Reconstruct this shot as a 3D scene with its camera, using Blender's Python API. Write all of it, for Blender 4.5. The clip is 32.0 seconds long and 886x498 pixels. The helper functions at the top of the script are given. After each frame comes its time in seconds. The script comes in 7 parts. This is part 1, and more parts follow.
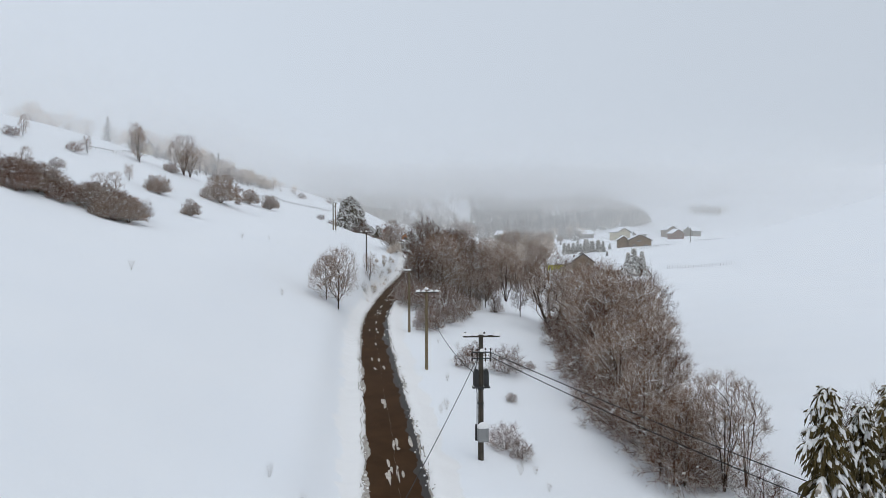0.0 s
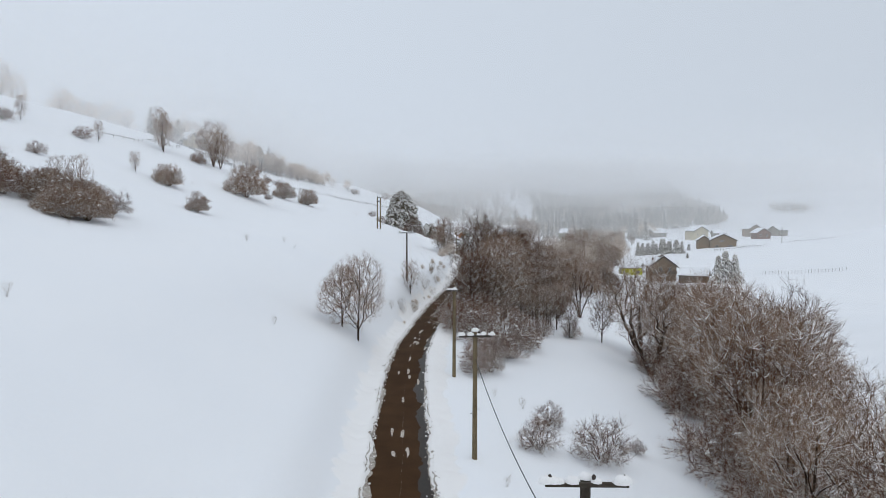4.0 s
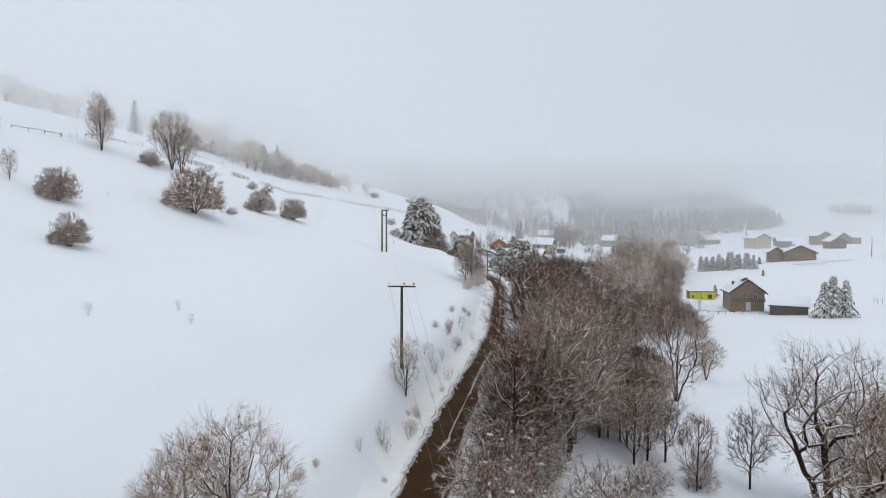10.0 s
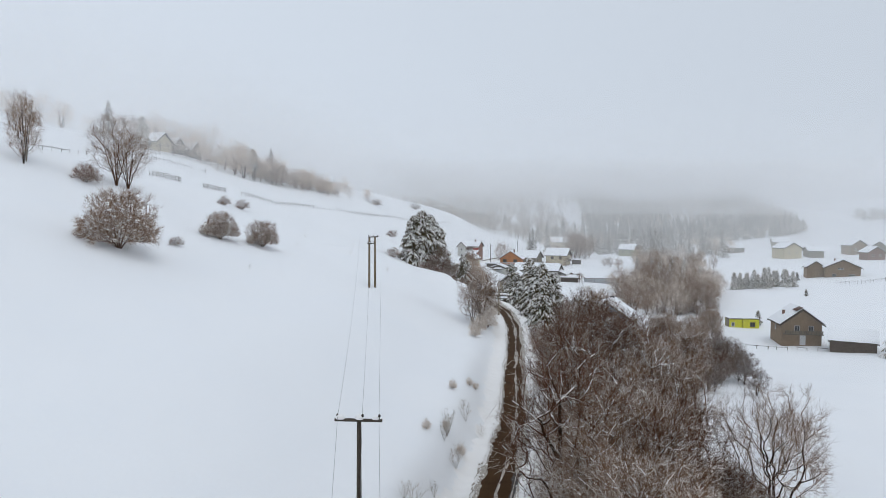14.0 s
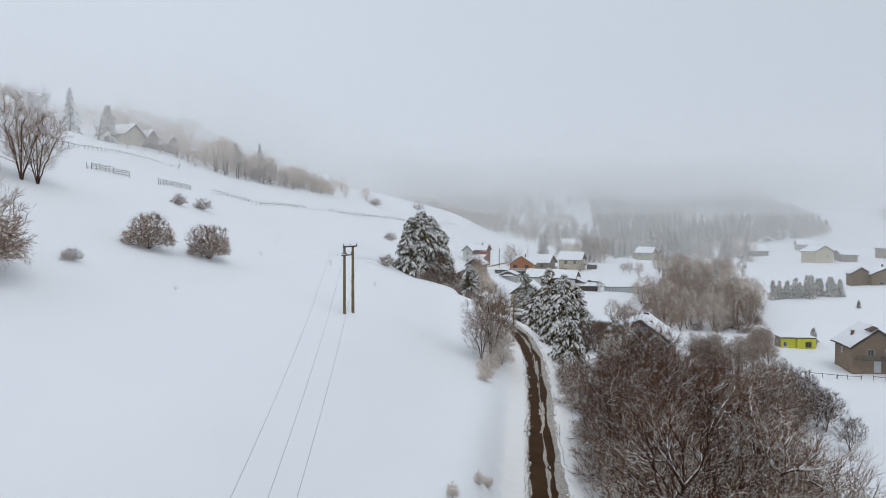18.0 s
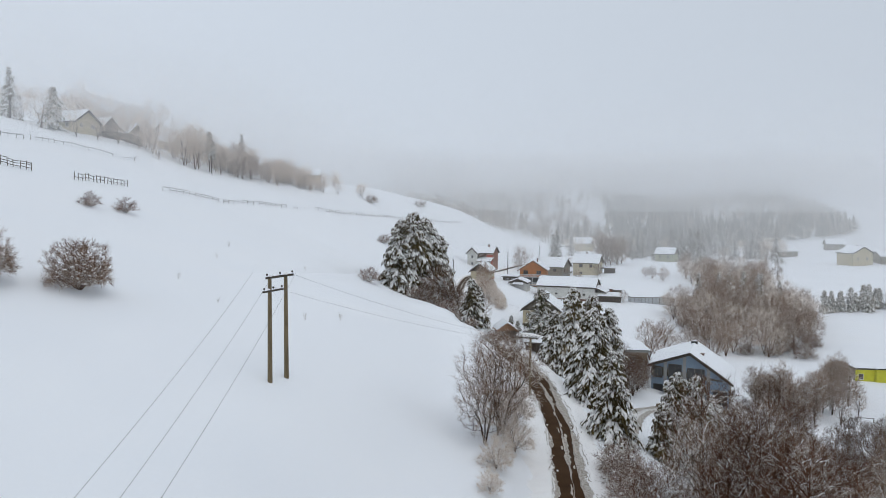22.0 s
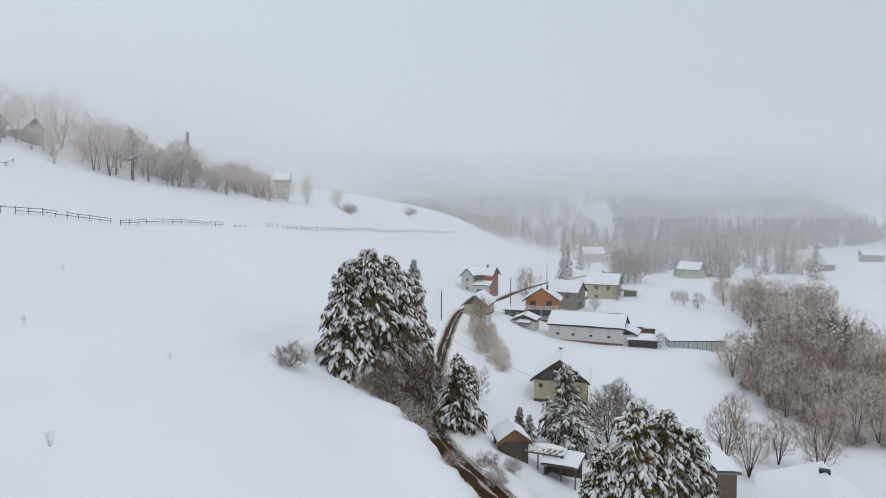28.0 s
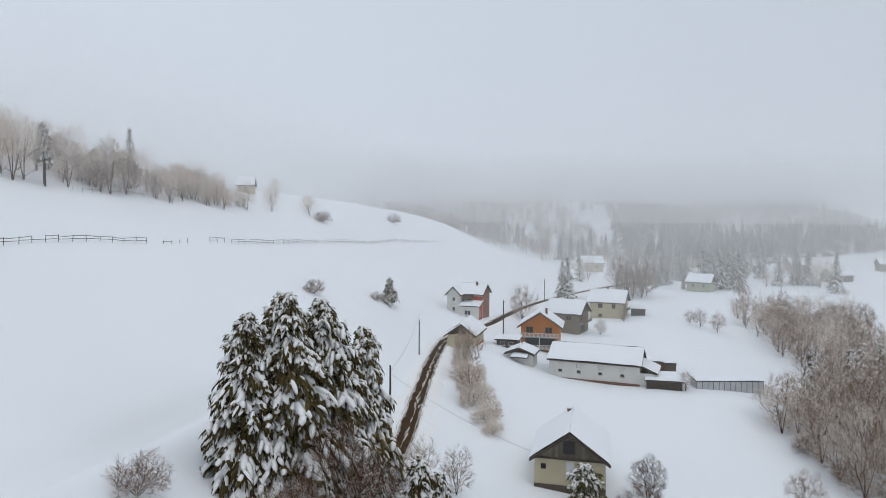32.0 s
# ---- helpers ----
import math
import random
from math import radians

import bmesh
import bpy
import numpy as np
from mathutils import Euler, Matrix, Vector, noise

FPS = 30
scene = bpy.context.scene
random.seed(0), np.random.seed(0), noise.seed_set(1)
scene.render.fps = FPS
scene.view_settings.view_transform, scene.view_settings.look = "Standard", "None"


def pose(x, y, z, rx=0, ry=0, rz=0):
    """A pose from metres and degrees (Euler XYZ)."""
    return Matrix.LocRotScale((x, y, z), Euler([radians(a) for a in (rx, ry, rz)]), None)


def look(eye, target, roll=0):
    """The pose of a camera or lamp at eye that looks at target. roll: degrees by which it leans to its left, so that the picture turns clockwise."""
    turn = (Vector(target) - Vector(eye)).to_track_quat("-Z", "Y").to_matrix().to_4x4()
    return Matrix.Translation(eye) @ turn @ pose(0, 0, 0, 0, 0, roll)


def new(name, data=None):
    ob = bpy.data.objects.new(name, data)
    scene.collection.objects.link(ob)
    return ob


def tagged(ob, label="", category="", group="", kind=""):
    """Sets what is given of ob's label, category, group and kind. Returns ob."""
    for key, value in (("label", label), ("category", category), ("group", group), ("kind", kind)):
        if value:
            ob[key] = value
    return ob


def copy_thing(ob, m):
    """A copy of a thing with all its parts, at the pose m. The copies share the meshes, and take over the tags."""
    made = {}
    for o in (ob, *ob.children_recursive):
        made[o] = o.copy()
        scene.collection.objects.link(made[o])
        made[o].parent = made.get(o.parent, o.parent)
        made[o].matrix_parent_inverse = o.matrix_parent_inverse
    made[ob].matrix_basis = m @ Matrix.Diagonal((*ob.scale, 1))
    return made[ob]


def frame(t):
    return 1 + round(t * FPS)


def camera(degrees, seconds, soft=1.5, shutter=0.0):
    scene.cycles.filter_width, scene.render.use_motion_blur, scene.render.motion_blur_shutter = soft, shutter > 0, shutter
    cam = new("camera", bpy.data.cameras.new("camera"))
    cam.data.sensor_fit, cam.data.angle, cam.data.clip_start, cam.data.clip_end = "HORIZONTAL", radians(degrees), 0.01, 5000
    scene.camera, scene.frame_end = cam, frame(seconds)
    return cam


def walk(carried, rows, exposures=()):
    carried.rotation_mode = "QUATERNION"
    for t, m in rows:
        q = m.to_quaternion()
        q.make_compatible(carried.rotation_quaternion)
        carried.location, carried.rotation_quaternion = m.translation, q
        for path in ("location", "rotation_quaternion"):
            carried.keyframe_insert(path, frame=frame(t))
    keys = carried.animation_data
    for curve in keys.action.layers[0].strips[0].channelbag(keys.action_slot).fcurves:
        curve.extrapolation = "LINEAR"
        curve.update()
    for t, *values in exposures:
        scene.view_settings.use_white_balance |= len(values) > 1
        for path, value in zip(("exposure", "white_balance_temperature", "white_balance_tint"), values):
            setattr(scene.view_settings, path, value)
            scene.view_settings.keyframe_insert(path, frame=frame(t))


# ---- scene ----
cam = camera(68.0, 32.0, soft=0.8)
# seconds, eye (metres), yaw, pitch, roll (degrees)
PATH = [
    (0.0, 0.11, 0.45, 16.44, -2.51, -2.03, -0.10),
    (0.5, 0.43, 3.54, 16.45, -1.60, -2.04, -0.09),
    (1.0, 0.71, 6.75, 16.44, -0.70, -2.04, -0.11),
    (1.5, 0.88, 9.95, 16.48, 0.12, -2.10, -0.20),
    (2.0, 1.02, 13.15, 16.58, 0.88, -2.16, -0.23),
    (2.5, 1.05, 16.30, 16.73, 1.59, -2.20, -0.06),
    (3.0, 1.13, 19.57, 16.83, 2.32, -2.26, 0.12),
    (3.5, 1.25, 23.13, 16.85, 2.55, -2.29, 0.15),
    (5.5, 1.35, 38.03, 16.82, 3.69, -2.35, 0.10),
    (6.0, 1.31, 41.72, 17.15, 3.96, -2.33, 0.09),
    (6.5, 1.21, 45.38, 17.60, 4.21, -2.32, 0.11),
    (7.0, 1.06, 48.96, 18.09, 4.46, -2.30, 0.15),
    (7.5, 0.87, 52.47, 18.60, 4.77, -2.30, 0.19),
    (8.0, 0.71, 56.04, 19.07, 5.02, -2.31, 0.17),
    (8.5, 0.53, 59.57, 19.50, 5.12, -2.31, 0.18),
    (9.0, 0.38, 63.08, 19.95, 5.23, -2.30, 0.16),
    (9.5, 0.25, 66.45, 20.46, 5.34, -2.32, 0.17),
    (10.0, 0.10, 69.72, 21.00, 5.44, -2.35, 0.20),
    (10.5, -0.04, 73.03, 21.56, 5.55, -2.36, 0.23),
    (11.0, -0.19, 76.19, 22.17, 5.66, -2.33, 0.24),
    (11.5, -0.36, 79.33, 22.73, 5.78, -2.32, 0.27),
    (12.0, -0.49, 82.47, 23.27, 5.88, -2.31, 0.26),
    (12.5, -0.64, 85.46, 23.87, 5.97, -2.32, 0.30),
    (13.0, -0.80, 88.52, 24.44, 6.05, -2.33, 0.30),
    (13.5, -0.94, 91.45, 25.00, 6.14, -2.33, 0.26),
    (14.0, -1.11, 94.49, 25.58, 6.23, -2.34, 0.28),
    (14.5, -1.29, 97.55, 26.12, 6.31, -2.34, 0.27),
    (15.0, -1.52, 100.63, 26.63, 6.37, -2.34, 0.26),
    (15.5, -1.74, 103.77, 26.87, 6.44, -2.32, 0.25),
    (17.5, -2.77, 116.54, 26.13, 6.69, -2.30, 0.27),
    (18.0, -3.12, 120.01, 26.09, 6.75, -2.30, 0.27),
    (18.5, -3.37, 123.52, 26.04, 6.82, -2.38, 0.28),
    (19.0, -3.62, 127.04, 26.03, 6.88, -2.43, 0.27),
    (19.5, -3.83, 130.56, 26.03, 6.96, -2.47, 0.26),
    (20.0, -4.00, 134.10, 26.19, 7.04, -2.53, 0.28),
    (20.5, -4.10, 137.70, 26.58, 7.13, -2.59, 0.27),
    (21.0, -4.25, 141.24, 26.97, 7.20, -2.63, 0.29),
    (21.5, -4.40, 144.79, 27.39, 7.28, -2.70, 0.30),
    (22.0, -4.54, 148.40, 27.73, 7.38, -2.71, 0.33),
    (22.5, -4.64, 152.03, 28.10, 7.48, -2.74, 0.31),
    (23.0, -4.79, 155.72, 28.53, 7.56, -2.75, 0.31),
    (23.5, -4.96, 159.51, 28.95, 7.63, -2.74, 0.32),
    (24.0, -5.19, 163.44, 29.31, 7.70, -2.73, 0.30),
    (24.5, -5.42, 167.44, 29.68, 7.78, -2.72, 0.28),
    (25.0, -5.64, 171.31, 30.06, 7.85, -2.71, 0.27),
    (25.5, -5.85, 175.03, 30.47, 7.94, -2.72, 0.28),
    (27.5, -6.63, 189.12, 32.16, 8.01, -2.76, 0.32),
    (28.0, -6.77, 192.58, 32.56, 7.37, -2.72, 0.36),
    (28.5, -6.89, 196.02, 32.93, 6.30, -2.69, 0.38),
    (29.0, -7.02, 199.40, 33.19, 6.31, -2.64, 0.37),
    (29.5, -7.12, 202.75, 33.09, 6.38, -2.56, 0.39),
    (30.0, -7.18, 206.20, 33.04, 6.47, -2.50, 0.37),
    (30.5, -7.22, 209.69, 33.32, 6.57, -2.45, 0.35),
    (31.0, -7.26, 213.24, 33.65, 6.67, -2.43, 0.35),
    (31.5, -7.25, 216.74, 34.02, 6.75, -2.40, 0.35),
    (32.0, -7.24, 220.30, 34.45, 6.83, -2.40, 0.31),
]
walk(cam, [(t, pose(x, y, z, 90 + pitch, -roll, yaw)) for t, x, y, z, yaw, pitch, roll in PATH],
     [(0.0, -0.06), (6.0, 0.0), (10.0, 0.03), (14.0, -0.02), (19.0, -0.08), (32.0, -0.09)])

# ---- light ----
world = bpy.data.worlds.new("overcast")
scene.world = world
world.use_nodes = True
wn, wl = world.node_tree.nodes, world.node_tree.links
wn.clear()
w_out, w_bg = wn.new("ShaderNodeOutputWorld"), wn.new("ShaderNodeBackground")
w_sky, w_mix = wn.new("ShaderNodeTexSky"), wn.new("ShaderNodeMix")
w_sky.sky_type, w_sky.sun_disc = "NISHITA", False
w_sky.sun_elevation, w_sky.sun_rotation = radians(64), radians(141)
w_sky.dust_density, w_sky.air_density = 4.0, 1.0
w_mix.data_type = "RGBA"
w_mix.inputs[0].default_value = 0.97           # thick cloud over the clear sky
w_mix.inputs[7].default_value = (6.25, 6.95, 7.88, 1)
wl.new(w_sky.outputs[0], w_mix.inputs[6])
wl.new(w_mix.outputs[2], w_bg.inputs[0])
# the cloud is a little brighter on the hill's side, where the sun stands, and at the zenith
w_co, w_sep, w_map = wn.new("ShaderNodeTexCoord"), wn.new("ShaderNodeSeparateXYZ"), wn.new("ShaderNodeMapRange")
wl.new(w_co.outputs["Generated"], w_sep.inputs[0])
wl.new(w_sep.outputs["X"], w_map.inputs["Value"])
w_map.inputs["From Min"].default_value, w_map.inputs["From Max"].default_value = -0.7, 0.7
w_map.inputs["To Min"].default_value, w_map.inputs["To Max"].default_value = 0.110, 0.091
wl.new(w_map.outputs[0], w_bg.inputs[1])
wl.new(w_bg.outputs[0], w_out.inputs[0])
sun = new("sun", bpy.data.lights.new("sun", "SUN"))
sun.data.energy, sun.data.angle, sun.data.color = 0.5, radians(40), (1.0, 0.97, 0.93)
sun.matrix_world = look((90, -110, 300), (0, 0, 0))

# ---- materials ----
def nodes_of(name):
    m = bpy.data.materials.new(name)
    m.use_nodes = True
    n, l = m.node_tree.nodes, m.node_tree.links
    return m, n, l, n["Principled BSDF"]


def surface(name, low, high, size=2.0, rough=0.8, bump=0.3, fine=14.0, metal=0.0, vary=0.0, spec=0.3):
    """A two-colour surface: a coarse and a fine noise in metres, relief, and a change of tone from piece to piece."""
    m, n, l, b = nodes_of(name)
    co, big, small = n.new("ShaderNodeNewGeometry"), n.new("ShaderNodeTexNoise"), n.new("ShaderNodeTexNoise")
    big.inputs["Scale"].default_value, small.inputs["Scale"].default_value = 1.0 / size, fine / size
    big.inputs["Detail"].default_value = small.inputs["Detail"].default_value = 5
    for t in (big, small):
        l.new(co.outputs["Position"], t.inputs["Vector"])
    add, ramp = n.new("ShaderNodeMath"), n.new("ShaderNodeValToRGB")
    add.operation = "ADD"
    l.new(big.outputs["Fac"], add.inputs[0])
    l.new(small.outputs["Fac"], add.inputs[1])
    half = n.new("ShaderNodeMath")
    half.operation = "MULTIPLY_ADD"
    half.inputs[1].default_value = 0.5
    l.new(add.outputs[0], half.inputs[0])
    if vary:
        info, sp = n.new("ShaderNodeObjectInfo"), n.new("ShaderNodeMath")
        sp.operation = "MULTIPLY_ADD"
        sp.inputs[1].default_value, sp.inputs[2].default_value = vary, -vary / 2
        l.new(info.outputs["Random"], sp.inputs[0])
        l.new(sp.outputs[0], half.inputs[2])
    else:
        half.inputs[2].default_value = 0.0
    l.new(half.outputs[0], ramp.inputs["Fac"])
    ramp.color_ramp.elements[0].position, ramp.color_ramp.elements[1].position = 0.32, 0.68
    ramp.color_ramp.elements[0].color, ramp.color_ramp.elements[1].color = (*low, 1), (*high, 1)
    l.new(ramp.outputs["Color"], b.inputs["Base Color"])
    b.inputs["Roughness"].default_value, b.inputs["Metallic"].default_value = rough, metal
    b.inputs["Specular IOR Level"].default_value = spec
    if bump:
        bp = n.new("ShaderNodeBump")
        bp.inputs["Strength"].default_value, bp.inputs["Distance"].default_value = bump, size * 0.03
        l.new(add.outputs[0], bp.inputs["Height"])
        l.new(bp.outputs["Normal"], b.inputs["Normal"])
    return m


def dusted(name, low, high, size, cover, rough=0.85, soft=0.25, white=(0.82, 0.75, 0.675)):
    """Bark or twigs with snow lying on what faces up: cover is the upward tilt from which it holds. white is browned
    for the shade among the twigs.
    """
    m = surface(name, low, high, size, rough, 0.0, vary=0.25, spec=0.04)
    n, l = m.node_tree.nodes, m.node_tree.links
    b = n["Principled BSDF"]
    geo, sep, nz = n.new("ShaderNodeNewGeometry"), n.new("ShaderNodeSeparateXYZ"), n.new("ShaderNodeTexNoise")
    nz.inputs["Scale"].default_value, nz.inputs["Detail"].default_value = 0.9, 4
    l.new(geo.outputs["Position"], nz.inputs["Vector"])
    l.new(geo.outputs["Normal"], sep.inputs[0])
    mix, rng_, add = n.new("ShaderNodeMix"), n.new("ShaderNodeMapRange"), n.new("ShaderNodeMath")
    mix.data_type = "RGBA"
    add.operation = "MULTIPLY_ADD"
    add.inputs[1].default_value = 0.55
    isl = n.new("ShaderNodeMath")
    isl.operation = "MULTIPLY_ADD"
    isl.inputs[1].default_value = 0.7
    l.new(geo.outputs["Random Per Island"], isl.inputs[0])
    l.new(sep.outputs["Z"], isl.inputs[2])
    l.new(nz.outputs["Fac"], add.inputs[0])
    l.new(isl.outputs[0], add.inputs[2])
    rng_.inputs["From Min"].default_value, rng_.inputs["From Max"].default_value = cover + 0.6 - soft, cover + 0.6 + soft
    l.new(add.outputs[0], rng_.inputs["Value"])
    l.new(rng_.outputs[0], mix.inputs[0])
    base = b.inputs["Base Color"].links[0].from_socket
    l.new(base, mix.inputs[6])
    # snow colour with the warm shade between twigs mixed in
    mix.inputs[7].default_value = (*white, 1)
    l.new(mix.outputs[2], b.inputs["Base Color"])
    return m


SNOW = surface("snow", (0.84, 0.86, 0.885), (0.885, 0.895, 0.905), 9.0, 0.75, 0.10, 24.0, spec=0.2)
SNOW_LOOSE = surface("snow_loose", (0.84, 0.825, 0.81), (0.915, 0.905, 0.89), 0.8, 0.8, 0.5, 8.0, spec=0.15)
SLUSH = surface("dirty_snow", (0.085, 0.055, 0.030), (0.70, 0.66, 0.60), 0.22, 0.7, 0.6, 4.0)
WET_SHADED_MUD = surface("wet_shaded_mud", (0.008, 0.005, 0.003), (0.030, 0.019, 0.011), 0.5, 0.45, 0.5, 8.0, spec=0.2)
ASPHALT = surface("wet_asphalt", (0.030, 0.014, 0.0055), (0.075, 0.039, 0.018), 1.6, 0.85, 0.35, 18.0, spec=0.02)
POLE_WOOD = surface("pole_wood", (0.10, 0.075, 0.04), (0.24, 0.18, 0.10), 0.6, 0.85, 0.4, 10.0)
POLE_DARK = surface("dark_pole_wood", (0.035, 0.028, 0.02), (0.085, 0.068, 0.05), 0.6, 0.85, 0.4, 10.0)
STEEL = surface("grey_steel", (0.20, 0.20, 0.20), (0.36, 0.36, 0.35), 0.7, 0.5, 0.1, 8.0, metal=0.4)
BLACK = surface("black_iron_and_dark_gaps", (0.015, 0.015, 0.016), (0.04, 0.04, 0.04), 0.5, 0.55, 0.1)
CERAMIC = surface("insulator_glaze", (0.03, 0.02, 0.015), (0.07, 0.05, 0.04), 0.2, 0.2, 0.0)
WIRE = surface("thin_wire", (0.10, 0.10, 0.10), (0.18, 0.18, 0.18), 0.5, 0.5, 0.0)
CABLE = surface("cable_rubber", (0.012, 0.012, 0.012), (0.03, 0.03, 0.03), 0.5, 0.6, 0.0)
BARK = dusted("bark", (0.015, 0.007, 0.0028), (0.044, 0.021, 0.0095), 0.7, 0.80, soft=0.12)
TWIG = dusted("twigs", (0.043, 0.017, 0.0078), (0.116, 0.052, 0.027), 2.5, 0.82, soft=0.12)
TWIG_FROST = dusted("frosted_twigs", (0.124, 0.060, 0.031), (0.255, 0.150, 0.088), 2.5, 0.48, soft=0.14)
HOAR = dusted("hoar_twigs", (0.38, 0.280, 0.205), (0.60, 0.48, 0.375), 2.5, -0.05)
TWIG_RED = dusted("reddish_twigs", (0.072, 0.026, 0.012), (0.165, 0.069, 0.036), 2.5, 0.56, soft=0.12)
STRAW = dusted("dry_stems", (0.13, 0.095, 0.055), (0.30, 0.24, 0.16), 0.8, 0.6)
NEEDLE = dusted("spruce_needles", (0.042, 0.030, 0.009), (0.115, 0.082, 0.029), 1.2, 1.0, soft=0.15)
WHITE_NEEDLE = dusted("snowy_needles", (0.07, 0.066, 0.04), (0.15, 0.14, 0.09), 1.2, 0.45)
PINE = dusted("pine_needles", (0.036, 0.034, 0.011), (0.100, 0.086, 0.032), 1.2, 0.95)
FAR_NEEDLE = dusted("far_needles", (0.045, 0.042, 0.026), (0.10, 0.090, 0.058), 1.2, 0.62)
FAR_TWIG = dusted("far_twigs", (0.12, 0.082, 0.055), (0.24, 0.180, 0.13), 4.0, 0.72)
PACKED = surface("packed_snow", (0.30, 0.24, 0.18), (0.74, 0.70, 0.64), 0.3, 0.75, 0.5, 6.0)

PACKED_SNOW = surface("trodden_snow", (0.50, 0.47, 0.43), (0.82, 0.82, 0.82), 0.7, 0.75, 0.4, 7.0)

# ---- ground ----
# the road's middle line: x, y, z
ROAD = [
    (3, -60, -3.5), (1, 0, -1.6), (-0.6, 35, -0.6), (-1.5, 48, -0.2), (-3.4, 68, 1), (-5, 85, 1.9),
    (-5.6, 99, 2.7), (-5, 113, 3.4), (-4, 126, 4.1), (-2.6, 142, 4.7), (-1, 160, 5.4), (-0.9, 180, 5.9),
    (-0.8, 196, 6.3), (-1, 211, 6.7), (-1.8, 222, 7), (-3.1, 232, 7.1), (-5.8, 243, 7.3), (-9.4, 251, 7.5),
    (-14, 259, 7.7), (-17.6, 268, 7.8), (-20.3, 281, 8), (-21.4, 302, 8.1), (-22.5, 320, 8.2), (-23.7, 345, 8.3),
    (-23.6, 362, 8.3), (-20.5, 374, 8.3), (-15.6, 385, 8.4), (-11.8, 401, 8.4), (-6.3, 420, 8.5), (2.7, 443, 8.5),
    (22, 480, 8.5), (48, 520, 8.5),
]
# heights over the road, across the valley at ACROSS, at the stations ALONG
ACROSS = (-220, -120, -75, -42, -22, -8, 8, 22, 45, 80, 130, 220)
ALONG = (-60, 60, 130, 200, 270, 350, 480, 580)
VALLEY = (
    (56, 46.7, 34, 19.6, 10.2, 3.9, -1, -3.3, -3.4, -1.9, 2.9, 16),
    (56, 47, 35.2, 18.3, 10.2, 3.3, -0.5, -2.7, -3.9, -1.8, 2.3, 16.4),
    (54, 45.3, 28.4, 14.6, 10.2, 4, -1.5, -4.6, -11.2, -4.5, 0.1, 17.1),
    (52, 43.2, 28.1, 14.9, 8.4, 2.4, -0.6, -8.3, -11.3, -8.3, -6.2, 15.4),
    (52, 44.3, 29.1, 15.4, 8.9, 3.3, -4, -6.2, -10.7, -11.1, -6.7, 23.2),
    (50, 46, 31, 18.1, 8.9, 0.8, -0.6, -4.4, -5.4, -8, -5.8, 4.1),
    (37, 36, 34, 16, 7.2, 2.2, -4.3, -5.2, -4.2, -3.3, -5, -1),
    (37, 36, 33, 24, 14.5, 8, 4, 0, -3, -4, -4, 0),
)


def weights(xs, x):
    """Smooth interpolation between the stations xs, as a matrix."""
    xs = np.array(xs, float)
    x, n = np.clip(np.atleast_1d(np.asarray(x, float)), xs[0], xs[-1]), len(xs)
    i = np.clip(np.searchsorted(xs, x) - 1, 0, n - 2)
    h = xs[i + 1] - xs[i]
    u, w, r = (x - xs[i]) / h, np.zeros((len(x), n)), np.arange(len(x))
    np.add.at(w, (r, i), 2 * u**3 - 3 * u**2 + 1)
    np.add.at(w, (r, i + 1), 3 * u**2 - 2 * u**3)
    for part_w, j in (((u**3 - 2 * u**2 + u) * h, i), ((u**3 - u**2) * h, i + 1)):
        lo, hi = np.maximum(j - 1, 0), np.minimum(j + 1, n - 1)
        np.add.at(w, (r, hi), part_w / (xs[hi] - xs[lo]))
        np.add.at(w, (r, lo), -part_w / (xs[hi] - xs[lo]))
    return w


road_arr = np.array(ROAD, float)
VALLEY_ARR = np.array(VALLEY, float)


def road_x(y):
    return weights(road_arr[:, 1], y) @ road_arr[:, 0]


def road_z(y):
    return weights(road_arr[:, 1], y) @ road_arr[:, 2]


def smooth(a, b, v):
    t = np.clip((v - a) / (b - a), 0, 1)
    return t * t * (3 - 2 * t)


ys_line = np.linspace(-60, 520, 581)
line_x, line_z = road_x(ys_line), road_z(ys_line)
slope_x = np.gradient(line_x, ys_line)


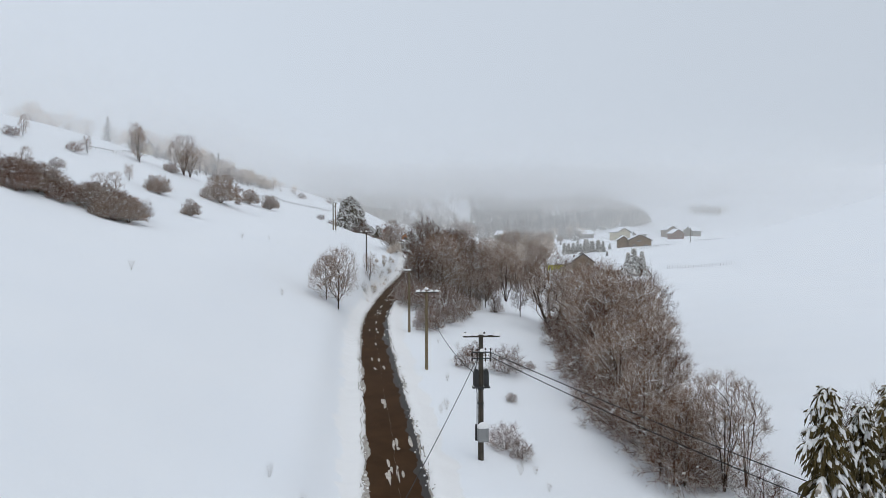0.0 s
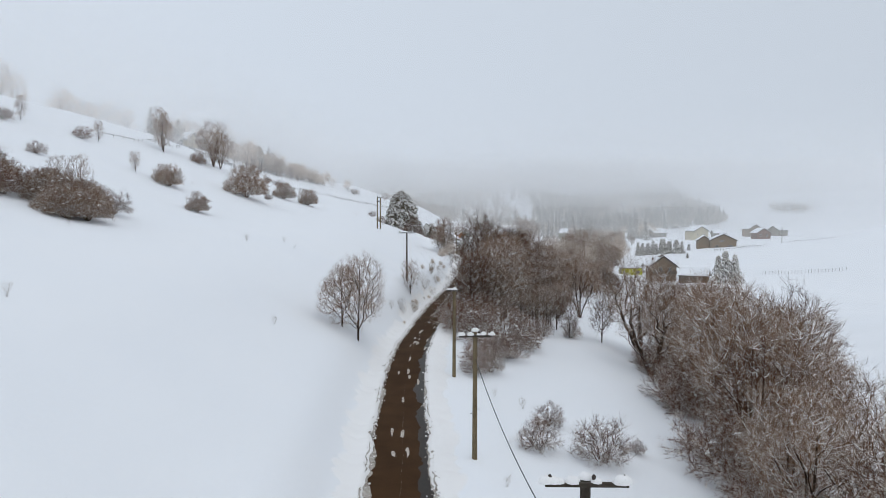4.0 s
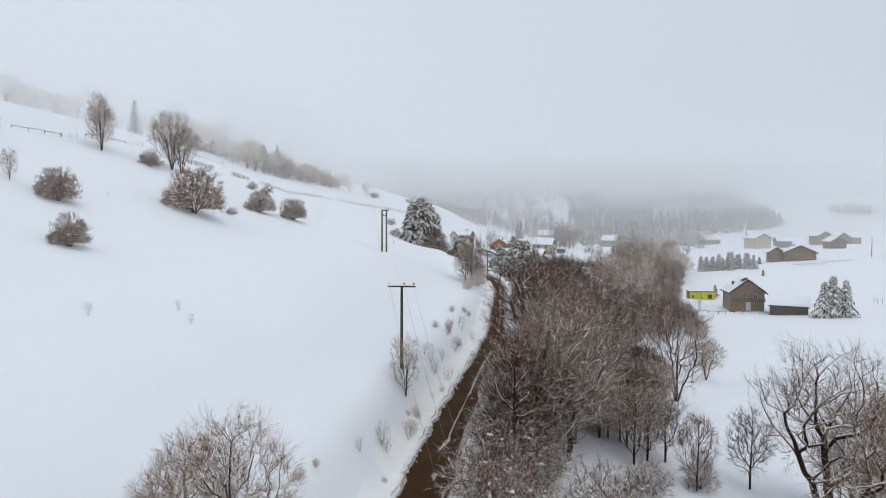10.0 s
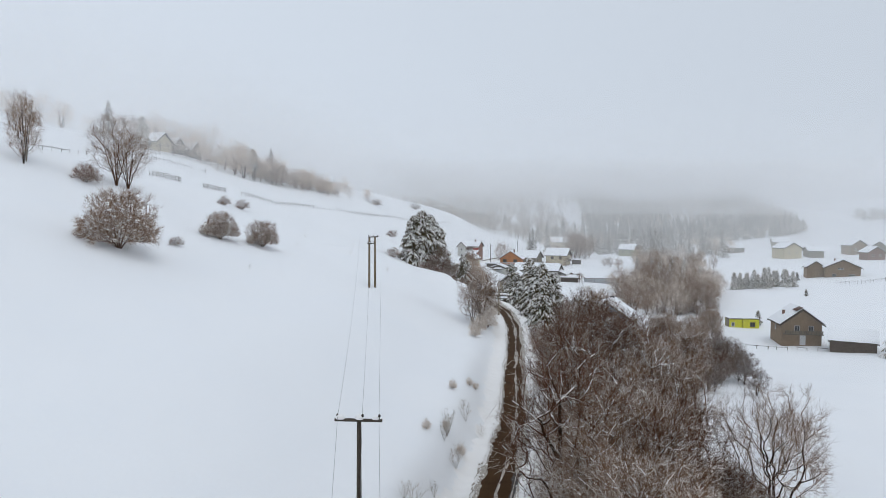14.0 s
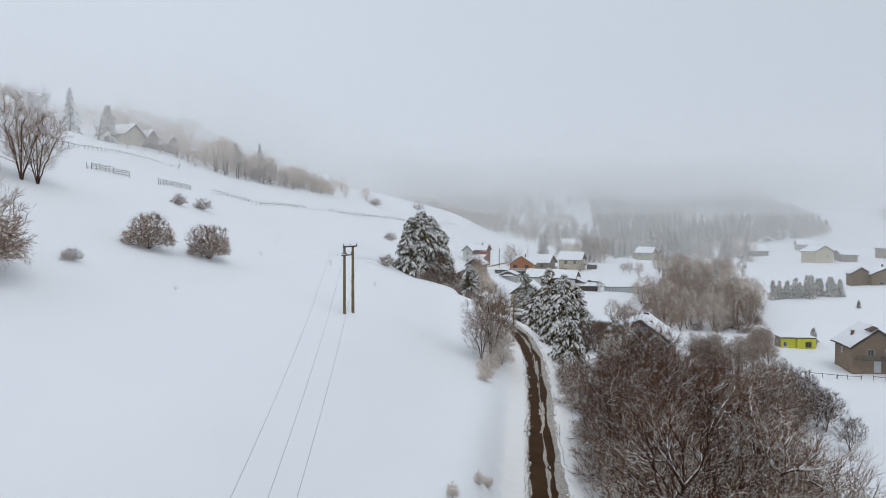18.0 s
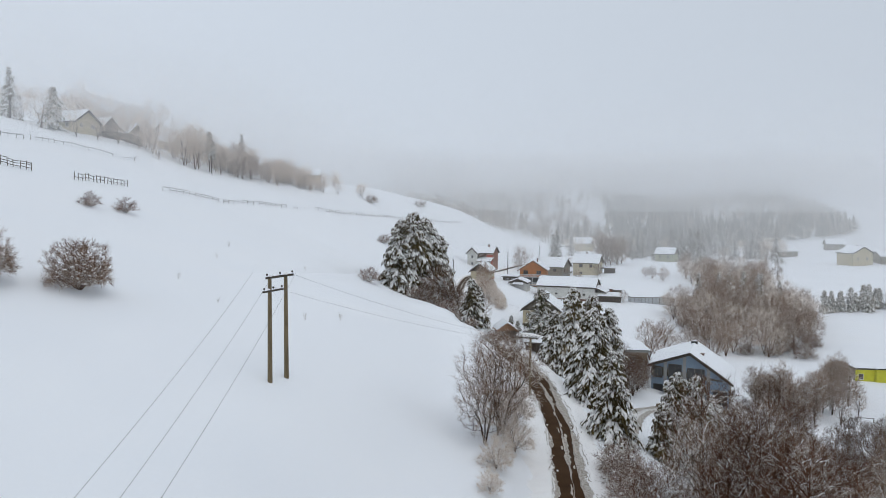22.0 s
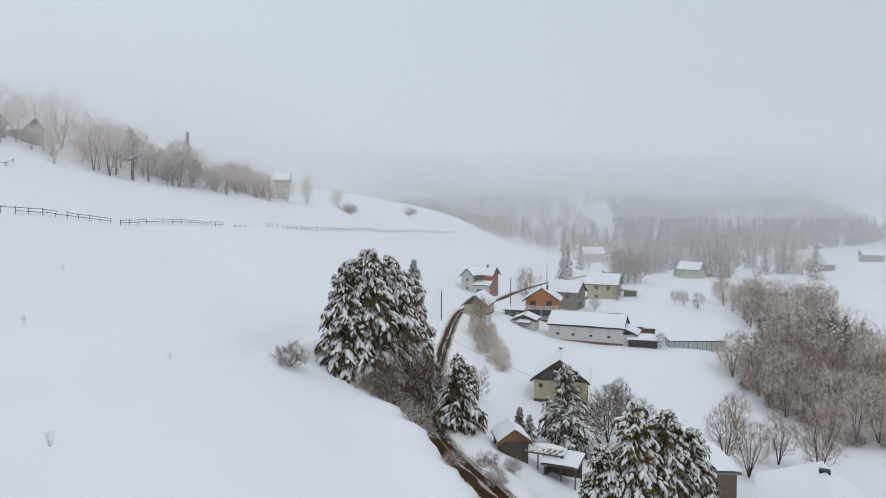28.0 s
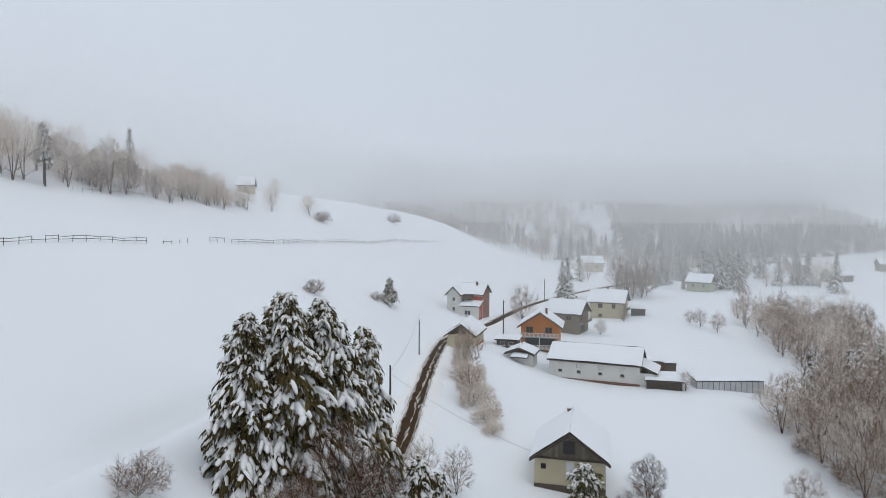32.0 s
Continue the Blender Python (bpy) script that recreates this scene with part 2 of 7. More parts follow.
def ground_z(x, y):
    """The height of the snow at x, y (arrays)."""
    x, y = np.atleast_1d(np.asarray(x, float)), np.atleast_1d(np.asarray(y, float))
    axis = np.interp(y, [-60, 0, 90, 200, 240, 300, 360, 480], [2, 1, -4.5, -1, -5, -20, -22, -10])
    u = x - axis
    wa, wu = weights(ALONG, y), weights(ACROSS, u)
    rise = np.einsum("na,au,nu->n", wa, VALLEY_ARR, wu)
    rise = np.where(y > 600, rise * (1 - 0.8 * smooth(600, 780, y) * (u < 60)), rise)
    z = np.interp(y, ys_line, line_z) + rise
    # small drifts and hollows
    z += 0.35 * np.sin(x * 0.11 + 1.7 * np.sin(y * 0.043)) * np.sin(y * 0.083 + 0.9) + 0.12 * np.sin(x * 0.37 + y * 0.21) * np.sin(y * 0.29 - x * 0.13)
    # an old sunken track along the hillside
    track = np.interp(y, [225, 244, 257, 268, 286, 300], [-43, -39.2, -37.5, -37.2, -37.2, -38])
    z -= 1.15 * np.exp(-((x - track) / 1.5) ** 2) * smooth(222, 240, y) * (1 - smooth(284, 300, y))
    z += 0.5 * np.exp(-((x - track - 2.8) / 1.3) ** 2) * smooth(222, 240, y) * (1 - smooth(284, 300, y))
    # far hills that close the valley
    far = smooth(670, 1060, y + 0.25 * np.abs(x - 120))
    z += far * (56 + 16 * np.sin(x * 0.011 + 1.0) + 12 * np.sin(x * 0.031) + 10 * np.sin(y * 0.017))
    z += smooth(240, 700, np.abs(x)) * 60 * (1 - 0.5 * far)
    # the road's bed, cut into the slope
    d = np.abs(x - np.interp(y, ys_line, line_x)) / np.sqrt(1 + np.interp(y, ys_line, slope_x) ** 2)
    left = (np.interp(y, ys_line, line_x) - x) / np.sqrt(1 + np.interp(y, ys_line, slope_x) ** 2)
    cut = 1.25 * smooth(196, 212, y) * (1 - smooth(252, 268, y)) + 0.45 * smooth(108, 122, y) * (1 - smooth(188, 200, y))
    z += cut * smooth(2.2, 3.8, left) * (1 - smooth(5.0, 12.0, left)) * (1 + 0.35 * np.sin(y * 0.9 + 1.3 * np.sin(y * 0.37)) + 0.2 * np.sin(y * 2.3))
    on = np.where((y > -60) & (y < 520), 1 - smooth(2.3, np.where(left > 2, 6.5 - 2.0 * np.clip(cut, 0, 1), 6.5), d), 0)
    return z * (1 - on) + (np.interp(y, ys_line, line_z) - 0.22) * on


def gz(x, y):
    return float(ground_z(x, y)[0])


# ---- helpers for building ----
class Geo:
    """Collects vertices and faces of one mesh."""

    def __init__(self):
        self.v, self.f = [], []

    def add(self, verts, faces):
        k = len(self.v)
        self.v.extend(tuple(map(float, p)) for p in verts)
        self.f.extend(tuple(int(i) + k for i in f) for f in faces)
        return self

    def box(self, c, s, turn=0.0):
        """A box with its centre c and size s, turned about z by degrees."""
        a, (x, y, z) = radians(turn), (s[0] / 2, s[1] / 2, s[2] / 2)
        pts = [(i * x, j * y, k * z) for k in (-1, 1) for j in (-1, 1) for i in (-1, 1)]
        pts = [(c[0] + p[0] * math.cos(a) - p[1] * math.sin(a), c[1] + p[0] * math.sin(a) + p[1] * math.cos(a), c[2] + p[2]) for p in pts]
        return self.add(pts, [(0, 2, 3, 1), (4, 5, 7, 6), (0, 1, 5, 4), (2, 6, 7, 3), (0, 4, 6, 2), (1, 3, 7, 5)])

    def slab(self, corners, thick):
        """A plate of four corners (counted anticlockwise from above) and a thickness downwards."""
        pts = [Vector(c) for c in corners]
        n = (pts[1] - pts[0]).cross(pts[3] - pts[0]).normalized() * thick
        return self.add([*pts, *[p - n for p in pts]], [(0, 1, 2, 3), (7, 6, 5, 4), (0, 4, 5, 1), (1, 5, 6, 2), (2, 6, 7, 3), (3, 7, 4, 0)])

    def prism(self, outline, a, b):
        """An outline in x, z drawn out from y = a to y = b."""
        n = len(outline)
        pts = [(x, y, z) for y in (a, b) for x, z in outline]
        return self.add(pts, [tuple(range(n)), tuple(range(2 * n - 1, n - 1, -1)), *[(i, i + n, (i + 1) % n + n, (i + 1) % n) for i in range(n)]])

    def tube(self, line, radii, sides=6, cap=True):
        """A round bar along the points of line."""
        line = [Vector(p) for p in line]
        rings = []
        for i, p in enumerate(line):
            d = (line[min(i + 1, len(line) - 1)] - line[max(i - 1, 0)]).normalized()
            a = d.cross(Vector((0.31, 0.17, 0.93)))
            if a.length < 0.1:
                a = d.cross(Vector((1, 0, 0)))
            a.normalize()
            b = d.cross(a)
            r = radii[i] if isinstance(radii, (list, tuple)) else radii
            rings += [p + a * (r * math.cos(6.2832 * k / sides)) + b * (r * math.sin(6.2832 * k / sides)) for k in range(sides)]
        m = len(line)
        faces = [(i * sides + k, i * sides + (k + 1) % sides, (i + 1) * sides + (k + 1) % sides, (i + 1) * sides + k) for i in range(m - 1) for k in range(sides)]
        if cap:
            faces += [tuple(range(sides - 1, -1, -1)), tuple(range((m - 1) * sides, m * sides))]
        return self.add(rings, faces)

    def blob(self, c, s, rng, rough=0.18, rings=3, sides=7, flat=0.5):
        """A lumpy mound: c its middle, s its half sizes, flat how much lies below the middle."""
        pts, faces = [], []
        for i in range(rings + 1):
            a = i / rings
            z = math.cos(a * (math.pi / 2 + flat))
            r = math.sin(min(a * (math.pi / 2 + flat), math.pi / 2 + flat * 0.9))
            for k in range(sides):
                w, q = 6.2832 * k / sides, 1 + rng.uniform(-rough, rough)
                pts.append((c[0] + s[0] * r * q * math.cos(w), c[1] + s[1] * r * q * math.sin(w), c[2] + s[2] * z * (1 + rng.uniform(-rough, rough) * 0.5)))
                if i == 0:
                    break
        for k in range(sides):
            faces.append((0, 1 + k, 1 + (k + 1) % sides))
        for i in range(1, rings):
            for k in range(sides):
                a, b = 1 + (i - 1) * sides, 1 + i * sides
                faces.append((a + k, b + k, b + (k + 1) % sides, a + (k + 1) % sides))
        return self.add(pts, faces)

    def sheet(self, o, u, v, nu, nv, lift):
        """A soft cover over the plate o + a u + b v: lift(a, b) is its height, and the rim goes down to the plate."""
        o, u, v = Vector(o), Vector(u), Vector(v)
        pts = []
        for j in range(nv + 1):
            for i in range(nu + 1):
                a, b = i / nu, j / nv
                pts.append(o + u * a + v * b + Vector((0, 0, lift(a, b))))
        return self.add(pts, [(j * (nu + 1) + i, j * (nu + 1) + i + 1, (j + 1) * (nu + 1) + i + 1, (j + 1) * (nu + 1) + i) for j in range(nv) for i in range(nu)])

    def mesh(self, name, material, soft=False):
        me = bpy.data.meshes.new(name)
        me.from_pydata(self.v, [], self.f)
        if soft:
            me.polygons.foreach_set("use_smooth", [True] * len(me.polygons))
        me.materials.append(material)
        return me


def part(name, geo, material, parent=None, label="", soft=False):
    """One mesh object, under a thing or a part of one."""
    ob = new(name, geo if isinstance(geo, bpy.types.Mesh) else geo.mesh(name, material, soft))
    if parent is not None:
        ob.parent = parent
    return tagged(ob, label) if label else ob


def thing(name, label, category, place=(0, 0, 0), turn=0.0, group=""):
    """An Empty at a thing's base, for its parts."""
    ob = new(name)
    ob.empty_display_size = 0.3
    ob.matrix_basis = pose(*place, 0, 0, turn)
    return tagged(ob, label, category, group)


def raw_mesh(name, verts, faces, material, soft=True):
    me = bpy.data.meshes.new(name)
    me.from_pydata([tuple(map(float, p)) for p in verts], [], faces)
    if soft:
        me.polygons.foreach_set("use_smooth", [True] * len(me.polygons))
    me.materials.append(material)
    return me


# ---- the ground sheet ----
def spread(parts_):
    out = []
    for a, b, n in parts_:
        out.extend(np.linspace(a, b, n, endpoint=False))
    return np.array(out + [parts_[-1][1]])


gx = spread([(-2600, -500, 14), (-500, -160, 17), (-160, -60, 34), (-60, 60, 96), (60, 150, 30), (150, 400, 18), (400, 2600, 14)])
gy = spread([(-900, -60, 14), (-60, 30, 30), (30, 420, 280), (420, 700, 50), (700, 1400, 28), (1400, 3200, 12)])
mx, my = np.meshgrid(gx, gy)
mz = ground_z(mx.ravel(), my.ravel())
nx_, ny_ = len(gx), len(gy)
quads = [(j * nx_ + i, j * nx_ + i + 1, (j + 1) * nx_ + i + 1, (j + 1) * nx_ + i) for j in range(ny_ - 1) for i in range(nx_ - 1)]
ground = new("ground", raw_mesh("ground", np.column_stack([mx.ravel(), my.ravel(), mz]), quads, SNOW))
tagged(ground, "deep fresh snow over hillside, meadow and valley floor", "snowfield", kind="structure")


# ---- the road ----
def road_frames(step, y0=-50, y1=515):
    """Places along the road with the way across it (to the right)."""
    ys = np.linspace(y0, y1, int((y1 - y0) / step))
    xs, zs = road_x(ys), road_z(ys)
    tx, ty = np.gradient(xs), np.gradient(ys)
    ln = np.hypot(tx, ty)
    return xs, ys, zs, ty / ln, -tx / ln


def half_width(y):
    return np.interp(y, [-60, 60, 95, 118, 150, 185, 215, 240, 270, 300, 520], [2.15, 2.0, 1.8, 1.7, 1.55, 1.3, 1.35, 1.6, 1.3, 1.15, 1.3])


def wob(v, seed):
    rough_line = np.random.default_rng(int(abs(seed) * 100)).normal(0, 1, len(v))
    wide_line = np.convolve(np.random.default_rng(int(abs(seed) * 100) + 7).normal(0, 1, len(v)), np.hanning(15) / 2.6, "same")
    rough_line = np.convolve(rough_line, [0.2, 0.6, 0.2], "same")
    return np.sin(v * 0.23 + seed) * 0.2 + wide_line * 0.45 + rough_line * 0.42


xs, ys, zs, ax, ay = road_frames(0.8)
hw = half_width(ys)
verts, faces = [], []
cross = np.linspace(-1, 1, 7)
for k in range(len(ys)):
    for c in cross:
        d = c * (hw[k] + 0.5)
        verts.append((xs[k] + ax[k] * d, ys[k] + ay[k] * d, zs[k] - 0.02 - 0.035 * c * c + 0.012 * math.cos(c * 6.2)))
for k in range(len(ys) - 1):
    faces += [(k * 7 + i, k * 7 + i + 1, (k + 1) * 7 + i + 1, (k + 1) * 7 + i) for i in range(6)]
road = new("road", raw_mesh("road", verts, faces, ASPHALT))
tagged(road, "narrow wet asphalt lane cleared of snow, winding up the valley", "road", kind="structure")

bank_rng = random.Random(4)
for side, name in ((-1, "snow_bank"), (1, "snow_bank")):
    xs, ys, zs, ax, ay = road_frames(0.28, -40, 505)
    hw = half_width(ys)
    e1, e2, e3 = wob(ys, 1.3 * side), wob(ys * 0.45, 2.0 + side), wob(ys * 2.1, 4.0 + side)
    tall = 0.20 + 0.09 * e2 + 0.06 * e3
    prof = []
    # foot, lip, crown, back, foot of the back
    for off, up in ((0.02 + 0.16 * e1, -0.05 + 0 * tall), (0.10 + 0.17 * e1 + 0.05 * e3, 0.6 * tall), (0.45 + 0.15 * e1 + 0.1 * e2, tall + 0.08), (1.1 + 0.15 * e2, 0.9 * tall)):
        prof.append((off, up))
    verts, faces = [], []
    n = len(ys)
    for k in range(n):
        for off, up in prof:
            d = side * (hw[k] + off[k])
            verts.append((xs[k] + ax[k] * d, ys[k] + ay[k] * d, zs[k] + up[k]))
        d = side * (hw[k] + 2.2 + 0.5 * e2[k])
        px, py = xs[k] + ax[k] * d, ys[k] + ay[k] * d
        verts.append((px, py, gz(px, py) - 0.06))
    for k in range(n - 1):
        for i in range(4):
            q = (k * 5 + i, k * 5 + i + 1, (k + 1) * 5 + i + 1, (k + 1) * 5 + i)
            faces.append(q if side > 0 else q[::-1])
    bank = new(name, raw_mesh("snow_bank", verts, faces, SNOW_LOOSE))
    tagged(bank, "ploughed ragged snow bank along the lane's edge", "snow bank", kind="structure")
    # the dirty foot of the bank
    verts, faces = [], []
    for k in range(n):
        for off, up in ((-0.16 + 0.24 * e3[k] + 0.12 * e2[k], -0.045), (0.02 + 0.14 * e1[k], 0.035 + 0.02 * e3[k]), (0.34 + 0.17 * e1[k] + 0.1 * e3[k], 0.08 + 0.75 * tall[k])):
            d = side * (hw[k] + off)
            verts.append((xs[k] + ax[k] * d, ys[k] + ay[k] * d, zs[k] + up))
    for k in range(n - 1):
        for i in range(2):
            q = (k * 3 + i, k * 3 + i + 1, (k + 1) * 3 + i + 1, (k + 1) * 3 + i)
            faces.append(q if side > 0 else q[::-1])
    rim = new("slush_rim", raw_mesh("slush_rim", verts, faces, SLUSH))
    tagged(rim, "brown splashed slush between asphalt and snow bank", "slush", kind="structure")
# wet verge on the stream's side: meltwater, plus the bank's shadow painted into its black
for y_from, y_to in ((20, 112), (128, 168)):
    xs, ys, zs, ax, ay = road_frames(0.3, y_from, y_to)
    hw, e1, e2 = half_width(ys), wob(ys, 11.3), wob(ys * 0.5, 12.1)
    ease = smooth(y_from, y_from + 8, ys) * (1 - smooth(y_to - 10, y_to, ys))
    verts, faces = [], []
    for k in range(len(ys)):
        for d, up in ((hw[k] - (0.55 + 0.30 * e2[k] + 0.12 * e1[k]) * ease[k], -0.022), (hw[k] + 0.1, 0.012), (hw[k] + 0.1 + (0.28 + 0.2 * e1[k]) * ease[k], 0.10)):
            verts.append((xs[k] + ax[k] * d, ys[k] + ay[k] * d, zs[k] + up))
    for k in range(len(ys) - 1):
        faces += [(k * 3 + i, k * 3 + i + 1, (k + 1) * 3 + i + 1, (k + 1) * 3 + i) for i in range(2)]
    tagged(new("verge", raw_mesh("verge", verts, faces, WET_SHADED_MUD)), "wet verge with meltwater, blackened for the bank's shadow, beside the lane", "verge", kind="structure")
# the driveway that leaves the lane towards the blue house
drive_y = np.linspace(203.5, 249.5, 90)
drive_x = weights([203.5, 208, 213, 222, 231, 238, 244, 249.5], drive_y) @ np.array([1.2, 3.2, 5.0, 7.0, 8.9, 10.8, 14.0, 20.0])
dtx, dty = np.gradient(drive_x), np.gradient(drive_y)
dln = np.hypot(dtx, dty)
for nm, lb, c0, wide, up, mt in (("driveway", "snow-packed driveway branching off the lane", 0.0, 1.5, 0.08, PACKED_SNOW), ("rut", "brown wheel rut in the driveway", -0.62, 0.3, 0.11, SLUSH), ("rut", "brown wheel rut in the driveway", 0.62, 0.28, 0.11, SLUSH)):
    verts, faces = [], []
    e1, e2 = wob(drive_y, 15.1 + c0), wob(drive_y * 1.3, 17.3 + c0)
    for k in range(len(drive_y)):
        for side in (-1, 0, 1):
            d = c0 + side * wide * (1 + 0.35 * e1[k]) + 0.1 * e2[k]
            px, py = drive_x[k] + dty[k] / dln[k] * d, drive_y[k] - dtx[k] / dln[k] * d
            verts.append((px, py, gz(px, py) + up - (0.16 if side and nm == "driveway" else 0.03 * abs(side))))
    for k in range(len(drive_y) - 1):
        faces += [(k * 3 + i, k * 3 + i + 1, (k + 1) * 3 + i + 1, (k + 1) * 3 + i) for i in range(2)]
    tagged(new(nm, raw_mesh(nm, verts, faces, mt)), lb, nm, kind="structure")
# crumbs and lumps of ploughed snow along both edges
crumbs = [Geo(), Geo()]
for k in range(2600):
    y = bank_rng.uniform(28, 230) if k % 4 else bank_rng.uniform(230, 400)
    w, side = float(half_width(y)[()]), bank_rng.choice((-1, 1))
    d = side * (w + bank_rng.gauss(0.12, 0.16))
    x, z, r = float(road_x(y)[0]), float(road_z(y)[0]), bank_rng.uniform(0.03, 0.11)
    up = max(0.0, (abs(d) - w) * 0.7)
    crumbs[k % 3 == 0].blob((x + d, y, z - 0.01 + min(up, 0.28)), (r, r * bank_rng.uniform(0.7, 1.6), r * 0.8), bank_rng, 0.35, 2, 5, 0.3)
tagged(part("snow_crumbs", crumbs[0], SNOW_LOOSE, None, "", True), "loose lumps of ploughed snow along the lane's edges", "snow", kind="stuff")
tagged(part("slush_crumbs", crumbs[1], SLUSH, None, "", True), "brown crumbs of slush along the lane's edges", "slush", kind="stuff")
# packed grey slush between and beside the tracks of the upper lane
for lane, (c0, wide) in enumerate(((0.06, 0.42), (0.80, 0.75))):
    xs, ys, zs, ax, ay = road_frames(0.35, 22 if lane == 0 else 112, 380)
    hw, e1, e2 = half_width(ys), wob(ys, 7.7 + lane), wob(ys * 0.6, 9.1 + lane)
    verts, faces = [], []
    grow_in = (smooth(112, 135, ys) if lane == 0 else smooth(112, 135, ys)) * (1 - 0.75 * smooth(235, 262, ys))
    for k in range(len(ys)):
        c, w = hw[k] * c0 + 0.08 * e2[k], max(0.0, (wide - 0.05 + 0.28 * e1[k]) * grow_in[k] * 0.5 * (1 + 0.6 * math.sin(ys[k] * 0.37 + lane)))
        for d, up in ((c - w, -0.035), (c, 0.012), (c + w, -0.035)):
            verts.append((xs[k] + ax[k] * d, ys[k] + ay[k] * d, zs[k] + up))
    for k in range(len(ys) - 1):
        faces += [(k * 3 + i, k * 3 + i + 1, (k + 1) * 3 + i + 1, (k + 1) * 3 + i) for i in range(2)]
    tagged(new("slush_strip", raw_mesh("slush_strip", verts, faces, SLUSH)), "grey-brown packed slush between the wheel tracks", "slush", kind="structure")
# snow left between the wheel tracks: loose lumps at first, a broken ridge farther on
slush = Geo()
for k in range(190):
    y = bank_rng.uniform(24, 370)
    if 112 < y < 200 and k % 2:
        continue
    w = float(half_width(y)[()])
    d = bank_rng.gauss(0.06, 0.16 if y < 108 else 0.1) * w + (0.62 * w if bank_rng.random() < 0.18 else 0)
    x, z = float(road_x(y)[0]), float(road_z(y)[0])
    a = math.atan2(float(road_x(y + 0.5)[0]) - x, 0.5)
    for _ in range(bank_rng.randint(1, 4)):
        lx, ly = d + bank_rng.gauss(0, 0.06), bank_rng.gauss(0, 0.7)
        g = Geo().blob((0, 0, 0), (bank_rng.uniform(0.04, 0.15), bank_rng.uniform(0.3, 1.3), bank_rng.uniform(0.02, 0.04)), bank_rng, 0.45, 2, 9, 0.2)
        slush.add([(x + (lx + p[0]) * math.cos(a) + (ly + p[1]) * math.sin(a), y - (lx + p[0]) * math.sin(a) + (ly + p[1]) * math.cos(a), z - 0.02 + p[2]) for p in g.v], g.f)
tagged(part("slush_ridges", slush, PACKED, None, "", True), "broken strips of packed snow between the wheel tracks", "slush", kind="stuff")


# ---- trees ----
def tubes(segs, sides):
    """Many straight tapered pieces (p0, p1, r0, r1) as one set of vertices and faces."""
    p0, p1 = np.array([s[0] for s in segs]), np.array([s[1] for s in segs])
    r0, r1 = np.array([s[2] for s in segs]), np.array([s[3] for s in segs])
    d = p1 - p0
    d /= np.linalg.norm(d, axis=1)[:, None] + 1e-9
    ref = np.where(np.abs(d[:, 2:3]) > 0.9, np.array([[1.0, 0.2, 0.0]]), np.array([[0.1, 0.05, 1.0]]))
    a = np.cross(d, ref)
    a /= np.linalg.norm(a, axis=1)[:, None]
    b = np.cross(d, a)
    n = len(segs)
    verts = np.zeros((n, 2 * sides, 3))
    for k in range(sides):
        w = 6.2832 * k / sides
        off = a * math.cos(w) + b * math.sin(w)
        verts[:, k] = p0 + off * r0[:, None]
        verts[:, sides + k] = p1 + off * r1[:, None]
    base = (np.arange(n) * 2 * sides)[:, None]
    pat = np.array([[k, (k + 1) % sides, sides + (k + 1) % sides, sides + k] for k in range(sides)])
    faces = (base[:, None, :] + pat[None]).reshape(-1, 4)
    return verts.reshape(-1, 3), faces.tolist()


def blades(segs, rng):
    """Finest twigs: one narrow tapered face each."""
    p0, p1, r0 = np.array([s[0] for s in segs]), np.array([s[1] for s in segs]), np.array([s[2] for s in segs])
    d = p1 - p0
    a = np.cross(d, rng.uniform(-1, 1, d.shape))
    a /= np.linalg.norm(a, axis=1)[:, None] + 1e-9
    v = np.stack([p0 + a * r0[:, None], p0 - a * r0[:, None], p1], 1).reshape(-1, 3)
    return v, (np.arange(len(segs) * 3).reshape(-1, 3)).tolist()


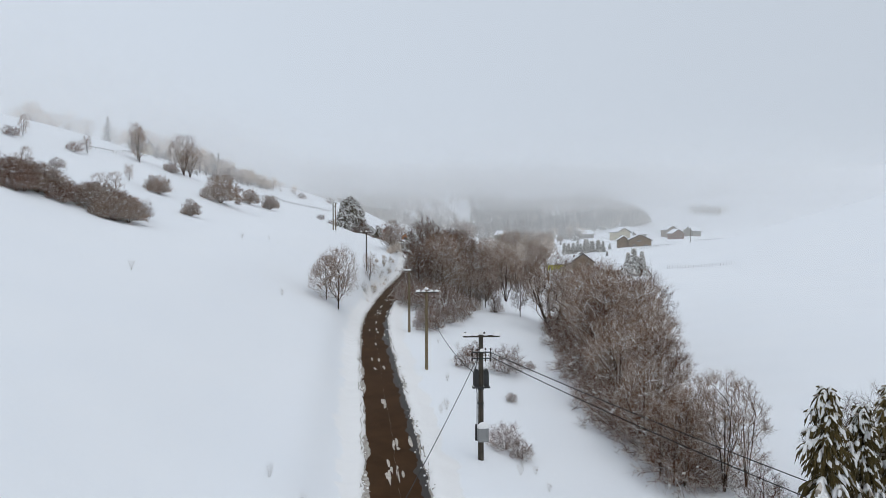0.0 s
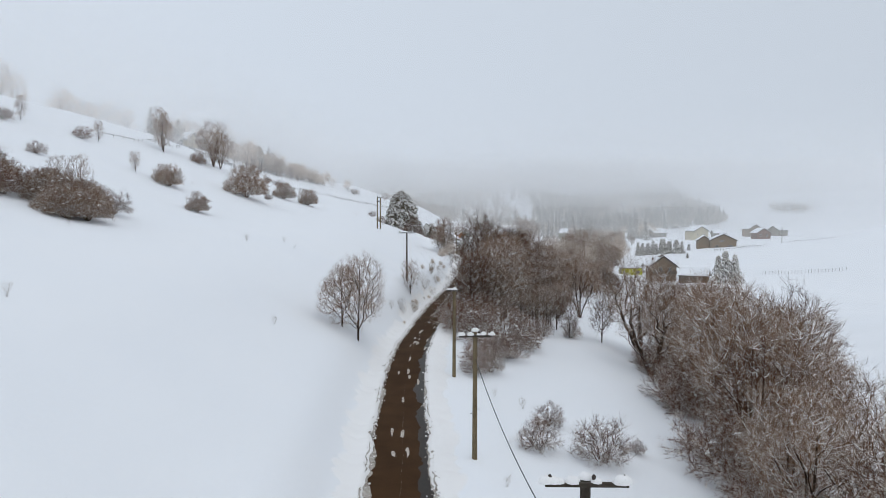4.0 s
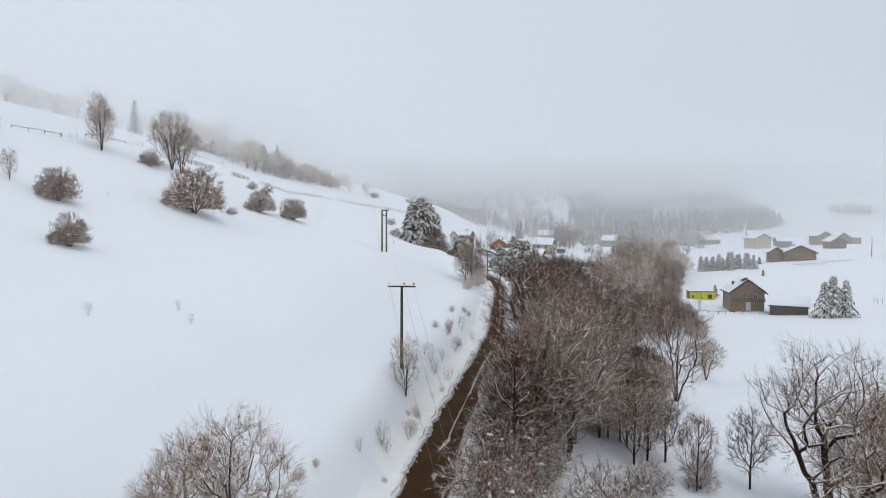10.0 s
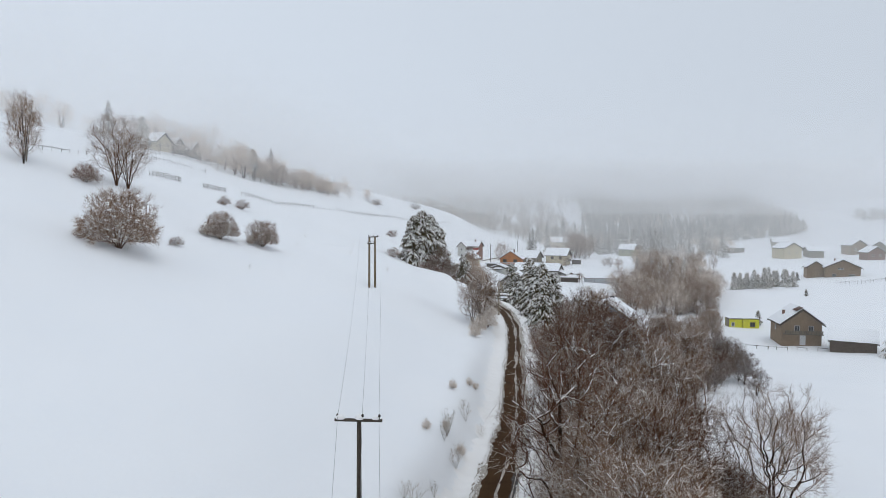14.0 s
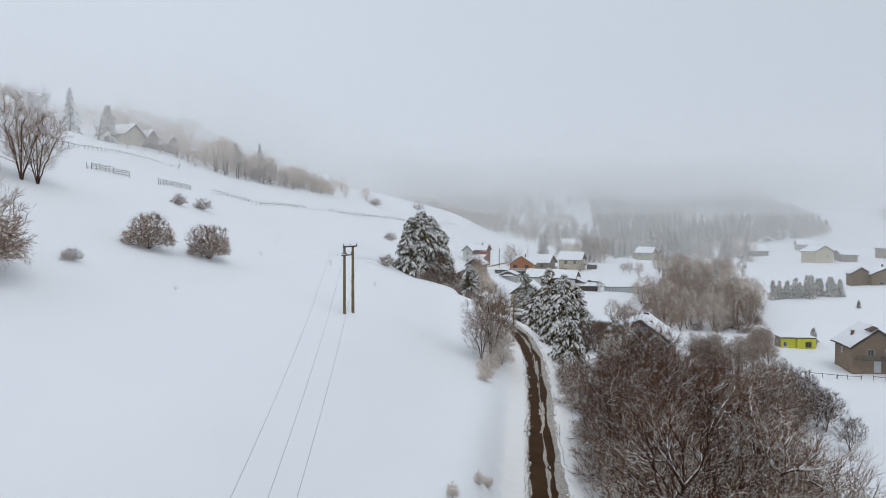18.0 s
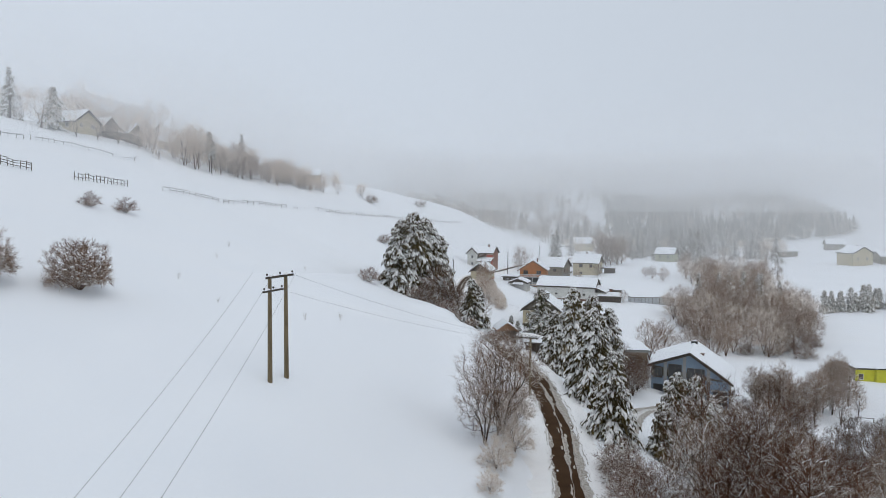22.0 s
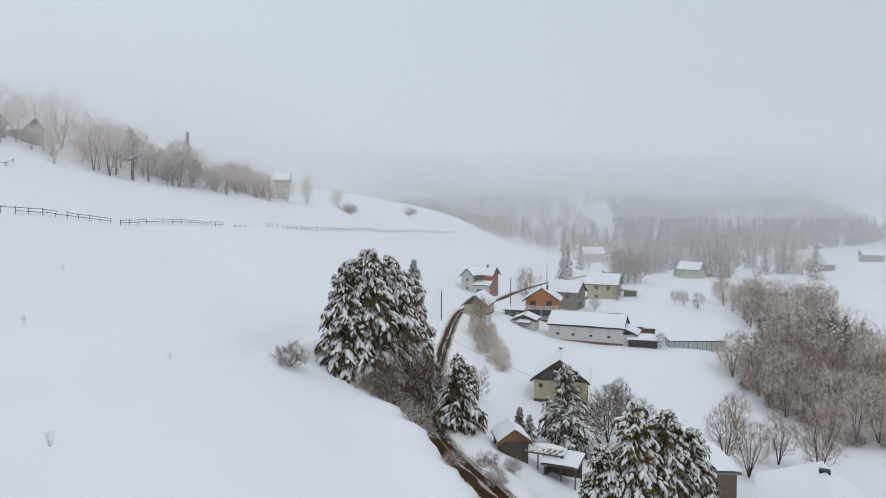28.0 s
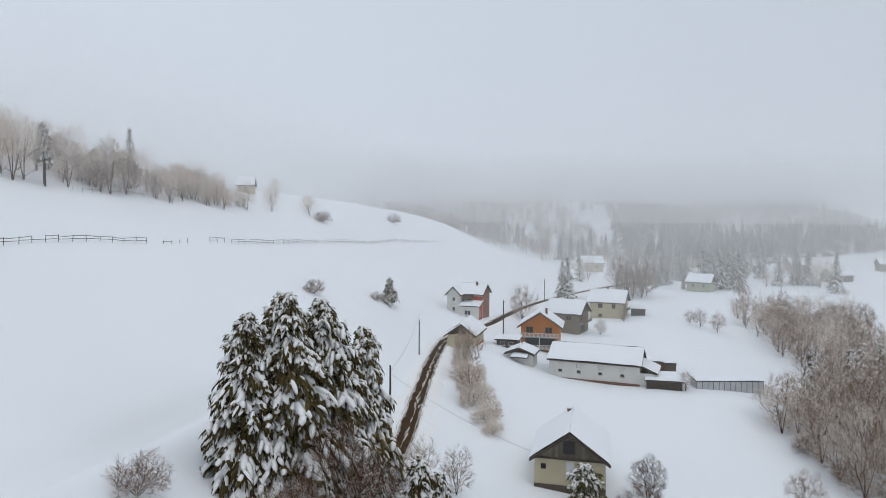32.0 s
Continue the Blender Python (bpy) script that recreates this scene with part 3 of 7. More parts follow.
def grow(seed, height, width, base=0.1, stems=1, fork=0.5, lean=0.2, girth=0.13, points=200, twigs=4, tips=2, fine=0.016, wide=0.016, egg=0.0, upward=0.4):
    """The pieces of a leafless tree: branches reach one after another for points of a lumpy rounded crown, and end in twigs."""
    rng = np.random.RandomState(seed)
    c, hz = height * (base + 1) / 2, height * (1 - base) / 2
    lobes = rng.normal(size=(9, 3))
    lobes /= np.linalg.norm(lobes, axis=1)[:, None]
    goal = rng.normal(size=(points, 3))
    goal /= np.linalg.norm(goal, axis=1)[:, None]
    swell = 0.80 + 0.26 * np.clip((goal @ lobes.T).max(1), 0, 1) ** 4
    goal *= (rng.uniform(0.05, 1, points) ** 0.42 * swell)[:, None]
    slim = 1 - egg * np.clip(goal[:, 2], -1, 1)
    goal = np.stack([goal[:, 0] * width / 2 * slim, goal[:, 1] * width / 2 * slim, c + goal[:, 2] * hz], 1)
    if base < 0:
        goal[:, 2] = np.abs(goal[:, 2] - 0.12 * height) * 0.92 + 0.08 * height
    node, up, path = [], [], []
    for s in range(stems):
        w = s * 2.39996 + rng.uniform(-0.4, 0.4)
        out = width * 0.5 * lean * (0.35 + 0.65 * (s + 0.5) / stems) if stems > 1 else 0.04 * width
        n = 6
        for k in range(n + 1):
            u = k / n
            p = np.array([math.cos(w) * (girth * 0.7 * (stems > 1) + out * u ** 1.3), math.sin(w) * (girth * 0.7 * (stems > 1) + out * u ** 1.3), -0.3 + (height * fork + 0.3) * u * (1 - 0.2 * rng.random_sample() * (s > 0))])
            node.append(p + rng.uniform(-1, 1, 3) * 0.06 * girth * 6 * u * (k < n))
            up.append(len(node) - 2 if k else -1)
            path.append(height * fork * u)
    left = np.arange(points)
    best, whom = np.full(points, 1e9), np.zeros(points, int)

    def offer(j):
        d = goal[left] - node[j]
        ln = np.linalg.norm(d, axis=1) + 1e-6
        cost = ln * (1 + upward * np.clip(-d[:, 2] / ln + 0.15, 0, 1.2)) + 0.5 * path[j]
        m = cost < best[left]
        best[left[m]], whom[left[m]] = cost[m], j

    for j in range(len(node)):
        if up[j] >= 0 and node[j][2] > height * max(base, 0) * 0.6:
            offer(j)
    while len(left):
        k = int(np.argmin(best[left]))
        i = left[k]
        j = int(whom[i])
        left = np.delete(left, k)
        mid = (node[j] + goal[i]) / 2 + rng.uniform(-1, 1, 3) * 0.06 * np.linalg.norm(goal[i] - node[j]) + np.array([0, 0, -0.02])
        ln = np.linalg.norm(goal[i] - node[j])
        node.append(mid)
        up.append(j)
        path.append(path[j] + ln * 0.5)
        node.append(goal[i])
        up.append(len(node) - 2)
        path.append(path[j] + ln)
        if len(left):
            offer(len(node) - 1)
    node = np.array(node)
    load = np.ones(len(node))
    for i in range(len(node) - 1, -1, -1):
        if up[i] >= 0:
            load[up[i]] += load[i]
    e = math.log(max(girth / fine, 1.2)) / math.log(len(node) / stems)
    r = fine * load ** e
    wood, thin, fins = [], [], []
    gap = (width * width * height * 0.5 / points) ** (1 / 3)
    for i in range(len(node)):
        if up[i] < 0:
            continue
        seg = (node[up[i]], node[i], r[up[i]] if load[up[i]] < load[i] * 3 else r[i] * 1.25, r[i])
        (wood if load[i] > 14 else thin).append(seg)
        if load[i] > 9:
            continue
        d0 = node[i] - node[up[i]]
        d0 /= np.linalg.norm(d0) + 1e-9
        away = node[i] - np.array([0, 0, c * 0.7])
        away /= np.linalg.norm(away) + 1e-9
        for _ in range(twigs if load[i] < 2 else max(1, twigs // 2)):
            d = d0 * 0.6 + away * 0.45 + rng.normal(size=3) * 0.55 + np.array([0, 0, 0.18])
            d /= np.linalg.norm(d)
            q = node[up[i]] + (node[i] - node[up[i]]) * rng.uniform(0.2, 1)
            ln = gap * rng.uniform(0.5, 1.35)
            fins.append((q, q + d * ln, wide))
            for _ in range(tips):
                q2 = q + d * ln * rng.uniform(0.2, 0.9)
                d2 = d + rng.normal(size=3) * 0.6
                fins.append((q2, q2 + d2 / np.linalg.norm(d2) * ln * rng.uniform(0.4, 0.8), wide * 0.8))
    return wood, thin, fins, rng


def bare_tree(name, label, category, seed, bark, twig, caps=0.0, clumps=0, heavy=1.0, **how):
    """A leafless tree: trunk with limbs, a crown of fine twigs, and caps of snow along the branches."""
    wood, thin, fins, rng = grow(seed, **how)
    tree = thing(name, label, category)
    v, f = tubes(wood, 5 if how["girth"] > 0.1 and "frost" not in name else 3)
    stem = part("trunk", raw_mesh("trunk", v, f, bark), bark, tree)
    if name == "sapling":
        tagged(stem, "thin separate stems", kind="stuff")
    v, f = tubes(thin, 3)
    v2, f2 = blades(fins, rng)
    f = f + [tuple(i + len(v) for i in q) for q in f2]
    v = np.vstack([v, v2])
    part("crown", raw_mesh("crown", v, f, twig, False), twig, tree)
    if caps:
        laid = []
        for a, b, ra, rb in wood + thin:
            d = b - a
            if abs(d[2]) < 0.86 * np.linalg.norm(d) and rng.random_sample() < caps * (1 if rb > how["fine"] * 1.5 else 0.45):
                q = np.array([0, 0, 0.8 * rb + 0.012])
                laid.append((a + d * rng.uniform(0, 0.2) + q, a + d * rng.uniform(0.75, 1) + q, (0.018 + rb * 0.6) * heavy, (0.012 + rb * 0.4) * heavy))
        v, f = tubes(laid, 3)
        if clumps:
            lumps, at = Geo(), random.Random(seed)
            for a, b, ra, rb in at.sample(thin, min(clumps, len(thin))):
                r = at.uniform(0.05, 0.13) * how["height"] ** 0.5 * 0.42
                lumps.blob(tuple(b), (r * at.uniform(1, 2.4), r * at.uniform(0.8, 1.6), r * 0.7), at, 0.4, 2, 6, 0.4)
            f = f + [tuple(i + len(v) for i in q) for q in lumps.f]
            v = np.vstack([v, np.array(lumps.v)])
        tagged(part("branch_snow", raw_mesh("branch_snow", v, f, SNOW_LOOSE), SNOW_LOOSE, tree), "snow lying along the branches", kind="stuff")
    return tree


def fingers(items):
    """Bent lumps of snow along branchlets: (start, way, length, half width, sag) as vertices and faces."""
    n = len(items)
    p, d = np.array([i[0] for i in items]), np.array([i[1] for i in items])
    ln, wd, sg = (np.array([i[k] for i in items])[:, None] for k in (2, 3, 4))
    d = d / (np.linalg.norm(d, axis=1)[:, None] + 1e-9)
    s = np.cross(d, np.array([0, 0, 1.0]))
    s /= np.linalg.norm(s, axis=1)[:, None] + 1e-9
    up = np.cross(s, d)
    stations = ((0.0, 0.0), (0.22, 0.85), (0.62, 1.0), (0.9, 0.55))
    verts = np.zeros((n, 14, 3))
    verts[:, 0] = p
    for j, (u, w) in enumerate(stations[1:]):
        c = p + d * ln * u - np.array([0, 0, 1.0]) * sg * ln * u * u
        verts[:, 1 + 4 * j] = c + s * wd * w
        verts[:, 2 + 4 * j] = c + up * wd * w * 0.75
        verts[:, 3 + 4 * j] = c - s * wd * w
        verts[:, 4 + 4 * j] = c - up * wd * w * 0.25
    verts[:, 13] = p + d * ln - np.array([0, 0, 1.0]) * sg * ln * 1.15
    pat = [(0, 1 + k, 1 + (k + 1) % 4) for k in range(4)]
    for j in range(2):
        a = 1 + 4 * j
        for k in range(4):
            pat += [(a + k, a + 4 + k, a + 4 + (k + 1) % 4), (a + k, a + 4 + (k + 1) % 4, a + (k + 1) % 4)]
    pat += [(9 + k, 13, 9 + (k + 1) % 4) for k in range(4)]
    faces = ((np.arange(n) * 14)[:, None, None] + np.array(pat)[None]).reshape(-1, 3)
    return verts.reshape(-1, 3), faces.tolist()


def conifer(name, label, seed, height, width, boughs=150, needle=None, droop=0.55, bare=0.06, load=1.0, sprays=9, pine=False, shape=0.66):
    """A snow-laden conifer: trunk, dark ragged crown of hanging sprays, and fingers of snow bending the boughs."""
    rng = random.Random(seed)
    needle = needle or NEEDLE
    tree = thing(name, label, "conifer")
    part("trunk", Geo().tube([(0, 0, -0.3), (0.05, 0, height * 0.5), (0, 0.03, height * 0.98)], [height * 0.017, height * 0.011, 0.02], 7), BARK, tree)
    dark, snow = [], []
    gaps = [(rng.uniform(0.1, 0.9), rng.uniform(0, 6.28)) for _ in range(9)]
    for b in range(boughs):
        t = (b + rng.random()) / boughs
        z = height * (bare + (0.985 - bare) * (t ** 0.92))
        w = b * 2.39996 + rng.uniform(-0.4, 0.4)
        env = (1 - (z / height)) ** shape if z / height > 0.12 else 0.86
        hole = any(abs(z / height - g[0]) < 0.07 and abs((w - g[1] + 3.14) % 6.28 - 3.14) < 0.45 for g in gaps)
        ln = max(width * env * rng.uniform(0.55, 1.28) * (0.62 if hole else 1.0), 0.3)
        out, side = np.array([math.cos(w), math.sin(w), 0.0]), np.array([-math.sin(w), math.cos(w), 0.0])
        dp = droop * rng.uniform(0.5, 1.35) * (0.5 + 0.8 * (1 - z / height))
        up0 = 0.55 if z > height * 0.8 else 0.12
        heavy = load * rng.choice((0.2, 0.9, 1.1, 1.2, 1.3)) * (0.3 if hole else 1.0)

        def at(u):
            return np.array([0, 0, z]) + out * ln * u + np.array([0, 0, ln * (up0 * u - dp * u * u)])

        for k in range(sprays):
            u = 0.20 + 0.80 * (k + rng.random()) / sprays
            p = at(u) + side * rng.uniform(-0.08, 0.08) * ln
            s = 1 if k % 2 else -1
            d = out * rng.uniform(0.35, 1.0) + side * s * rng.uniform(0.15, 0.95) + np.array([0, 0, rng.uniform(0.1, 0.7) if pine and rng.random() < 0.5 else -rng.uniform(0.35, 1.25)])
            size = (0.30 + 0.30 * ln * (1.05 - 0.55 * u)) * rng.uniform(0.7, 1.4)
            dark.append((p, d, size, 0.05 + 0.028 * ln, 0.3))
            for _ in range(2):
                e = d + side * rng.uniform(-0.7, 0.7) + np.array([0, 0, -rng.uniform(0.1, 0.9)])
                dark.append((p + d * rng.uniform(0.0, 0.5) * size, e, size * rng.uniform(0.45, 0.9), 0.030 + 0.014 * ln, 0.35))
            if rng.random() < heavy * 0.92:
                e = d + np.array([0, 0, rng.uniform(-0.1, 0.35)])
                snow.append((p + np.array([0, 0, 0.05]), e, size * rng.uniform(0.55, 1.0), (0.092 + 0.050 * ln) * rng.uniform(0.5, 1.35), rng.uniform(0.2, 0.6)))
        dark.append((at(0.55), at(1.0) - at(0.55), ln * 0.55 + 0.2, 0.08 + 0.03 * ln, 0.15))
        dark.append((at(0.0), at(0.7) - at(0.0), ln * 0.75, 0.08 + 0.045 * ln, 0.1))
        if rng.random() < heavy:
            u = rng.uniform(0.30, 0.6)
            snow.append((at(u) + np.array([0, 0, 0.06]), at(1.0) - at(u), ln * rng.uniform(0.4, 0.7), (0.10 + 0.065 * ln) * rng.uniform(0.7, 1.2), rng.uniform(0.05, 0.3)))
    v, f = fingers(dark)
    part("crown", raw_mesh("crown", v, f, needle, False), needle, tree)
    v, f = fingers(snow)
    tagged(part("snow_load", raw_mesh("snow_load", v, f, SNOW_LOOSE), SNOW_LOOSE, tree), "thick fingers of snow bending the boughs", kind="stuff")
    return tree


def stand(tree, x, y, size=1.0, turn=0.0, tall=1.0, sink=0.0):
    """Puts a first tree of its kind in its place."""
    tree.matrix_basis = pose(x, y, gz(x, y) - sink, 0, 0, turn) @ Matrix.Diagonal((size, size, size * tall, 1))
    return tree


def again(tree, x, y, size=1.0, turn=0.0, tall=1.0, sink=0.0):
    """Another tree of the same kind."""
    ob = copy_thing(tree, Matrix.Identity(4))
    ob.matrix_basis = pose(x, y, gz(x, y) - sink, 0, 0, turn) @ Matrix.Diagonal((size, size, size * tall, 1))
    return ob


class Grove:
    """Kinds of one plant: the first call of put stands the first one, later calls add copies."""

    def __init__(self, *kinds):
        self.kinds, self.used = kinds, [False] * len(kinds)

    def put(self, i, x, y, size=1.0, turn=0.0, tall=1.0, label="", group=""):
        i %= len(self.kinds)
        ob = (again if self.used[i] else stand)(self.kinds[i], x, y, size, turn, tall)
        self.used[i] = True
        return tagged(ob, label, "", group)


# ---- houses ----
GLASS = surface("window_glass", (0.012, 0.014, 0.016), (0.03, 0.034, 0.038), 0.8, 0.08, 0.0, spec=0.6)
PLASTER = surface("white_plaster", (0.52, 0.51, 0.47), (0.68, 0.67, 0.63), 1.4, 0.85, 0.25)
CREAM = surface("cream_plaster", (0.42, 0.36, 0.235), (0.58, 0.51, 0.36), 1.4, 0.85, 0.25)
OCHRE = surface("orange_plaster", (0.42, 0.135, 0.030), (0.58, 0.215, 0.055), 1.3, 0.85, 0.25)
RED = surface("red_plaster", (0.32, 0.05, 0.022), (0.46, 0.085, 0.040), 1.3, 0.85, 0.25)
GREY = surface("bare_block_wall", (0.15, 0.128, 0.096), (0.26, 0.228, 0.175), 1.1, 0.9, 0.5)
BROWN_WALL = surface("brown_render", (0.185, 0.130, 0.085), (0.30, 0.222, 0.152), 1.2, 0.9, 0.4)
BRICK = surface("old_brick", (0.12, 0.06, 0.042), (0.24, 0.125, 0.09), 0.5, 0.9, 0.5)
BLUE = surface("blue_plaster", (0.17, 0.235, 0.31), (0.24, 0.32, 0.41), 1.2, 0.85, 0.2)
YELLOW = surface("yellow_paint", (0.52, 0.50, 0.02), (0.68, 0.66, 0.05), 1.0, 0.7, 0.15)
GREENISH = surface("pale_green_plaster", (0.33, 0.34, 0.24), (0.46, 0.46, 0.34), 1.2, 0.85, 0.2)
CONCRETE = surface("concrete", (0.24, 0.24, 0.23), (0.38, 0.37, 0.35), 1.0, 0.9, 0.4)
DARK_WOOD = surface("dark_weathered_boards", (0.045, 0.034, 0.026), (0.11, 0.085, 0.065), 0.5, 0.85, 0.5, vary=0.25)
WARM_WOOD = surface("warm_boards", (0.15, 0.07, 0.035), (0.30, 0.15, 0.08), 0.5, 0.8, 0.4, vary=0.25)
GREY_WOOD = surface("grey_boards", (0.095, 0.077, 0.057), (0.20, 0.168, 0.128), 0.5, 0.85, 0.5, vary=0.25)
WHITE_TRIM = surface("white_trim", (0.55, 0.55, 0.54), (0.72, 0.72, 0.71), 0.8, 0.6, 0.0)
TILE = surface("brown_roof_tile", (0.06, 0.035, 0.025), (0.13, 0.075, 0.055), 0.6, 0.8, 0.5)
SHEET_METAL = surface("brown_sheet_metal", (0.17, 0.055, 0.03), (0.29, 0.105, 0.06), 0.9, 0.55, 0.1)
TUNNEL = surface("greenhouse_foil", (0.42, 0.44, 0.46), (0.58, 0.60, 0.62), 1.5, 0.4, 0.15)


def moved(geo, m):
    out = Geo()
    out.v, out.f = [tuple(m @ Vector(p)) for p in geo.v], geo.f
    return out


def panel(width, height, holes, thick, low=0.0):
    """A wall in the x, z plane with its outer face at y = 0, pierced by holes (x0, z0, x1, z1), in one piece."""
    g = Geo()
    us = sorted({-width / 2, width / 2, *[h[0] for h in holes], *[h[2] for h in holes]})
    vs = sorted({-low, height, *[h[1] for h in holes], *[h[3] for h in holes]})
    nu, nv = len(us), len(vs)
    pts = [(u, y, v) for y in (0.0, thick) for v in vs for u in us]
    back = nu * nv

    def solid(i, j):
        if not (0 <= i < nu - 1 and 0 <= j < nv - 1):
            return False
        mid = ((us[i] + us[i + 1]) / 2, (vs[j] + vs[j + 1]) / 2)
        return not any(h[0] < mid[0] < h[2] and h[1] < mid[1] < h[3] for h in holes)

    faces = []
    for i in range(nu - 1):
        for j in range(nv - 1):
            if not solid(i, j):
                continue
            a, b, c, d = j * nu + i, j * nu + i + 1, (j + 1) * nu + i + 1, (j + 1) * nu + i
            faces += [(a, b, c, d), (d + back, c + back, b + back, a + back)]
            for free, p, q in ((solid(i, j - 1), a, b), (solid(i + 1, j), b, c), (solid(i, j + 1), c, d), (solid(i - 1, j), d, a)):
                if not free:
                    faces.append((p, p + back, q + back, q))
    return g.add(pts, faces)


class House:
    """A building as one thing, with walls, roofs, snow, windows and doors as its parts."""

    def __init__(self, name, label, x, y, turn=0.0, z=None, category="house", seed=1):
        self.ob = thing(name, label, category, (x, y, gz(x, y) if z is None else z), turn)
        self.rng = random.Random(seed)

    def put(self, name, geo, material, m=None, label="", parent=None, soft=False):
        return part(name, moved(geo, m) if m is not None else geo, material, parent or self.ob, label, soft)

    def opening(self, m, kind, u0, v0, u1, v1, trim, leaf):
        """A window or a door set into its opening."""
        w, h, cu, cv = u1 - u0, v1 - v0, (u0 + u1) / 2, (v0 + v1) / 2
        b = 0.08
        fr = Geo()
        for c, s in (((cu, 0.07, v1 - b / 2), (w, 0.1, b)), ((cu, 0.07, v0 + b / 2), (w, 0.1, b)), ((u0 + b / 2, 0.07, cv), (b, 0.1, h - 2 * b)), ((u1 - b / 2, 0.07, cv), (b, 0.1, h - 2 * b))):
            fr.box(c, s)
        if kind == "window":
            if w > 0.8:
                fr.box((cu, 0.07, cv), (0.06, 0.08, h - 2 * b))
            win = self.put("window", fr, trim, m)
            self.put("pane", Geo().box((cu, 0.10, cv), (w - 0.1, 0.02, h - 0.1)), GLASS, m, "", win)
            self.put("sill", Geo().box((cu, -0.03, v0 - 0.03), (w + 0.16, 0.14, 0.06)), trim, m, "", win)
        elif kind == "dark":
            # a black panel closes the hole; the darkness inside is its colour
            self.put("opening", Geo().box((cu, 0.2, cv), (w, 0.03, h)), BLACK, m, "black panel painted as the unlit inside of an opening")
        else:
            door = self.put("door", Geo().box((cu, 0.09, cv), (w - 0.1, 0.06, h - 0.06)), leaf, m)
            self.put("door_frame", fr, trim, m, "", door)
            self.put("handle", Geo().box((u1 - 0.22, 0.03, v0 + 1.0), (0.12, 0.05, 0.03)), STEEL, m, "", door)

    def walls(self, m, w, d, h, mats, holes, thick=0.25, low=1.2, trim=None, leaf=None):
        faces = {"front": (w, pose(0, -d / 2, 0)), "back": (w, pose(0, d / 2, 0, 0, 0, 180)),
                 "right": (d - 2 * thick, pose(w / 2, 0, 0, 0, 0, 90)), "left": (d - 2 * thick, pose(-w / 2, 0, 0, 0, 0, -90))}
        for side, (ln, fm) in faces.items():
            hs = holes.get(side, [])
            mat = mats.get(side, mats["all"]) if isinstance(mats, dict) else mats
            self.put("wall", panel(ln, h, [q[1:] for q in hs], thick, low), mat, m @ fm)
            for q in hs:
                self.opening(m @ fm, *q, trim or WHITE_TRIM, leaf or WARM_WOOD)

    def gable_roof(self, m, w, d, h, rise, over=0.5, gable=None, snow=0.34, edge=None, chimney=None, ridge_off=0.0, bare=False, thick=0.14, left_drop=0.0, right_drop=0.0):
        """Gables over the ends at y = -d/2 and d/2, two roof plates, barge boards, snow, and a chimney (x, y, height)."""
        gable, edge = gable or GREY, edge or DARK_WOOD
        top = h + rise
        for y0, y1 in ((-d / 2, -d / 2 + 0.2), (d / 2 - 0.2, d / 2)):
            self.put("gable", Geo().prism([(-w / 2, h - left_drop), (w / 2, h - right_drop), (ridge_off, top)] if not (left_drop or right_drop) else [(-w / 2, h - left_drop), (-w / 2, h - left_drop - 0.01), (w / 2, h - right_drop), (ridge_off, top)], y0, y1), gable, m)
        for s in (-1, 1):
            eave_h = h - (left_drop if s < 0 else right_drop)
            run = w / 2 - s * ridge_off
            slope = (top - eave_h) / run
            ex, ez = s * (w / 2 + over), eave_h - over * slope
            lift = 0.03 + thick
            a, b = (ex, -d / 2 - over, ez + lift), (ridge_off, -d / 2 - over, top + lift)
            c, e = (ridge_off, d / 2 + over, top + lift), (ex, d / 2 + over, ez + lift)
            self.put("roof", Geo().slab([b, a, e, c] if s < 0 else [a, e, c, b][::1], thick) if s > 0 else Geo().slab([a, b, c, e], thick), edge if not bare else TILE, m)
            for y in (-d / 2 - over + 0.02, d / 2 + over - 0.02):
                g = Geo()
                g.slab([(ex, y - 0.04, ez + 0.06), (ridge_off, y - 0.04, top + 0.06), (ridge_off, y + 0.04, top + 0.06), (ex, y + 0.04, ez + 0.06)] if s < 0 else
                       [(ridge_off, y - 0.04, top + 0.06), (ex, y - 0.04, ez + 0.06), (ex, y + 0.04, ez + 0.06), (ridge_off, y + 0.04, top + 0.06)], 0.16)
                self.put("bargeboard", g, edge, m)
            if snow and not (bare and s < 0):
                o = Vector(a if s < 0 else b)
                u = Vector(b) - Vector(a) if s < 0 else Vector(a) - Vector(b)
                v = Vector(c) - Vector(b)
                k1, k2, ph = self.rng.uniform(1.5, 3), self.rng.uniform(2, 4), self.rng.uniform(0, 6)

                def lift_of(p, q, s=s, k1=k1, k2=k2, ph=ph):
                    out = p if s < 0 else 1 - p         # 0 at the eave, 1 at the ridge
                    rim = min(1, out * 9 + 0.3) ** 0.5 * min(1, q * 14 + 0.3) ** 0.5 * min(1, (1 - q) * 14 + 0.3) ** 0.5
                    return snow * rim * (1 + 0.12 * math.sin(k1 * 6 * q + ph) + 0.08 * math.sin(k2 * 5 * p + ph)) + 0.004
                self.put("snow_cover", Geo().sheet(o + Vector((0, 0, 0.0)), u, v, 9, 14, lift_of), SNOW, m, "", None, True)
        if chimney:
            cx, cy, ch = chimney
            base = top - abs(cx - ridge_off) * rise / (w / 2) - 0.2
            self.put("chimney", Geo().box((cx, cy, base + ch / 2), (0.5, 0.5, ch)).box((cx, cy, base + ch + 0.05), (0.62, 0.62, 0.1)), BRICK, m)
            self.put("chimney_snow", Geo().blob((cx, cy, base + ch + 0.1), (0.3, 0.3, 0.16), self.rng, 0.1, 3, 8, 0.0), SNOW_LOOSE, m)

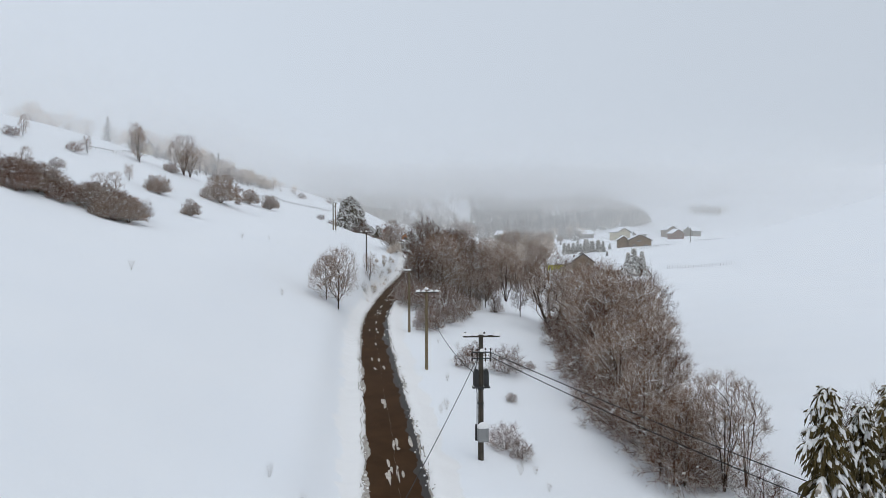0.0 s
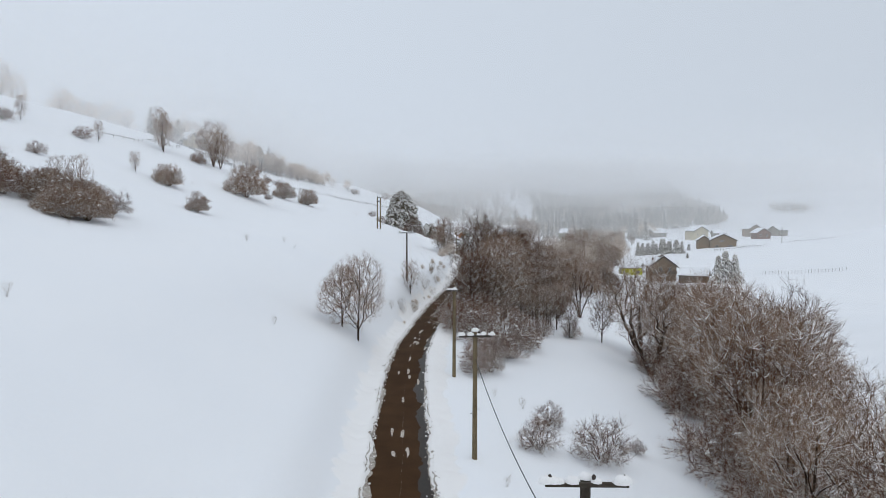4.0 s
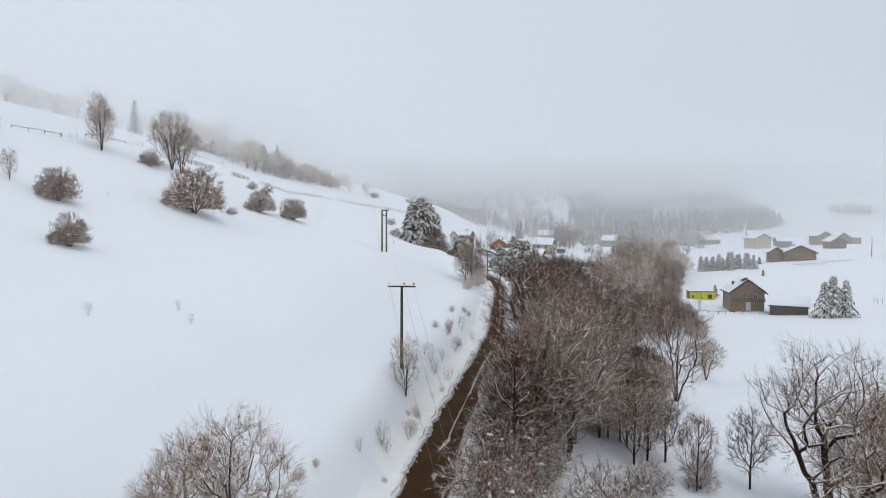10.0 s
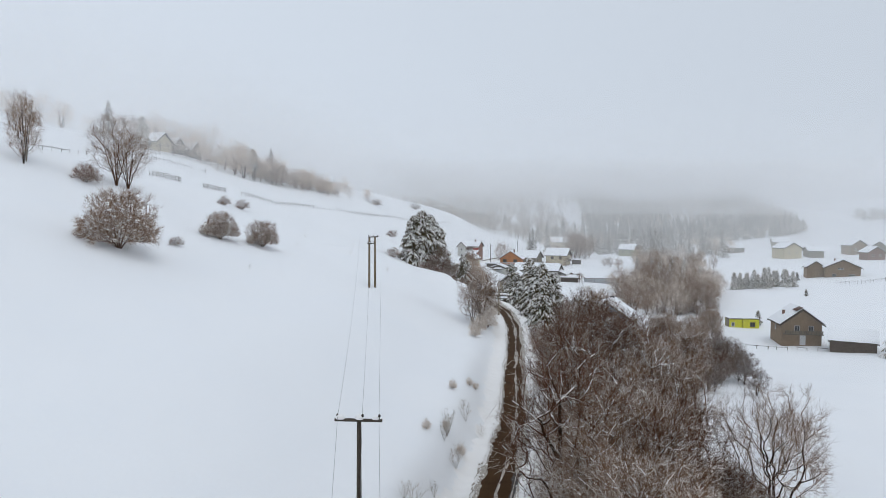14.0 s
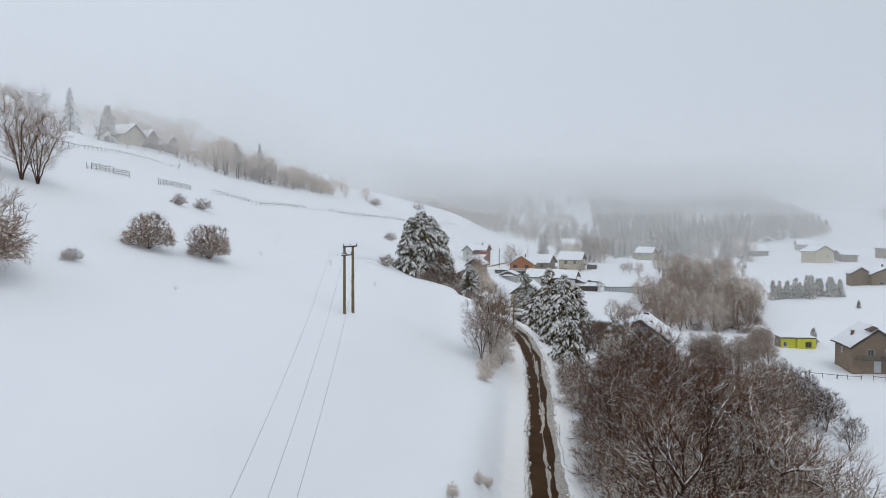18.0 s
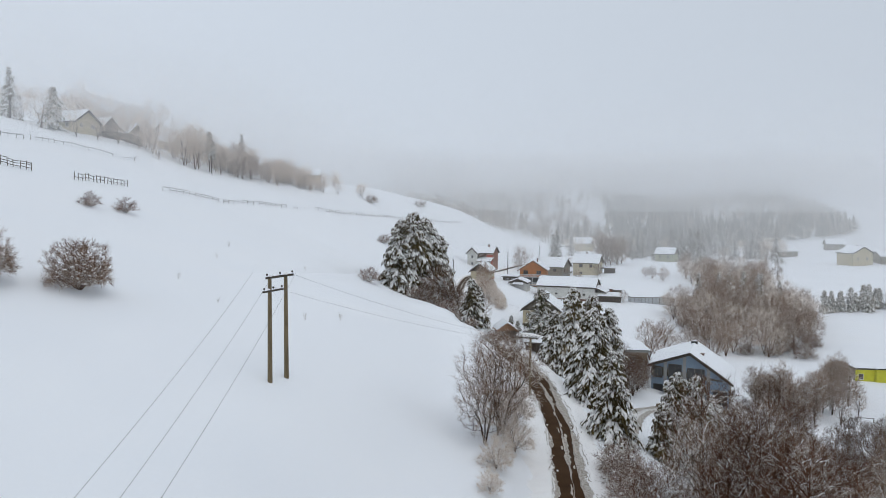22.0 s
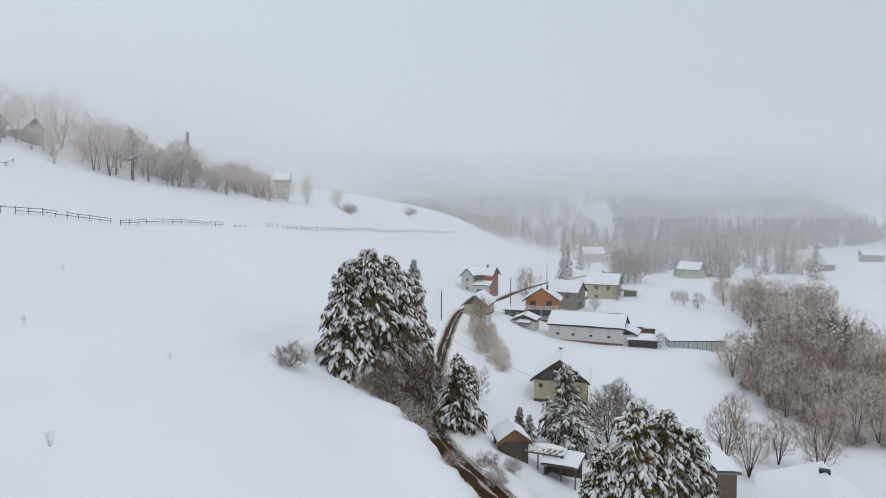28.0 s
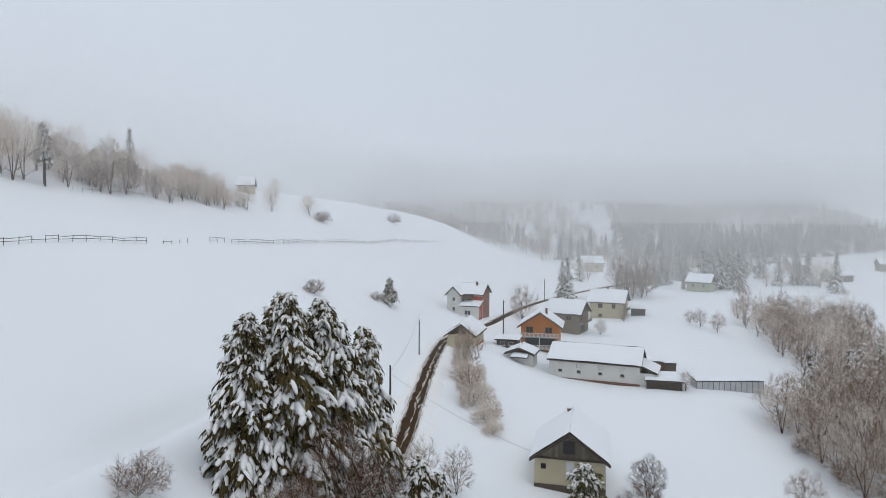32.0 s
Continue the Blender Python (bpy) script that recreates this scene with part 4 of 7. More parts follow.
    def lean_roof(self, m, w, d, h_front, h_back, over=0.3, snow=0.3, edge=None, thick=0.1):
        """A single plate that falls from the back (or front) to the other side."""
        edge = edge or DARK_WOOD
        sl = (h_back - h_front) / d
        pts = [(-w / 2 - over, -d / 2 - over, h_front - over * sl + thick), (w / 2 + over, -d / 2 - over, h_front - over * sl + thick),
               (w / 2 + over, d / 2 + over, h_back + over * sl + thick), (-w / 2 - over, d / 2 + over, h_back + over * sl + thick)]
        self.put("roof", Geo().slab(pts, thick), edge, m)
        if snow:
            ph = self.rng.uniform(0, 6)
            rim = lambda q: min(1, q * 10 + 0.3) ** 0.5 * min(1, (1 - q) * 10 + 0.3) ** 0.5
            self.put("snow_cover", Geo().sheet(pts[0], Vector(pts[1]) - Vector(pts[0]), Vector(pts[3]) - Vector(pts[0]), 10, 10,
                     lambda p, q: snow * rim(p) * rim(q) * (1 + 0.1 * math.sin(7 * p + ph)) + 0.004), SNOW, m, "", None, True)


I4 = Matrix.Identity(4)

# the barn below the lane
b = House("barn", "two-storey barn with dark board gable and stained pale lower wall", -0.9, 300.6, -7, z=4.3, seed=2)
b.walls(I4, 8.0, 10, 3.1, {"all": CREAM}, {"front": [("dark", -3.3, 1.6, -2.7, 2.3), ("door", -0.4, 0.7, 0.5, 2.7), ("window", 1.9, 1.6, 2.6, 2.3)]}, low=3.2, leaf=WHITE_TRIM)
b.put("foundation", Geo().box((0, -0.06, -1.2), (8.1, 10.1, 2.2)), DARK_WOOD, None, "dark splashed stone foot")
b.put("beam", Geo().box((0, -5.1, 3.05), (8.2, 0.3, 0.2)), DARK_WOOD)
b.gable_roof(I4, 8.0, 10, 3.1, 2.9, 0.6, GREY_WOOD, 0.42, DARK_WOOD, (-0.5, 3.6, 1.0))
for k in range(24):
    u = -3.85 + k * 0.335
    top = 3.1 + 2.9 * (1 - abs(u) / 4.0) - 0.06
    if abs(u + 0.1) < 0.85:
        continue
    if top > 3.3:
        b.put("board", Geo().box((u, -5.03, (3.16 + top) / 2), (0.32, 0.05, top - 3.16)), GREY_WOOD)
# closed plate on the gable, black in place of the unlit loft
b.put("hatch", Geo().box((-0.1, -5.02, 4.35), (1.35, 0.04, 1.5)), BLACK, None, "open dark loft hatch")
b.put("balcony", Geo().box((-0.1, -5.35, 3.2), (2.6, 0.5, 0.08)), DARK_WOOD)

# the long white shed
b = House("long_shed", "long whitewashed livestock shed under a thick snow roof", 8.2, 355.2, -15.5, z=3.6, category="shed", seed=3)
b.walls(I4, 17.6, 9.0, 3.3, PLASTER, {"front": [("window", u, 1.0, u + 0.75, 1.5) for u in (-6.9, -3.2, 1.0, 5.2)]}, low=2.5, trim=GREY_WOOD)
b.put("foot", Geo().box((0, -4.56, -1.1), (17.7, 0.12, 1.9)), BRICK, None, "red brick foot of the wall")
mm = pose(0, 0, 0, 0, 0, 90)
b.gable_roof(mm, 9.0, 17.6, 3.3, 2.3, 0.4, PLASTER, 0.5, DARK_WOOD)
b.put("gable_board", Geo().box((8.95, 0, 4.9), (0.1, 1.4, 1.9)), DARK_WOOD)
for u in (-6.5, -2.9, 1.4, 5.6):
    for k in range(10):
        w = k * 0.6283
        b.put("vent_hole", Geo().box((u + 0.42 * math.cos(w), -4.51, 2.45 + 0.42 * math.sin(w)), (0.1, 0.03, 0.1)), DARK_WOOD)
m2 = pose(10.4, -0.6, 0)
b.walls(m2, 3.2, 7.6, 2.0, PLASTER, {}, low=2.5)
b.lean_roof(pose(10.4, -0.6, 0, 0, 0, -90), 7.6, 3.2, 3.3, 2.0, 0.2, 0.35)

# the orange house
b = House("orange_house", "orange-plastered gabled house with two white balconies and snow roof", -2.3, 378.6, -6, z=5.0, seed=4)
b.walls(I4, 8.8, 9.0, 5.3, {"all": OCHRE}, {"front": [("window", -3.2, 3.5, -1.6, 5.0), ("window", 1.2, 3.5, 2.8, 5.0), ("dark", -3.4, 0.3, 3.4, 2.5)], "right": [("window", -1, 3.4, 0.4, 4.7)]}, low=2.5, trim=WARM_WOOD)
b.gable_roof(I4, 8.8, 9.0, 5.3, 2.9, 0.9, OCHRE, 0.4, WARM_WOOD, (1.3, -2.0, 1.9))
for z in (2.75, 0.0):
    b.put("balcony_floor", Geo().box((0, -5.2, z - 0.05), (9.0, 1.5, 0.16)), CONCRETE)
    rail = Geo().box((0, -5.9, z + 0.95), (9.0, 0.09, 0.1)).box((0, -5.9, z + 0.12), (9.0, 0.07, 0.08))
    b.put("balcony_rail", rail, WHITE_TRIM)
    for k in range(30):
        b.put("baluster", Geo().box((-4.4 + k * 0.303, -5.9, z + 0.53), (0.11, 0.06, 0.76)), WHITE_TRIM)
for u in (-4.3, 0, 4.3):
    b.put("balcony_post", Geo().box((u, -5.85, 0.2), (0.2, 0.2, 5.0)), WHITE_TRIM)

# the grey unfinished house
b = House("grey_house", "unplastered grey block house with a timber balcony side", 6.0, 409.5, -22, z=3.6, seed=5)
b.walls(I4, 9.5, 9.0, 5.6, GREY, {"front": [("window", -2.9, 3.6, -1.3, 4.8), ("window", 1.0, 3.6, 2.4, 4.8)], "right": [("window", -2.4, 3.4, -1.2, 4.8), ("door", 0.6, 2.9, 1.6, 4.9), ("dark", -2.5, 0.2, 1.5, 2.2)]}, low=2.0, trim=WARM_WOOD)
b.gable_roof(pose(0, 0, 0, 0, 0, 90), 9.0, 9.5, 5.6, 2.8, 0.8, GREY_WOOD, 0.45, DARK_WOOD)
b.put("balcony", Geo().box((5.3, 0, 2.75), (1.2, 8.6, 0.16)), CONCRETE)
b.put("balcony_rail", Geo().box((5.85, 0, 3.6), (0.08, 8.6, 0.1)).box((5.85, 0, 3.15), (0.06, 8.6, 0.5)), GREY_WOOD)

# the cream house
b = House("cream_house", "cream plastered house with dark board gable and wide snow roof", 21.5, 440.5, -18, z=3.3, seed=6)
b.walls(I4, 10.5, 9.5, 5.6, CREAM, {"front": [("window", -2.6, 3.5, -1.1, 4.9), ("window", -2.4, 0.5, -1.2, 1.6), ("window", 1.8, 3.5, 3.0, 4.9)], "right": [("window", -2.8, 3.4, -1.4, 4.8), ("door", 1.0, 2.9, 2.0, 4.9)]}, low=2.0, trim=WARM_WOOD)
b.gable_roof(pose(0, 0, 0, 0, 0, 90), 9.5, 10.5, 5.6, 3.0, 0.9, DARK_WOOD, 0.45, DARK_WOOD, (0.4, 0.5, 1.8))
b.put("balcony", Geo().box((5.8, 0, 2.7), (1.2, 9.0, 0.16)), CONCRETE)
b.put("balcony_rail", Geo().box((6.35, 0, 3.5), (0.08, 9.0, 0.12)).box((6.35, 0, 3.1), (0.06, 9.0, 0.45)), DARK_WOOD)

# the tall white and red house
b = House("tall_house", "tall white and orange-red house with stepped snow roofs", -21.5, 406.5, -14, z=8.0, seed=7)
b.walls(I4, 9.0, 7.5, 6.3, {"all": PLASTER, "right": SHEET_METAL}, {"front": [("window", 2.2, 3.4, 3.0, 4.8)]}, low=2.5)
b.gable_roof(pose(0, 0, 0, 0, 0, 90), 7.5, 9.0, 6.3, 2.2, 0.6, SHEET_METAL, 0.35, DARK_WOOD, (-0.8, -2.2, 1.6))
m2 = pose(-3.0, -4.4, 0)
b.walls(m2, 3.9, 3.0, 6.3, PLASTER, {"front": [("window", -0.4, 4.3, 0.4, 5.4), ("window", -0.4, 1.6, 0.4, 2.7), ("window", -0.5, -0.6, 0.5, 0.2)]}, low=2.5)
b.gable_roof(m2, 3.9, 3.6, 6.3, 1.9, 0.5, PLASTER, 0.25, DARK_WOOD)
m2 = pose(2.0, -5.2, 0)
b.walls(m2, 5.4, 3.4, 3.2, {"all": PLASTER, "right": RED}, {"front": [("window", -1.5, 0.8, 0.3, 2.1)], "right": [("window", -1.0, 0.6, -0.3, 2.2)]}, low=2.5)
b.lean_roof(m2, 5.4, 3.4, 3.2, 4.4, 0.3, 0.3)
b.put("red_wall", Geo().box((3.4, -3.9, 4.4), (2.6, 0.2, 2.6)), RED)
b.put("small_roof", Geo().slab([(-0.9, -5.4, 5.0), (2.2, -5.4, 5.0), (2.2, -3.9, 6.1), (-0.9, -3.9, 6.1)], 0.12), TILE)

# the low house on the bend
b = House("bend_house", "low house with red lower wall and heavy snow roof", -18.9, 360.5, -8, z=7.6, seed=8)
b.walls(I4, 5.6, 10.5, 3.4, {"all": CREAM, "right": CREAM}, {"right": [("window", -3, 1.5, -1.8, 2.6), ("window", 1, 1.5, 2.2, 2.6)]}, low=2.4)
b.put("red_wall", Geo().box((2.82, 0, -0.4), (0.12, 10.4, 2.2)), RED, None, "red painted lower wall")
b.gable_roof(I4, 5.6, 10.5, 3.4, 2.0, 0.7, DARK_WOOD, 0.55, DARK_WOOD)

# garage and sheds by the orange house
b = House("garage", "small white garage with rounded snow roof", -6.9, 356.3, -12, z=5.4, category="garage", seed=9)
b.walls(I4, 5.4, 5.0, 2.2, PLASTER, {"front": [("door", -0.9, 0.05, 1.5, 2.0)]}, low=2.0, leaf=WHITE_TRIM)
b.gable_roof(I4, 5.4, 5.0, 2.2, 1.0, 0.5, DARK_WOOD, 0.45, DARK_WOOD)
b.lean_roof(pose(0.2, -3.3, -0.1), 3.0, 1.6, 1.8, 2.2, 0.2, 0.3)
b = House("dark_shed", "dark board shed with flat snow roof", -9.9, 366.0, -10, z=6.2, category="shed", seed=10)
b.walls(I4, 4.6, 3.6, 2.3, DARK_WOOD, {"front": [("window", -1.4, 1.1, -0.4, 1.9), ("window", 0.4, 1.1, 1.4, 1.9)]}, low=1.5)
b.lean_roof(I4, 4.6, 3.6, 2.3, 2.6, 0.5, 0.35)
b = House("brown_shed", "long brown sheet-metal shed half buried in snow", 20.8, 362.5, -3, z=3.1, category="shed", seed=11)
b.walls(pose(-1.2, 0, 0), 5.2, 4.2, 2.3, SHEET_METAL, {"front": [("door", -1.6, 0.1, 0.2, 2.1)]}, low=1.5, leaf=SHEET_METAL)
b.walls(pose(2.9, 0.3, 0), 2.8, 3.4, 1.9, DARK_WOOD, {}, low=1.5)
b.lean_roof(pose(-1.2, 0, 0), 5.2, 4.2, 2.3, 2.6, 0.25, 0.3)
b.lean_roof(pose(2.9, 0.3, 0), 2.8, 3.4, 1.9, 2.1, 0.2, 0.25)
b = House("low_shed", "low dark shed under deep snow", 20.0, 348.8, -8, z=2.9, category="shed", seed=12)
b.walls(I4, 6.4, 4.5, 1.7, DARK_WOOD, {"front": [("door", -2.2, 0.05, -0.8, 1.5)]}, low=1.2, leaf=DARK_WOOD, trim=DARK_WOOD)
b.lean_roof(I4, 6.4, 4.5, 1.7, 2.3, 0.35, 0.4)
# foil greenhouse
b = House("greenhouse", "long foil-covered greenhouse with posts, snow on top", 32.3, 351.3, 8, z=2.3, category="greenhouse", seed=13)
for k in range(12):
    b.put("foil_panel", Geo().box((-5.9 + k * 1.07, -1.5, 0.8), (1.03, 0.05, 2.3)), TUNNEL)
for k in range(13):
    b.put("post", Geo().box((-6.43 + k * 1.07, -1.54, 0.8), (0.09, 0.09, 2.5)), GREY_WOOD)
b.put("back_panel", Geo().box((0, 1.5, 0.9), (12.8, 0.05, 2.6)), TUNNEL)
b.put("end_panel", Geo().box((-6.45, 0, 0.8), (0.05, 2.9, 2.3)), TUNNEL)
b.put("end_panel", Geo().box((6.45, 0, 0.8), (0.05, 2.9, 2.3)), TUNNEL)
b.lean_roof(I4, 12.9, 3.0, 1.95, 2.2, 0.1, 0.28, GREY_WOOD, 0.06)

# the blue house
b = House("blue_house", "blue-plastered house with dark wide windows and long snow roof", 22.7, 260.3, -18, z=-1.3, seed=14)
b.walls(I4, 11.6, 11.0, 3.9, {"all": GREY, "front": BLUE}, {"front": [("dark", -5.5, 0.5, -4.0, 2.6), ("dark", -3.0, 0.0, -0.9, 2.4), ("window", 0.0, 1.3, 2.0, 2.5), ("dark", 3.4, 0.0, 5.5, 2.3)]}, low=2.5, trim=DARK_WOOD)
for u0, u1, v0, v1 in ((-5.5, -4.1, 3.75, 5.3), (-3.2, -1.2, 3.6, 6.0), (-0.4, 2.2, 3.6, 5.6)):
    b.opening(pose(0, -5.62, 0), "window", u0, v0, u1, v1, DARK_WOOD, DARK_WOOD)
for u, top in ((-3.65, 6.35), (-0.8, 7.3), (2.75, 5.7)):
    b.put("pilaster", Geo().box((u, -5.54, top / 2 - 0.6), (0.5, 0.12, top + 1.2)), CONCRETE)
b.gable_roof(I4, 11.6, 11.0, 3.9, 3.9, 0.6, BLUE, 0.35, DARK_WOOD, (1.6, -2.0, 0.9), ridge_off=0.0, left_drop=-1.75)
b.put("side_wall", Geo().box((-5.68, 0, 4.75), (0.24, 11.0, 1.7)), GREY)
b.put("chimney_cap", Geo().box((0.0, 2.6, 8.25), (1.0, 0.7, 0.5)), BLACK)
b.lean_roof(pose(-1.9, -6.7, 0), 3.2, 2.2, 2.75, 3.0, 0.2, 0.35)
for u in (-3.4, -0.4):
    b.put("porch_post", Geo().box((u, -7.6, 1.0), (0.22, 0.22, 3.4)), CONCRETE)
b.put("garage_door", Geo().box((4.45, -5.42, 1.15), (2.1, 0.06, 2.3)), BLACK, None, "dark garage door")
b.put("garage_lintel", Geo().box((4.45, -5.62, 2.45), (2.6, 0.3, 0.14)), CONCRETE)

# unfinished block house behind the big spruce
b = House("block_house", "unfinished grey block building with flat snow roof", 12.5, 273.0, 5, z=-1.6, seed=15)
b.walls(I4, 8.5, 8.0, 5.4, BROWN_WALL, {"front": [("dark", -2.6, 3.0, -1.2, 4.4), ("dark", 0.8, 3.0, 2.2, 4.4)], "right": [("window", -1.6, 3.0, -0.4, 4.2)]}, low=2.0)
b.lean_roof(I4, 8.5, 8.0, 5.4, 5.7, 0.4, 0.5, CONCRETE, 0.2)

# yard below the blue house
yard = thing("garden_wall", "low dark stone garden wall capped with snow before the house", "wall", (14.2, 245.2, gz(14.2, 245.2)), 29)
yrng = random.Random(6)
for k in range(9):
    u, z = 0.75 + k * 1.5, gz(14.2 + (0.75 + k * 1.5) * 0.875, 245.2 + (0.75 + k * 1.5) * 0.485) - gz(14.2, 245.2)
    part("stone_block", Geo().box((u, 0, z + 0.2), (1.46, 0.35, 1.0 + yrng.uniform(-0.08, 0.08))), BROWN_WALL, yard)
    part("snow_cap", Geo().blob((u, 0, z + 0.7), (0.85, 0.34, 0.24), yrng, 0.14, 3, 10, 0.1), SNOW_LOOSE, yard, "", True)
pile = thing("plank_pile", "heap of dark old planks half under snow", "planks", (37.0, 271.5, gz(37.0, 271.5)), 35)
for k in range(9):
    part("plank", Geo().box((yrng.uniform(-0.5, 0.5), yrng.uniform(-1.0, 1.0), 0.1 + 0.07 * k), (yrng.uniform(2.8, 4.6), 0.24, 0.06), yrng.uniform(-14, 14)), DARK_WOOD, pile)
part("snow_cap", Geo().blob((0.3, 0.3, 0.7), (1.2, 0.6, 0.22), yrng, 0.2, 3, 10, 0.1), SNOW_LOOSE, pile, "", True)

# hut and pergola beside the lane
b = House("garden_hut", "small warm-board garden hut with snow cap", -8.4, 266.6, 14, z=5.7, category="hut", seed=16)
b.walls(I4, 3.2, 3.6, 2.1, DARK_WOOD, {"left": [("window", -0.4, 1.0, 0.4, 1.7)]}, low=1.8, thick=0.12)
b.gable_roof(I4, 3.2, 3.6, 2.1, 1.1, 0.35, WARM_WOOD, 0.35, WARM_WOOD)
b = thing("pergola", "snow-covered timber pergola frame beside the hut", "pergola", (-5.0, 266.0, gz(-5.0, 266.0)), -16)
prg = random.Random(5)
for i in (-2.6, 0, 2.6):
    for j in (-1.3, 1.3):
        part("post", Geo().box((i, j, 0.6), (0.12, 0.12, 3.0)), GREY_WOOD, b)
for j in (-1.3, 1.3):
    part("beam", Geo().box((0, j, 2.1), (5.8, 0.12, 0.14)), GREY_WOOD, b)
for k in range(9):
    u = -2.7 + k * 0.675
    rafter = part("rafter", Geo().box((u, 0, 2.24), (0.1, 3.2, 0.12)), GREY_WOOD, b)
    part("snow", Geo().blob((u, prg.uniform(-0.3, 0.3), 2.3), (0.14, 1.45, 0.17), prg, 0.15, 3, 8, 0.1), SNOW_LOOSE, rafter, "", True)
part("snow_cap", Geo().blob((0.6, 0.5, 2.35), (2.0, 0.8, 0.3), prg, 0.12, 3, 10, 0.1), SNOW_LOOSE, b, "", True)
b = House("open_shelter", "open board shelter with snow on its rafters", -2.6, 264.6, -18, z=3.9, category="shelter", seed=17)
for i in (-1.7, 1.7):
    for j in (-1.4, 1.4):
        b.put("post", Geo().box((i, j, 0.6), (0.13, 0.13, 3.0)), GREY_WOOD)
b.put("back_wall", Geo().box((0, 1.4, 0.9), (3.4, 0.06, 2.0)), DARK_WOOD)
b.put("side_wall", Geo().box((-1.7, 0, 0.7), (0.06, 2.8, 1.6)), DARK_WOOD)
b.lean_roof(I4, 3.5, 3.0, 2.0, 2.4, 0.3, 0.35, GREY_WOOD)

# the meadow: old gabled house, yellow cabin, low barn
b = House("old_house", "old brown gabled house with a balcony and a half bare roof", 67.2, 262.2, -4, z=-3.3, seed=18)
b.walls(I4, 8.8, 8.5, 5.2, BROWN_WALL, {"front": [("window", -1.6, 3.4, -0.4, 4.7), ("window", 1.5, 3.4, 2.6, 4.7), ("door", -0.4, 0.1, 0.9, 2.4)], "left": [("window", -1, 3.2, 0, 4.4)]}, low=2.0, leaf=WHITE_TRIM)
b.gable_roof(I4, 8.8, 8.5, 5.2, 3.3, 0.7, BROWN_WALL, 0.4, DARK_WOOD, (-2.8, 0.0, 1.6))
b.put("balcony", Geo().box((0.2, -4.8, 2.75), (8.6, 1.1, 0.16)), GREY_WOOD)
b.put("balcony_rail", Geo().box((0.2, -5.3, 3.6), (8.6, 0.08, 0.1)), GREY_WOOD)
for k in range(24):
    b.put("balcony_board", Geo().box((-3.85 + k * 0.35, -5.3, 3.2), (0.27, 0.04, 0.75)), GREY_WOOD)
b.put("bare_patch", Geo().slab([(-1.6, -4.9, 8.25), (-0.1, -4.9, 9.0), (-0.1, -2.4, 9.0), (-1.6, -2.4, 8.25)], 0.1), TILE, pose(0, 0, 0.15), "dark tiles where the snow slid off")
b = House("yellow_cabin", "bright yellow cabin with one window and snow roof", 63.4, 283.2, 3, z=-3.6, category="cabin", seed=19)
b.walls(I4, 4.2, 3.6, 3.0, YELLOW, {"front": [("window", -0.3, 1.0, 1.1, 2.2)]}, low=1.0, trim=DARK_WOOD)
b.lean_roof(I4, 4.2, 3.6, 3.0, 3.1, 0.15, 0.3)
b.walls(pose(-3.9, 0.4, 0), 3.4, 3.4, 2.9, {"all": YELLOW, "left": GREY}, {"front": [("window", -1.2, 1.0, -0.3, 2.1)]}, low=1.0)
b.lean_roof(pose(-3.9, 0.4, 0), 3.4, 3.4, 2.9, 3.0, 0.15, 0.35)
b = House("low_barn", "low dark board barn with a broad snow roof", 75.6, 252.2, -24, z=-3.4, category="barn", seed=20)
b.walls(I4, 9.0, 6.5, 2.6, DARK_WOOD, {"left": [("dark", -1.8, 0.2, 1.0, 2.2)]}, low=1.5)
b.gable_roof(pose(0, 0, 0, 0, 0, 90), 6.5, 9.0, 2.6, 2.1, 0.4, GREY_WOOD, 0.45, DARK_WOOD)

# farther houses on the right
b = House("brown_house", "brown two-storey house with white windows, seen through mist", 131.5, 379.0, -12, z=3.2, seed=21)
b.walls(I4, 12.5, 9.0, 4.8, BROWN_WALL, {"front": [("window", -3.8, 1.0, -2.4, 2.3), ("window", 2.2, 0.6, 4.4, 2.2), ("window", -1.8, 4.0, 0.2, 5.2 - 0.5)]}, low=2.0)
b.gable_roof(I4, 12.5, 9.0, 4.8, 3.0, 0.8, BROWN_WALL, 0.4, DARK_WOOD, (-2.0, 0, 1.6))
b.walls(pose(-9.0, 2.0, 0), 6.5, 7.0, 4.6, BROWN_WALL, {}, low=2.0)
b.gable_roof(pose(-9.0, 2.0, 0), 6.5, 7.0, 4.6, 2.2, 0.6, BROWN_WALL, 0.4, DARK_WOOD)
